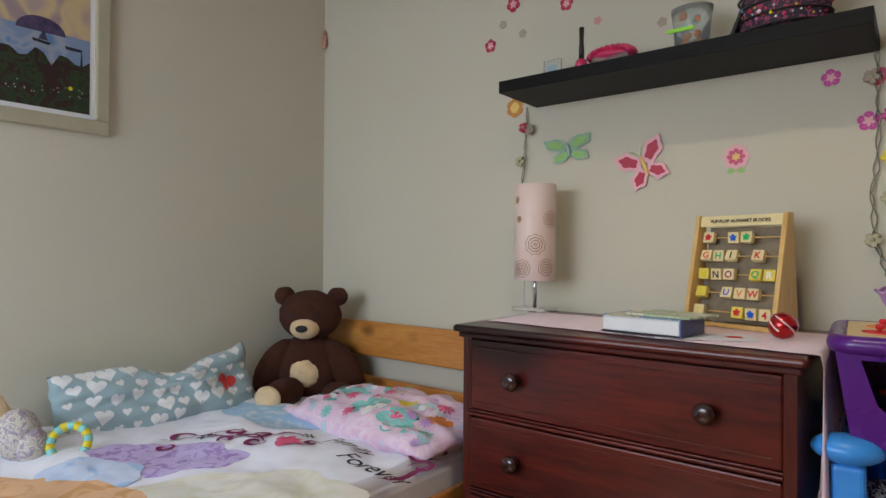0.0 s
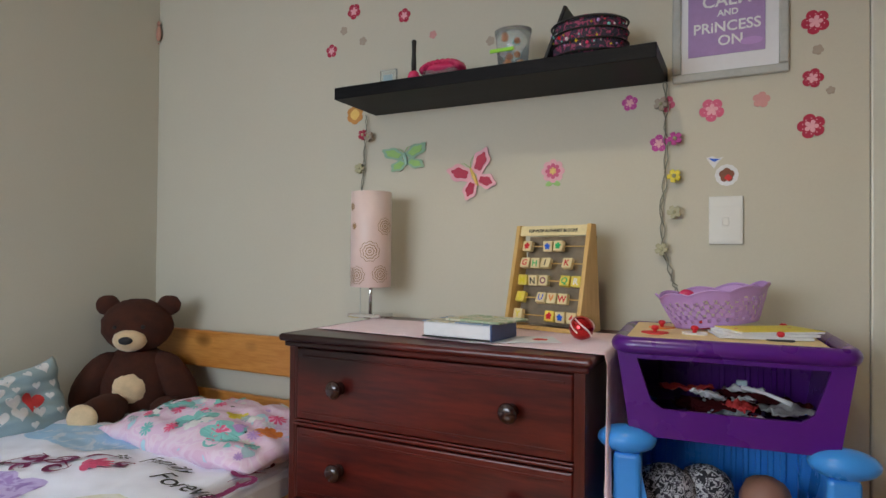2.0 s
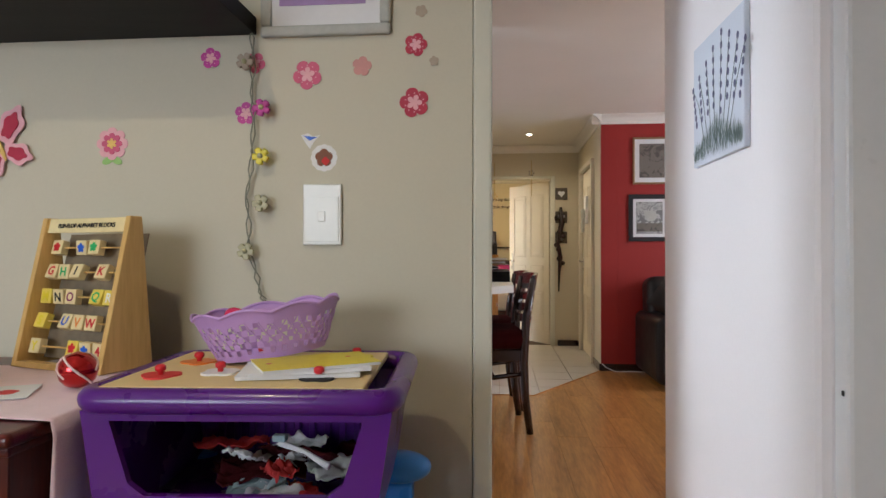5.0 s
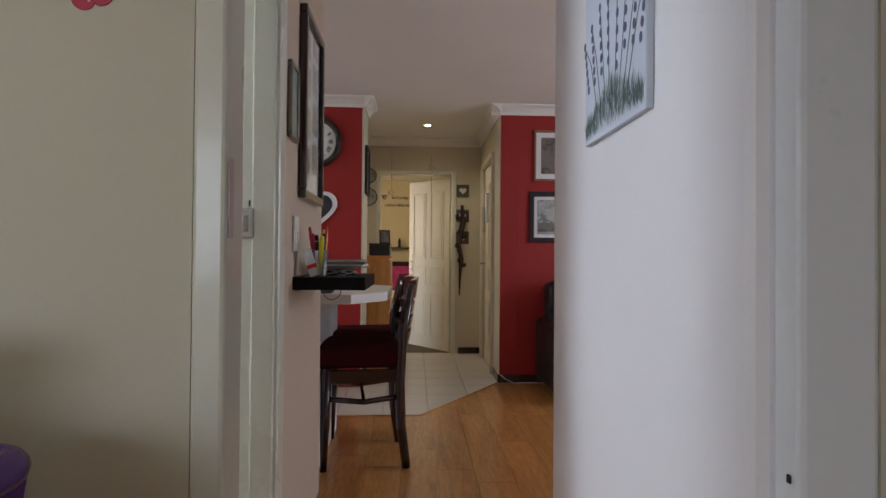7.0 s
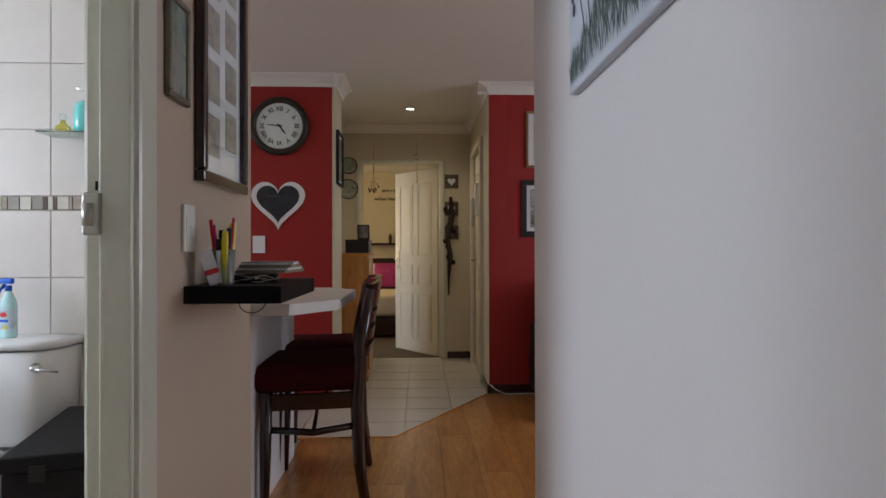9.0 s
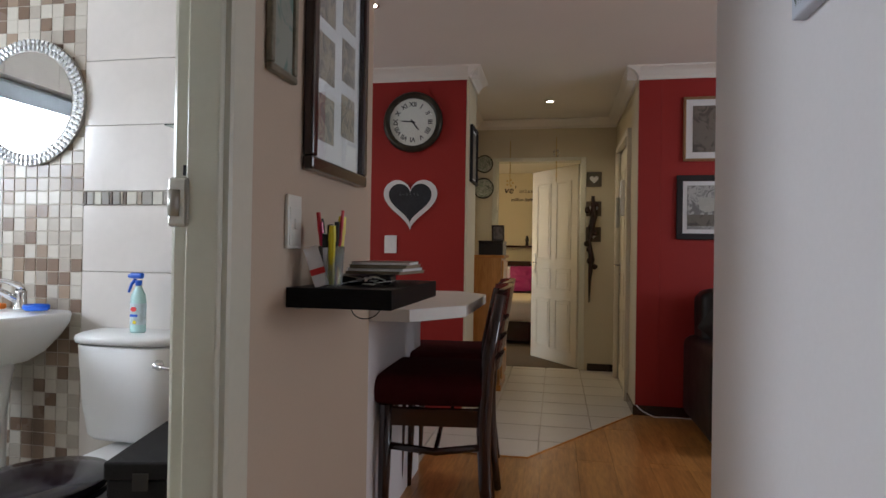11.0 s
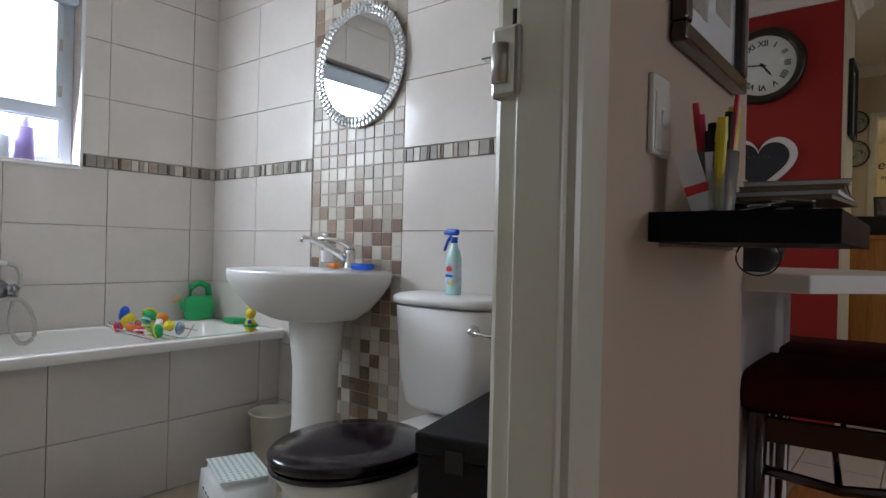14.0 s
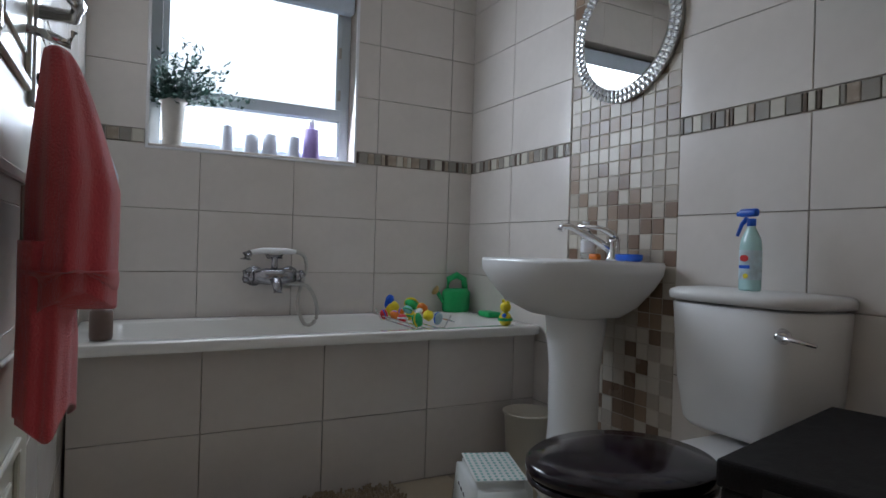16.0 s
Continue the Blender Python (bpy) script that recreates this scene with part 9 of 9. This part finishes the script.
def tile_wall(parent, way, base, edges, holes=()):
    """Rows of wall tiles with a band of small upright strips; edges: the joints along the wall; holes: (a, b, z0, z1) left free."""
    def put(nm, a, b, z0, z1, material):
        spans = [(a, b, z0, z1)]
        for ha, hb, h0, h1 in holes:
            out = []
            for s in spans:
                sa, sb, s0, s1 = s
                if sb <= ha or sa >= hb or s1 <= h0 or s0 >= h1:
                    out.append(s)
                    continue
                if sa < ha: out.append((sa, ha, s0, s1))
                if sb > hb: out.append((hb, sb, s0, s1))
                ma, mb = max(sa, ha), min(sb, hb)
                if s0 < h0: out.append((ma, mb, s0, h0))
                if s1 > h1: out.append((ma, mb, h1, s1))
            spans = out
        for sa, sb, s0, s1 in spans:
            if sb - sa < 0.008 or s1 - s0 < 0.008:
                continue
            m, z = (sa + sb) / 2, (s0 + s1) / 2
            at = {"s": (m, base, z), "n": (m, base, z), "e": (base, m, z)}[way]
            piece(nm, parent, at, way, sb - sa - JOINT, s1 - s0 - JOINT, 0.008, material)
    for z0, z1 in ROWS_LOW + ROWS_HIGH:
        for a, b in zip(edges, edges[1:]):
            put("tile", a, b, z0, z1, M["tile"])
    rng = random.Random(int(abs(base) * 100))
    x, last = edges[0], -1
    while x < edges[-1] - 0.01:
        k = rng.choice([i for i in range(4) if i != last])
        last = k
        w = rng.choice((0.014, 0.022, 0.034, 0.045)) if k != 1 else 0.014
        w = min(w, edges[-1] - x)
        put("strip_tile", x, x + w, 1.290, 1.342, STRIP[k])
        x += w


tile_wall(group_of("wall_bathroom_north"), "s", 4.436, [-2.02, -1.651, -1.235])
tile_wall(group_of("wall_bathroom_north"), "s", 4.436, [-0.697, -0.276, 0.115, 0.40])
tile_wall(group_of("wall_bathroom_west_low"), "e", -2.026, [2.70, 3.125, 3.515, 3.909, 4.30, 4.430], [(2.93, 3.79, 1.288, 2.12)])
tile_wall(group_of("wall_bathroom_south"), "n", 2.70, [-2.02, -1.63, -1.24, -0.85, -0.46, -0.07, 0.38])
# mosaic strip
strip_grout = tagged(link_mesh("grout_panel", B((-1.230, 4.4305, 0.006), (-0.696, 4.4352, 2.44)), mat("pale_grout", (0.50, 0.45, 0.38), 0.8, var=0.1, scale=20)), kind="structure")
rng = random.Random(77)
p = 0.0533
far_v, far_f, far_i = [], [], []
for r in range(45):
    for c in range(10):
        x, z = -1.229 + p * (c + 0.5), 0.012 + p * (r + 0.5)
        k = rng.choices((0, 1, 2, 3), (40, 26, 14, 20))[0]
        if 11 <= r < 36:
            piece("mosaic_tile", group_of("wall_bathroom_north"), (x, 4.436, z), "s", p - 0.0035, p - 0.0035, 0.008, MOS[k])
        else:
            b0, s, yb = len(far_v), (p - 0.0035) / 2, 4.428
            far_v += [(x - s, yb, z - s), (x + s, yb, z - s), (x + s, yb, z + s), (x - s, yb, z + s), (x - s, 4.436, z - s), (x + s, 4.436, z - s), (x + s, 4.436, z + s), (x - s, 4.436, z + s)]
            far_f += [(b0, b0 + 1, b0 + 2, b0 + 3), (b0 + 4, b0 + 5, b0 + 1, b0), (b0 + 5, b0 + 6, b0 + 2, b0 + 1), (b0 + 6, b0 + 7, b0 + 3, b0 + 2), (b0 + 7, b0 + 4, b0, b0 + 3)]
            far_i += [k] * 5
me = bpy.data.meshes.new("mosaic_rest")
me.from_pydata(far_v, [], far_f)
for m in MOS:
    me.materials.append(m)
for f, k in zip(me.polygons, far_i):
    f.material_index = k
ob = new("mosaic_rest", me)
ob.parent = group_of("wall_bathroom_north")
tagged(ob, kind="stuff")
# bath panel and ledge
for z0, z1 in ((0.0, 0.272), (0.272, 0.548)):
    for a, b in ((2.715, 3.090), (3.090, 3.500), (3.500, 3.917), (3.917, 4.32), (4.32, 4.43)):
        piece("tile", group_of("wall_bath_panel"), (-1.442, (a + b) / 2, (z0 + z1) / 2), "e", b - a - JOINT, z1 - z0 - JOINT, 0.008, M["tile"])
# bathroom floor
for i in range(7):
    for j in range(6):
        x, y = -1.434 + 0.33 * (i + 0.5), 2.70 + 0.33 * (j + 0.5)
        w, d = 0.33, 0.33
        if x + w / 2 > 0.43: w, x = 0.43 - (x - w / 2), (0.43 + x - w / 2) / 2
        if y + d / 2 > 4.43: d, y = 4.43 - (y - d / 2), (4.43 + y - d / 2) / 2
        if w > 0.02 and d > 0.02:
            piece("floor_tile", group_of("floor_slab"), (x, y, -0.012), "up", w - JOINT, d - JOINT, 0.012, M["btile"])


# hall floor: tiles beyond a bent edge, laminate planks before it
def tiled(x, y):
    if x < -0.0 and y < 5.72:
        return y > 4.6 and x < 0.40
    edge = 5.723 if x < 0.992 else 5.723 + (x - 0.992) * 1.575
    return y > edge and x < 1.69


def clip_poly(poly, a, b, keep_left):
    out = []
    n = len(poly)
    def sd(q):
        s = (b[0] - a[0]) * (q[1] - a[1]) - (b[1] - a[1]) * (q[0] - a[0])
        return s if keep_left else -s
    for i in range(n):
        q0, q1 = poly[i], poly[(i + 1) % n]
        s0, s1 = sd(q0), sd(q1)
        if s0 >= 0:
            out.append(q0)
        if (s0 >= 0) != (s1 >= 0):
            k = s0 / (s0 - s1)
            out.append((q0[0] + (q1[0] - q0[0]) * k, q0[1] + (q1[1] - q0[1]) * k))
    return out


def poly_slab(name, poly, z0, z1, material, parent):
    if len(poly) < 3:
        return
    area2 = sum(poly[i][0] * poly[(i + 1) % len(poly)][1] - poly[(i + 1) % len(poly)][0] * poly[i][1] for i in range(len(poly)))
    if abs(area2) < 0.0008:
        return
    cx, cy = sum(q[0] for q in poly) / len(poly), sum(q[1] for q in poly) / len(poly)
    if area2 < 0:
        poly = poly[::-1]
    n = len(poly)
    me = bpy.data.meshes.new(name)
    vs = [(q[0] - cx, q[1] - cy, z0) for q in poly] + [(q[0] - cx, q[1] - cy, z1) for q in poly]
    me.from_pydata(vs, [], [tuple(range(n, 2 * n))] + [(i, (i + 1) % n, n + (i + 1) % n, n + i) for i in range(n)])
    me.materials.append(material)
    ob = new(name, me)
    ob.location = (cx, cy, 0)
    ob.parent = parent


A1, A2, A3 = (-2.5, 5.723), (0.992, 5.723), (1.80, 6.996)
fl = group_of("floor_slab")
ts = 0.325
for i in range(-8, 5):
    for j in range(0, 10):
        x0, y0 = 0.395 + ts * i, 5.40 + ts * j
        if x0 > 1.7 or y0 > 8.45:
            continue
        q = [(x0 + 0.0035, y0 + 0.0035), (min(x0 + ts, 1.80) - 0.0035, y0 + 0.0035), (min(x0 + ts, 1.80) - 0.0035, min(y0 + ts, 8.45) - 0.0035), (x0 + 0.0035, min(y0 + ts, 8.45) - 0.0035)]
        q = clip_poly(q, A1, A2, True)
        q = clip_poly(q, A2, A3, True) if len(q) > 2 else q
        poly_slab("floor_tile", q, -0.012, 0.0, M["ftile"], fl)
pw, pl = 0.192, 1.28
rng = random.Random(8)
for i in range(-13, 24):
    x0 = 0.30 + pw * i
    y0 = -1.4 - rng.uniform(0, pl)
    while y0 < 6.9:
        base = [(x0 + 0.0006, y0 + 0.0008), (x0 + pw - 0.0006, y0 + 0.0008), (x0 + pw - 0.0006, y0 + pl - 0.0008), (x0 + 0.0006, y0 + pl - 0.0008)]
        y0 += pl
        x1 = x0 + pw
        ys, ye = base[0][1], base[2][1]
        if x1 < 0.45:
            ye = min(ye, 2.45)
        ys = max(ys, -1.4)
        if ye - ys < 0.02 or (x0 > 2.5 and ye < 3.6) or x0 < -2.3:
            continue
        q = [(base[0][0], ys), (base[1][0], ys), (base[1][0], ye), (base[0][0], ye)]
        if x0 < 0.46 < x1 and ye > 2.45:
            poly_slab("floor_plank", [(max(a, 0.43), b) for a, b in q], -0.012, 0.0, M["floorwood"], fl) if ys > 2.45 and ye < 5.7 else None
            if not (ys > 2.45 and ye < 5.7):
                q = [(max(a, 0.43), b) for a, b in q]
            else:
                continue
        if q[2][1] > 5.70:
            inside = clip_poly(q, A1, A2, False)
            poly_slab("floor_plank", inside, -0.012, 0.0, M["floorwood"], fl)
            rest = clip_poly(q, A1, A2, True)
            rest = clip_poly(rest, A2, A3, False) if len(rest) > 2 else rest
            poly_slab("floor_plank", rest, -0.012, 0.0, M["floorwood"], fl)
        else:
            poly_slab("floor_plank", q, -0.012, 0.0, M["floorwood"], fl)
bm = bmesh.new()
tube(bm, [(-0.4, 5.723, -0.001), (0.992, 5.723, -0.001), (1.69, 6.822, -0.001)], 0.008, 6)
tagged(link_mesh("trim_floor_edge", bm, M["pine"]), kind="structure")
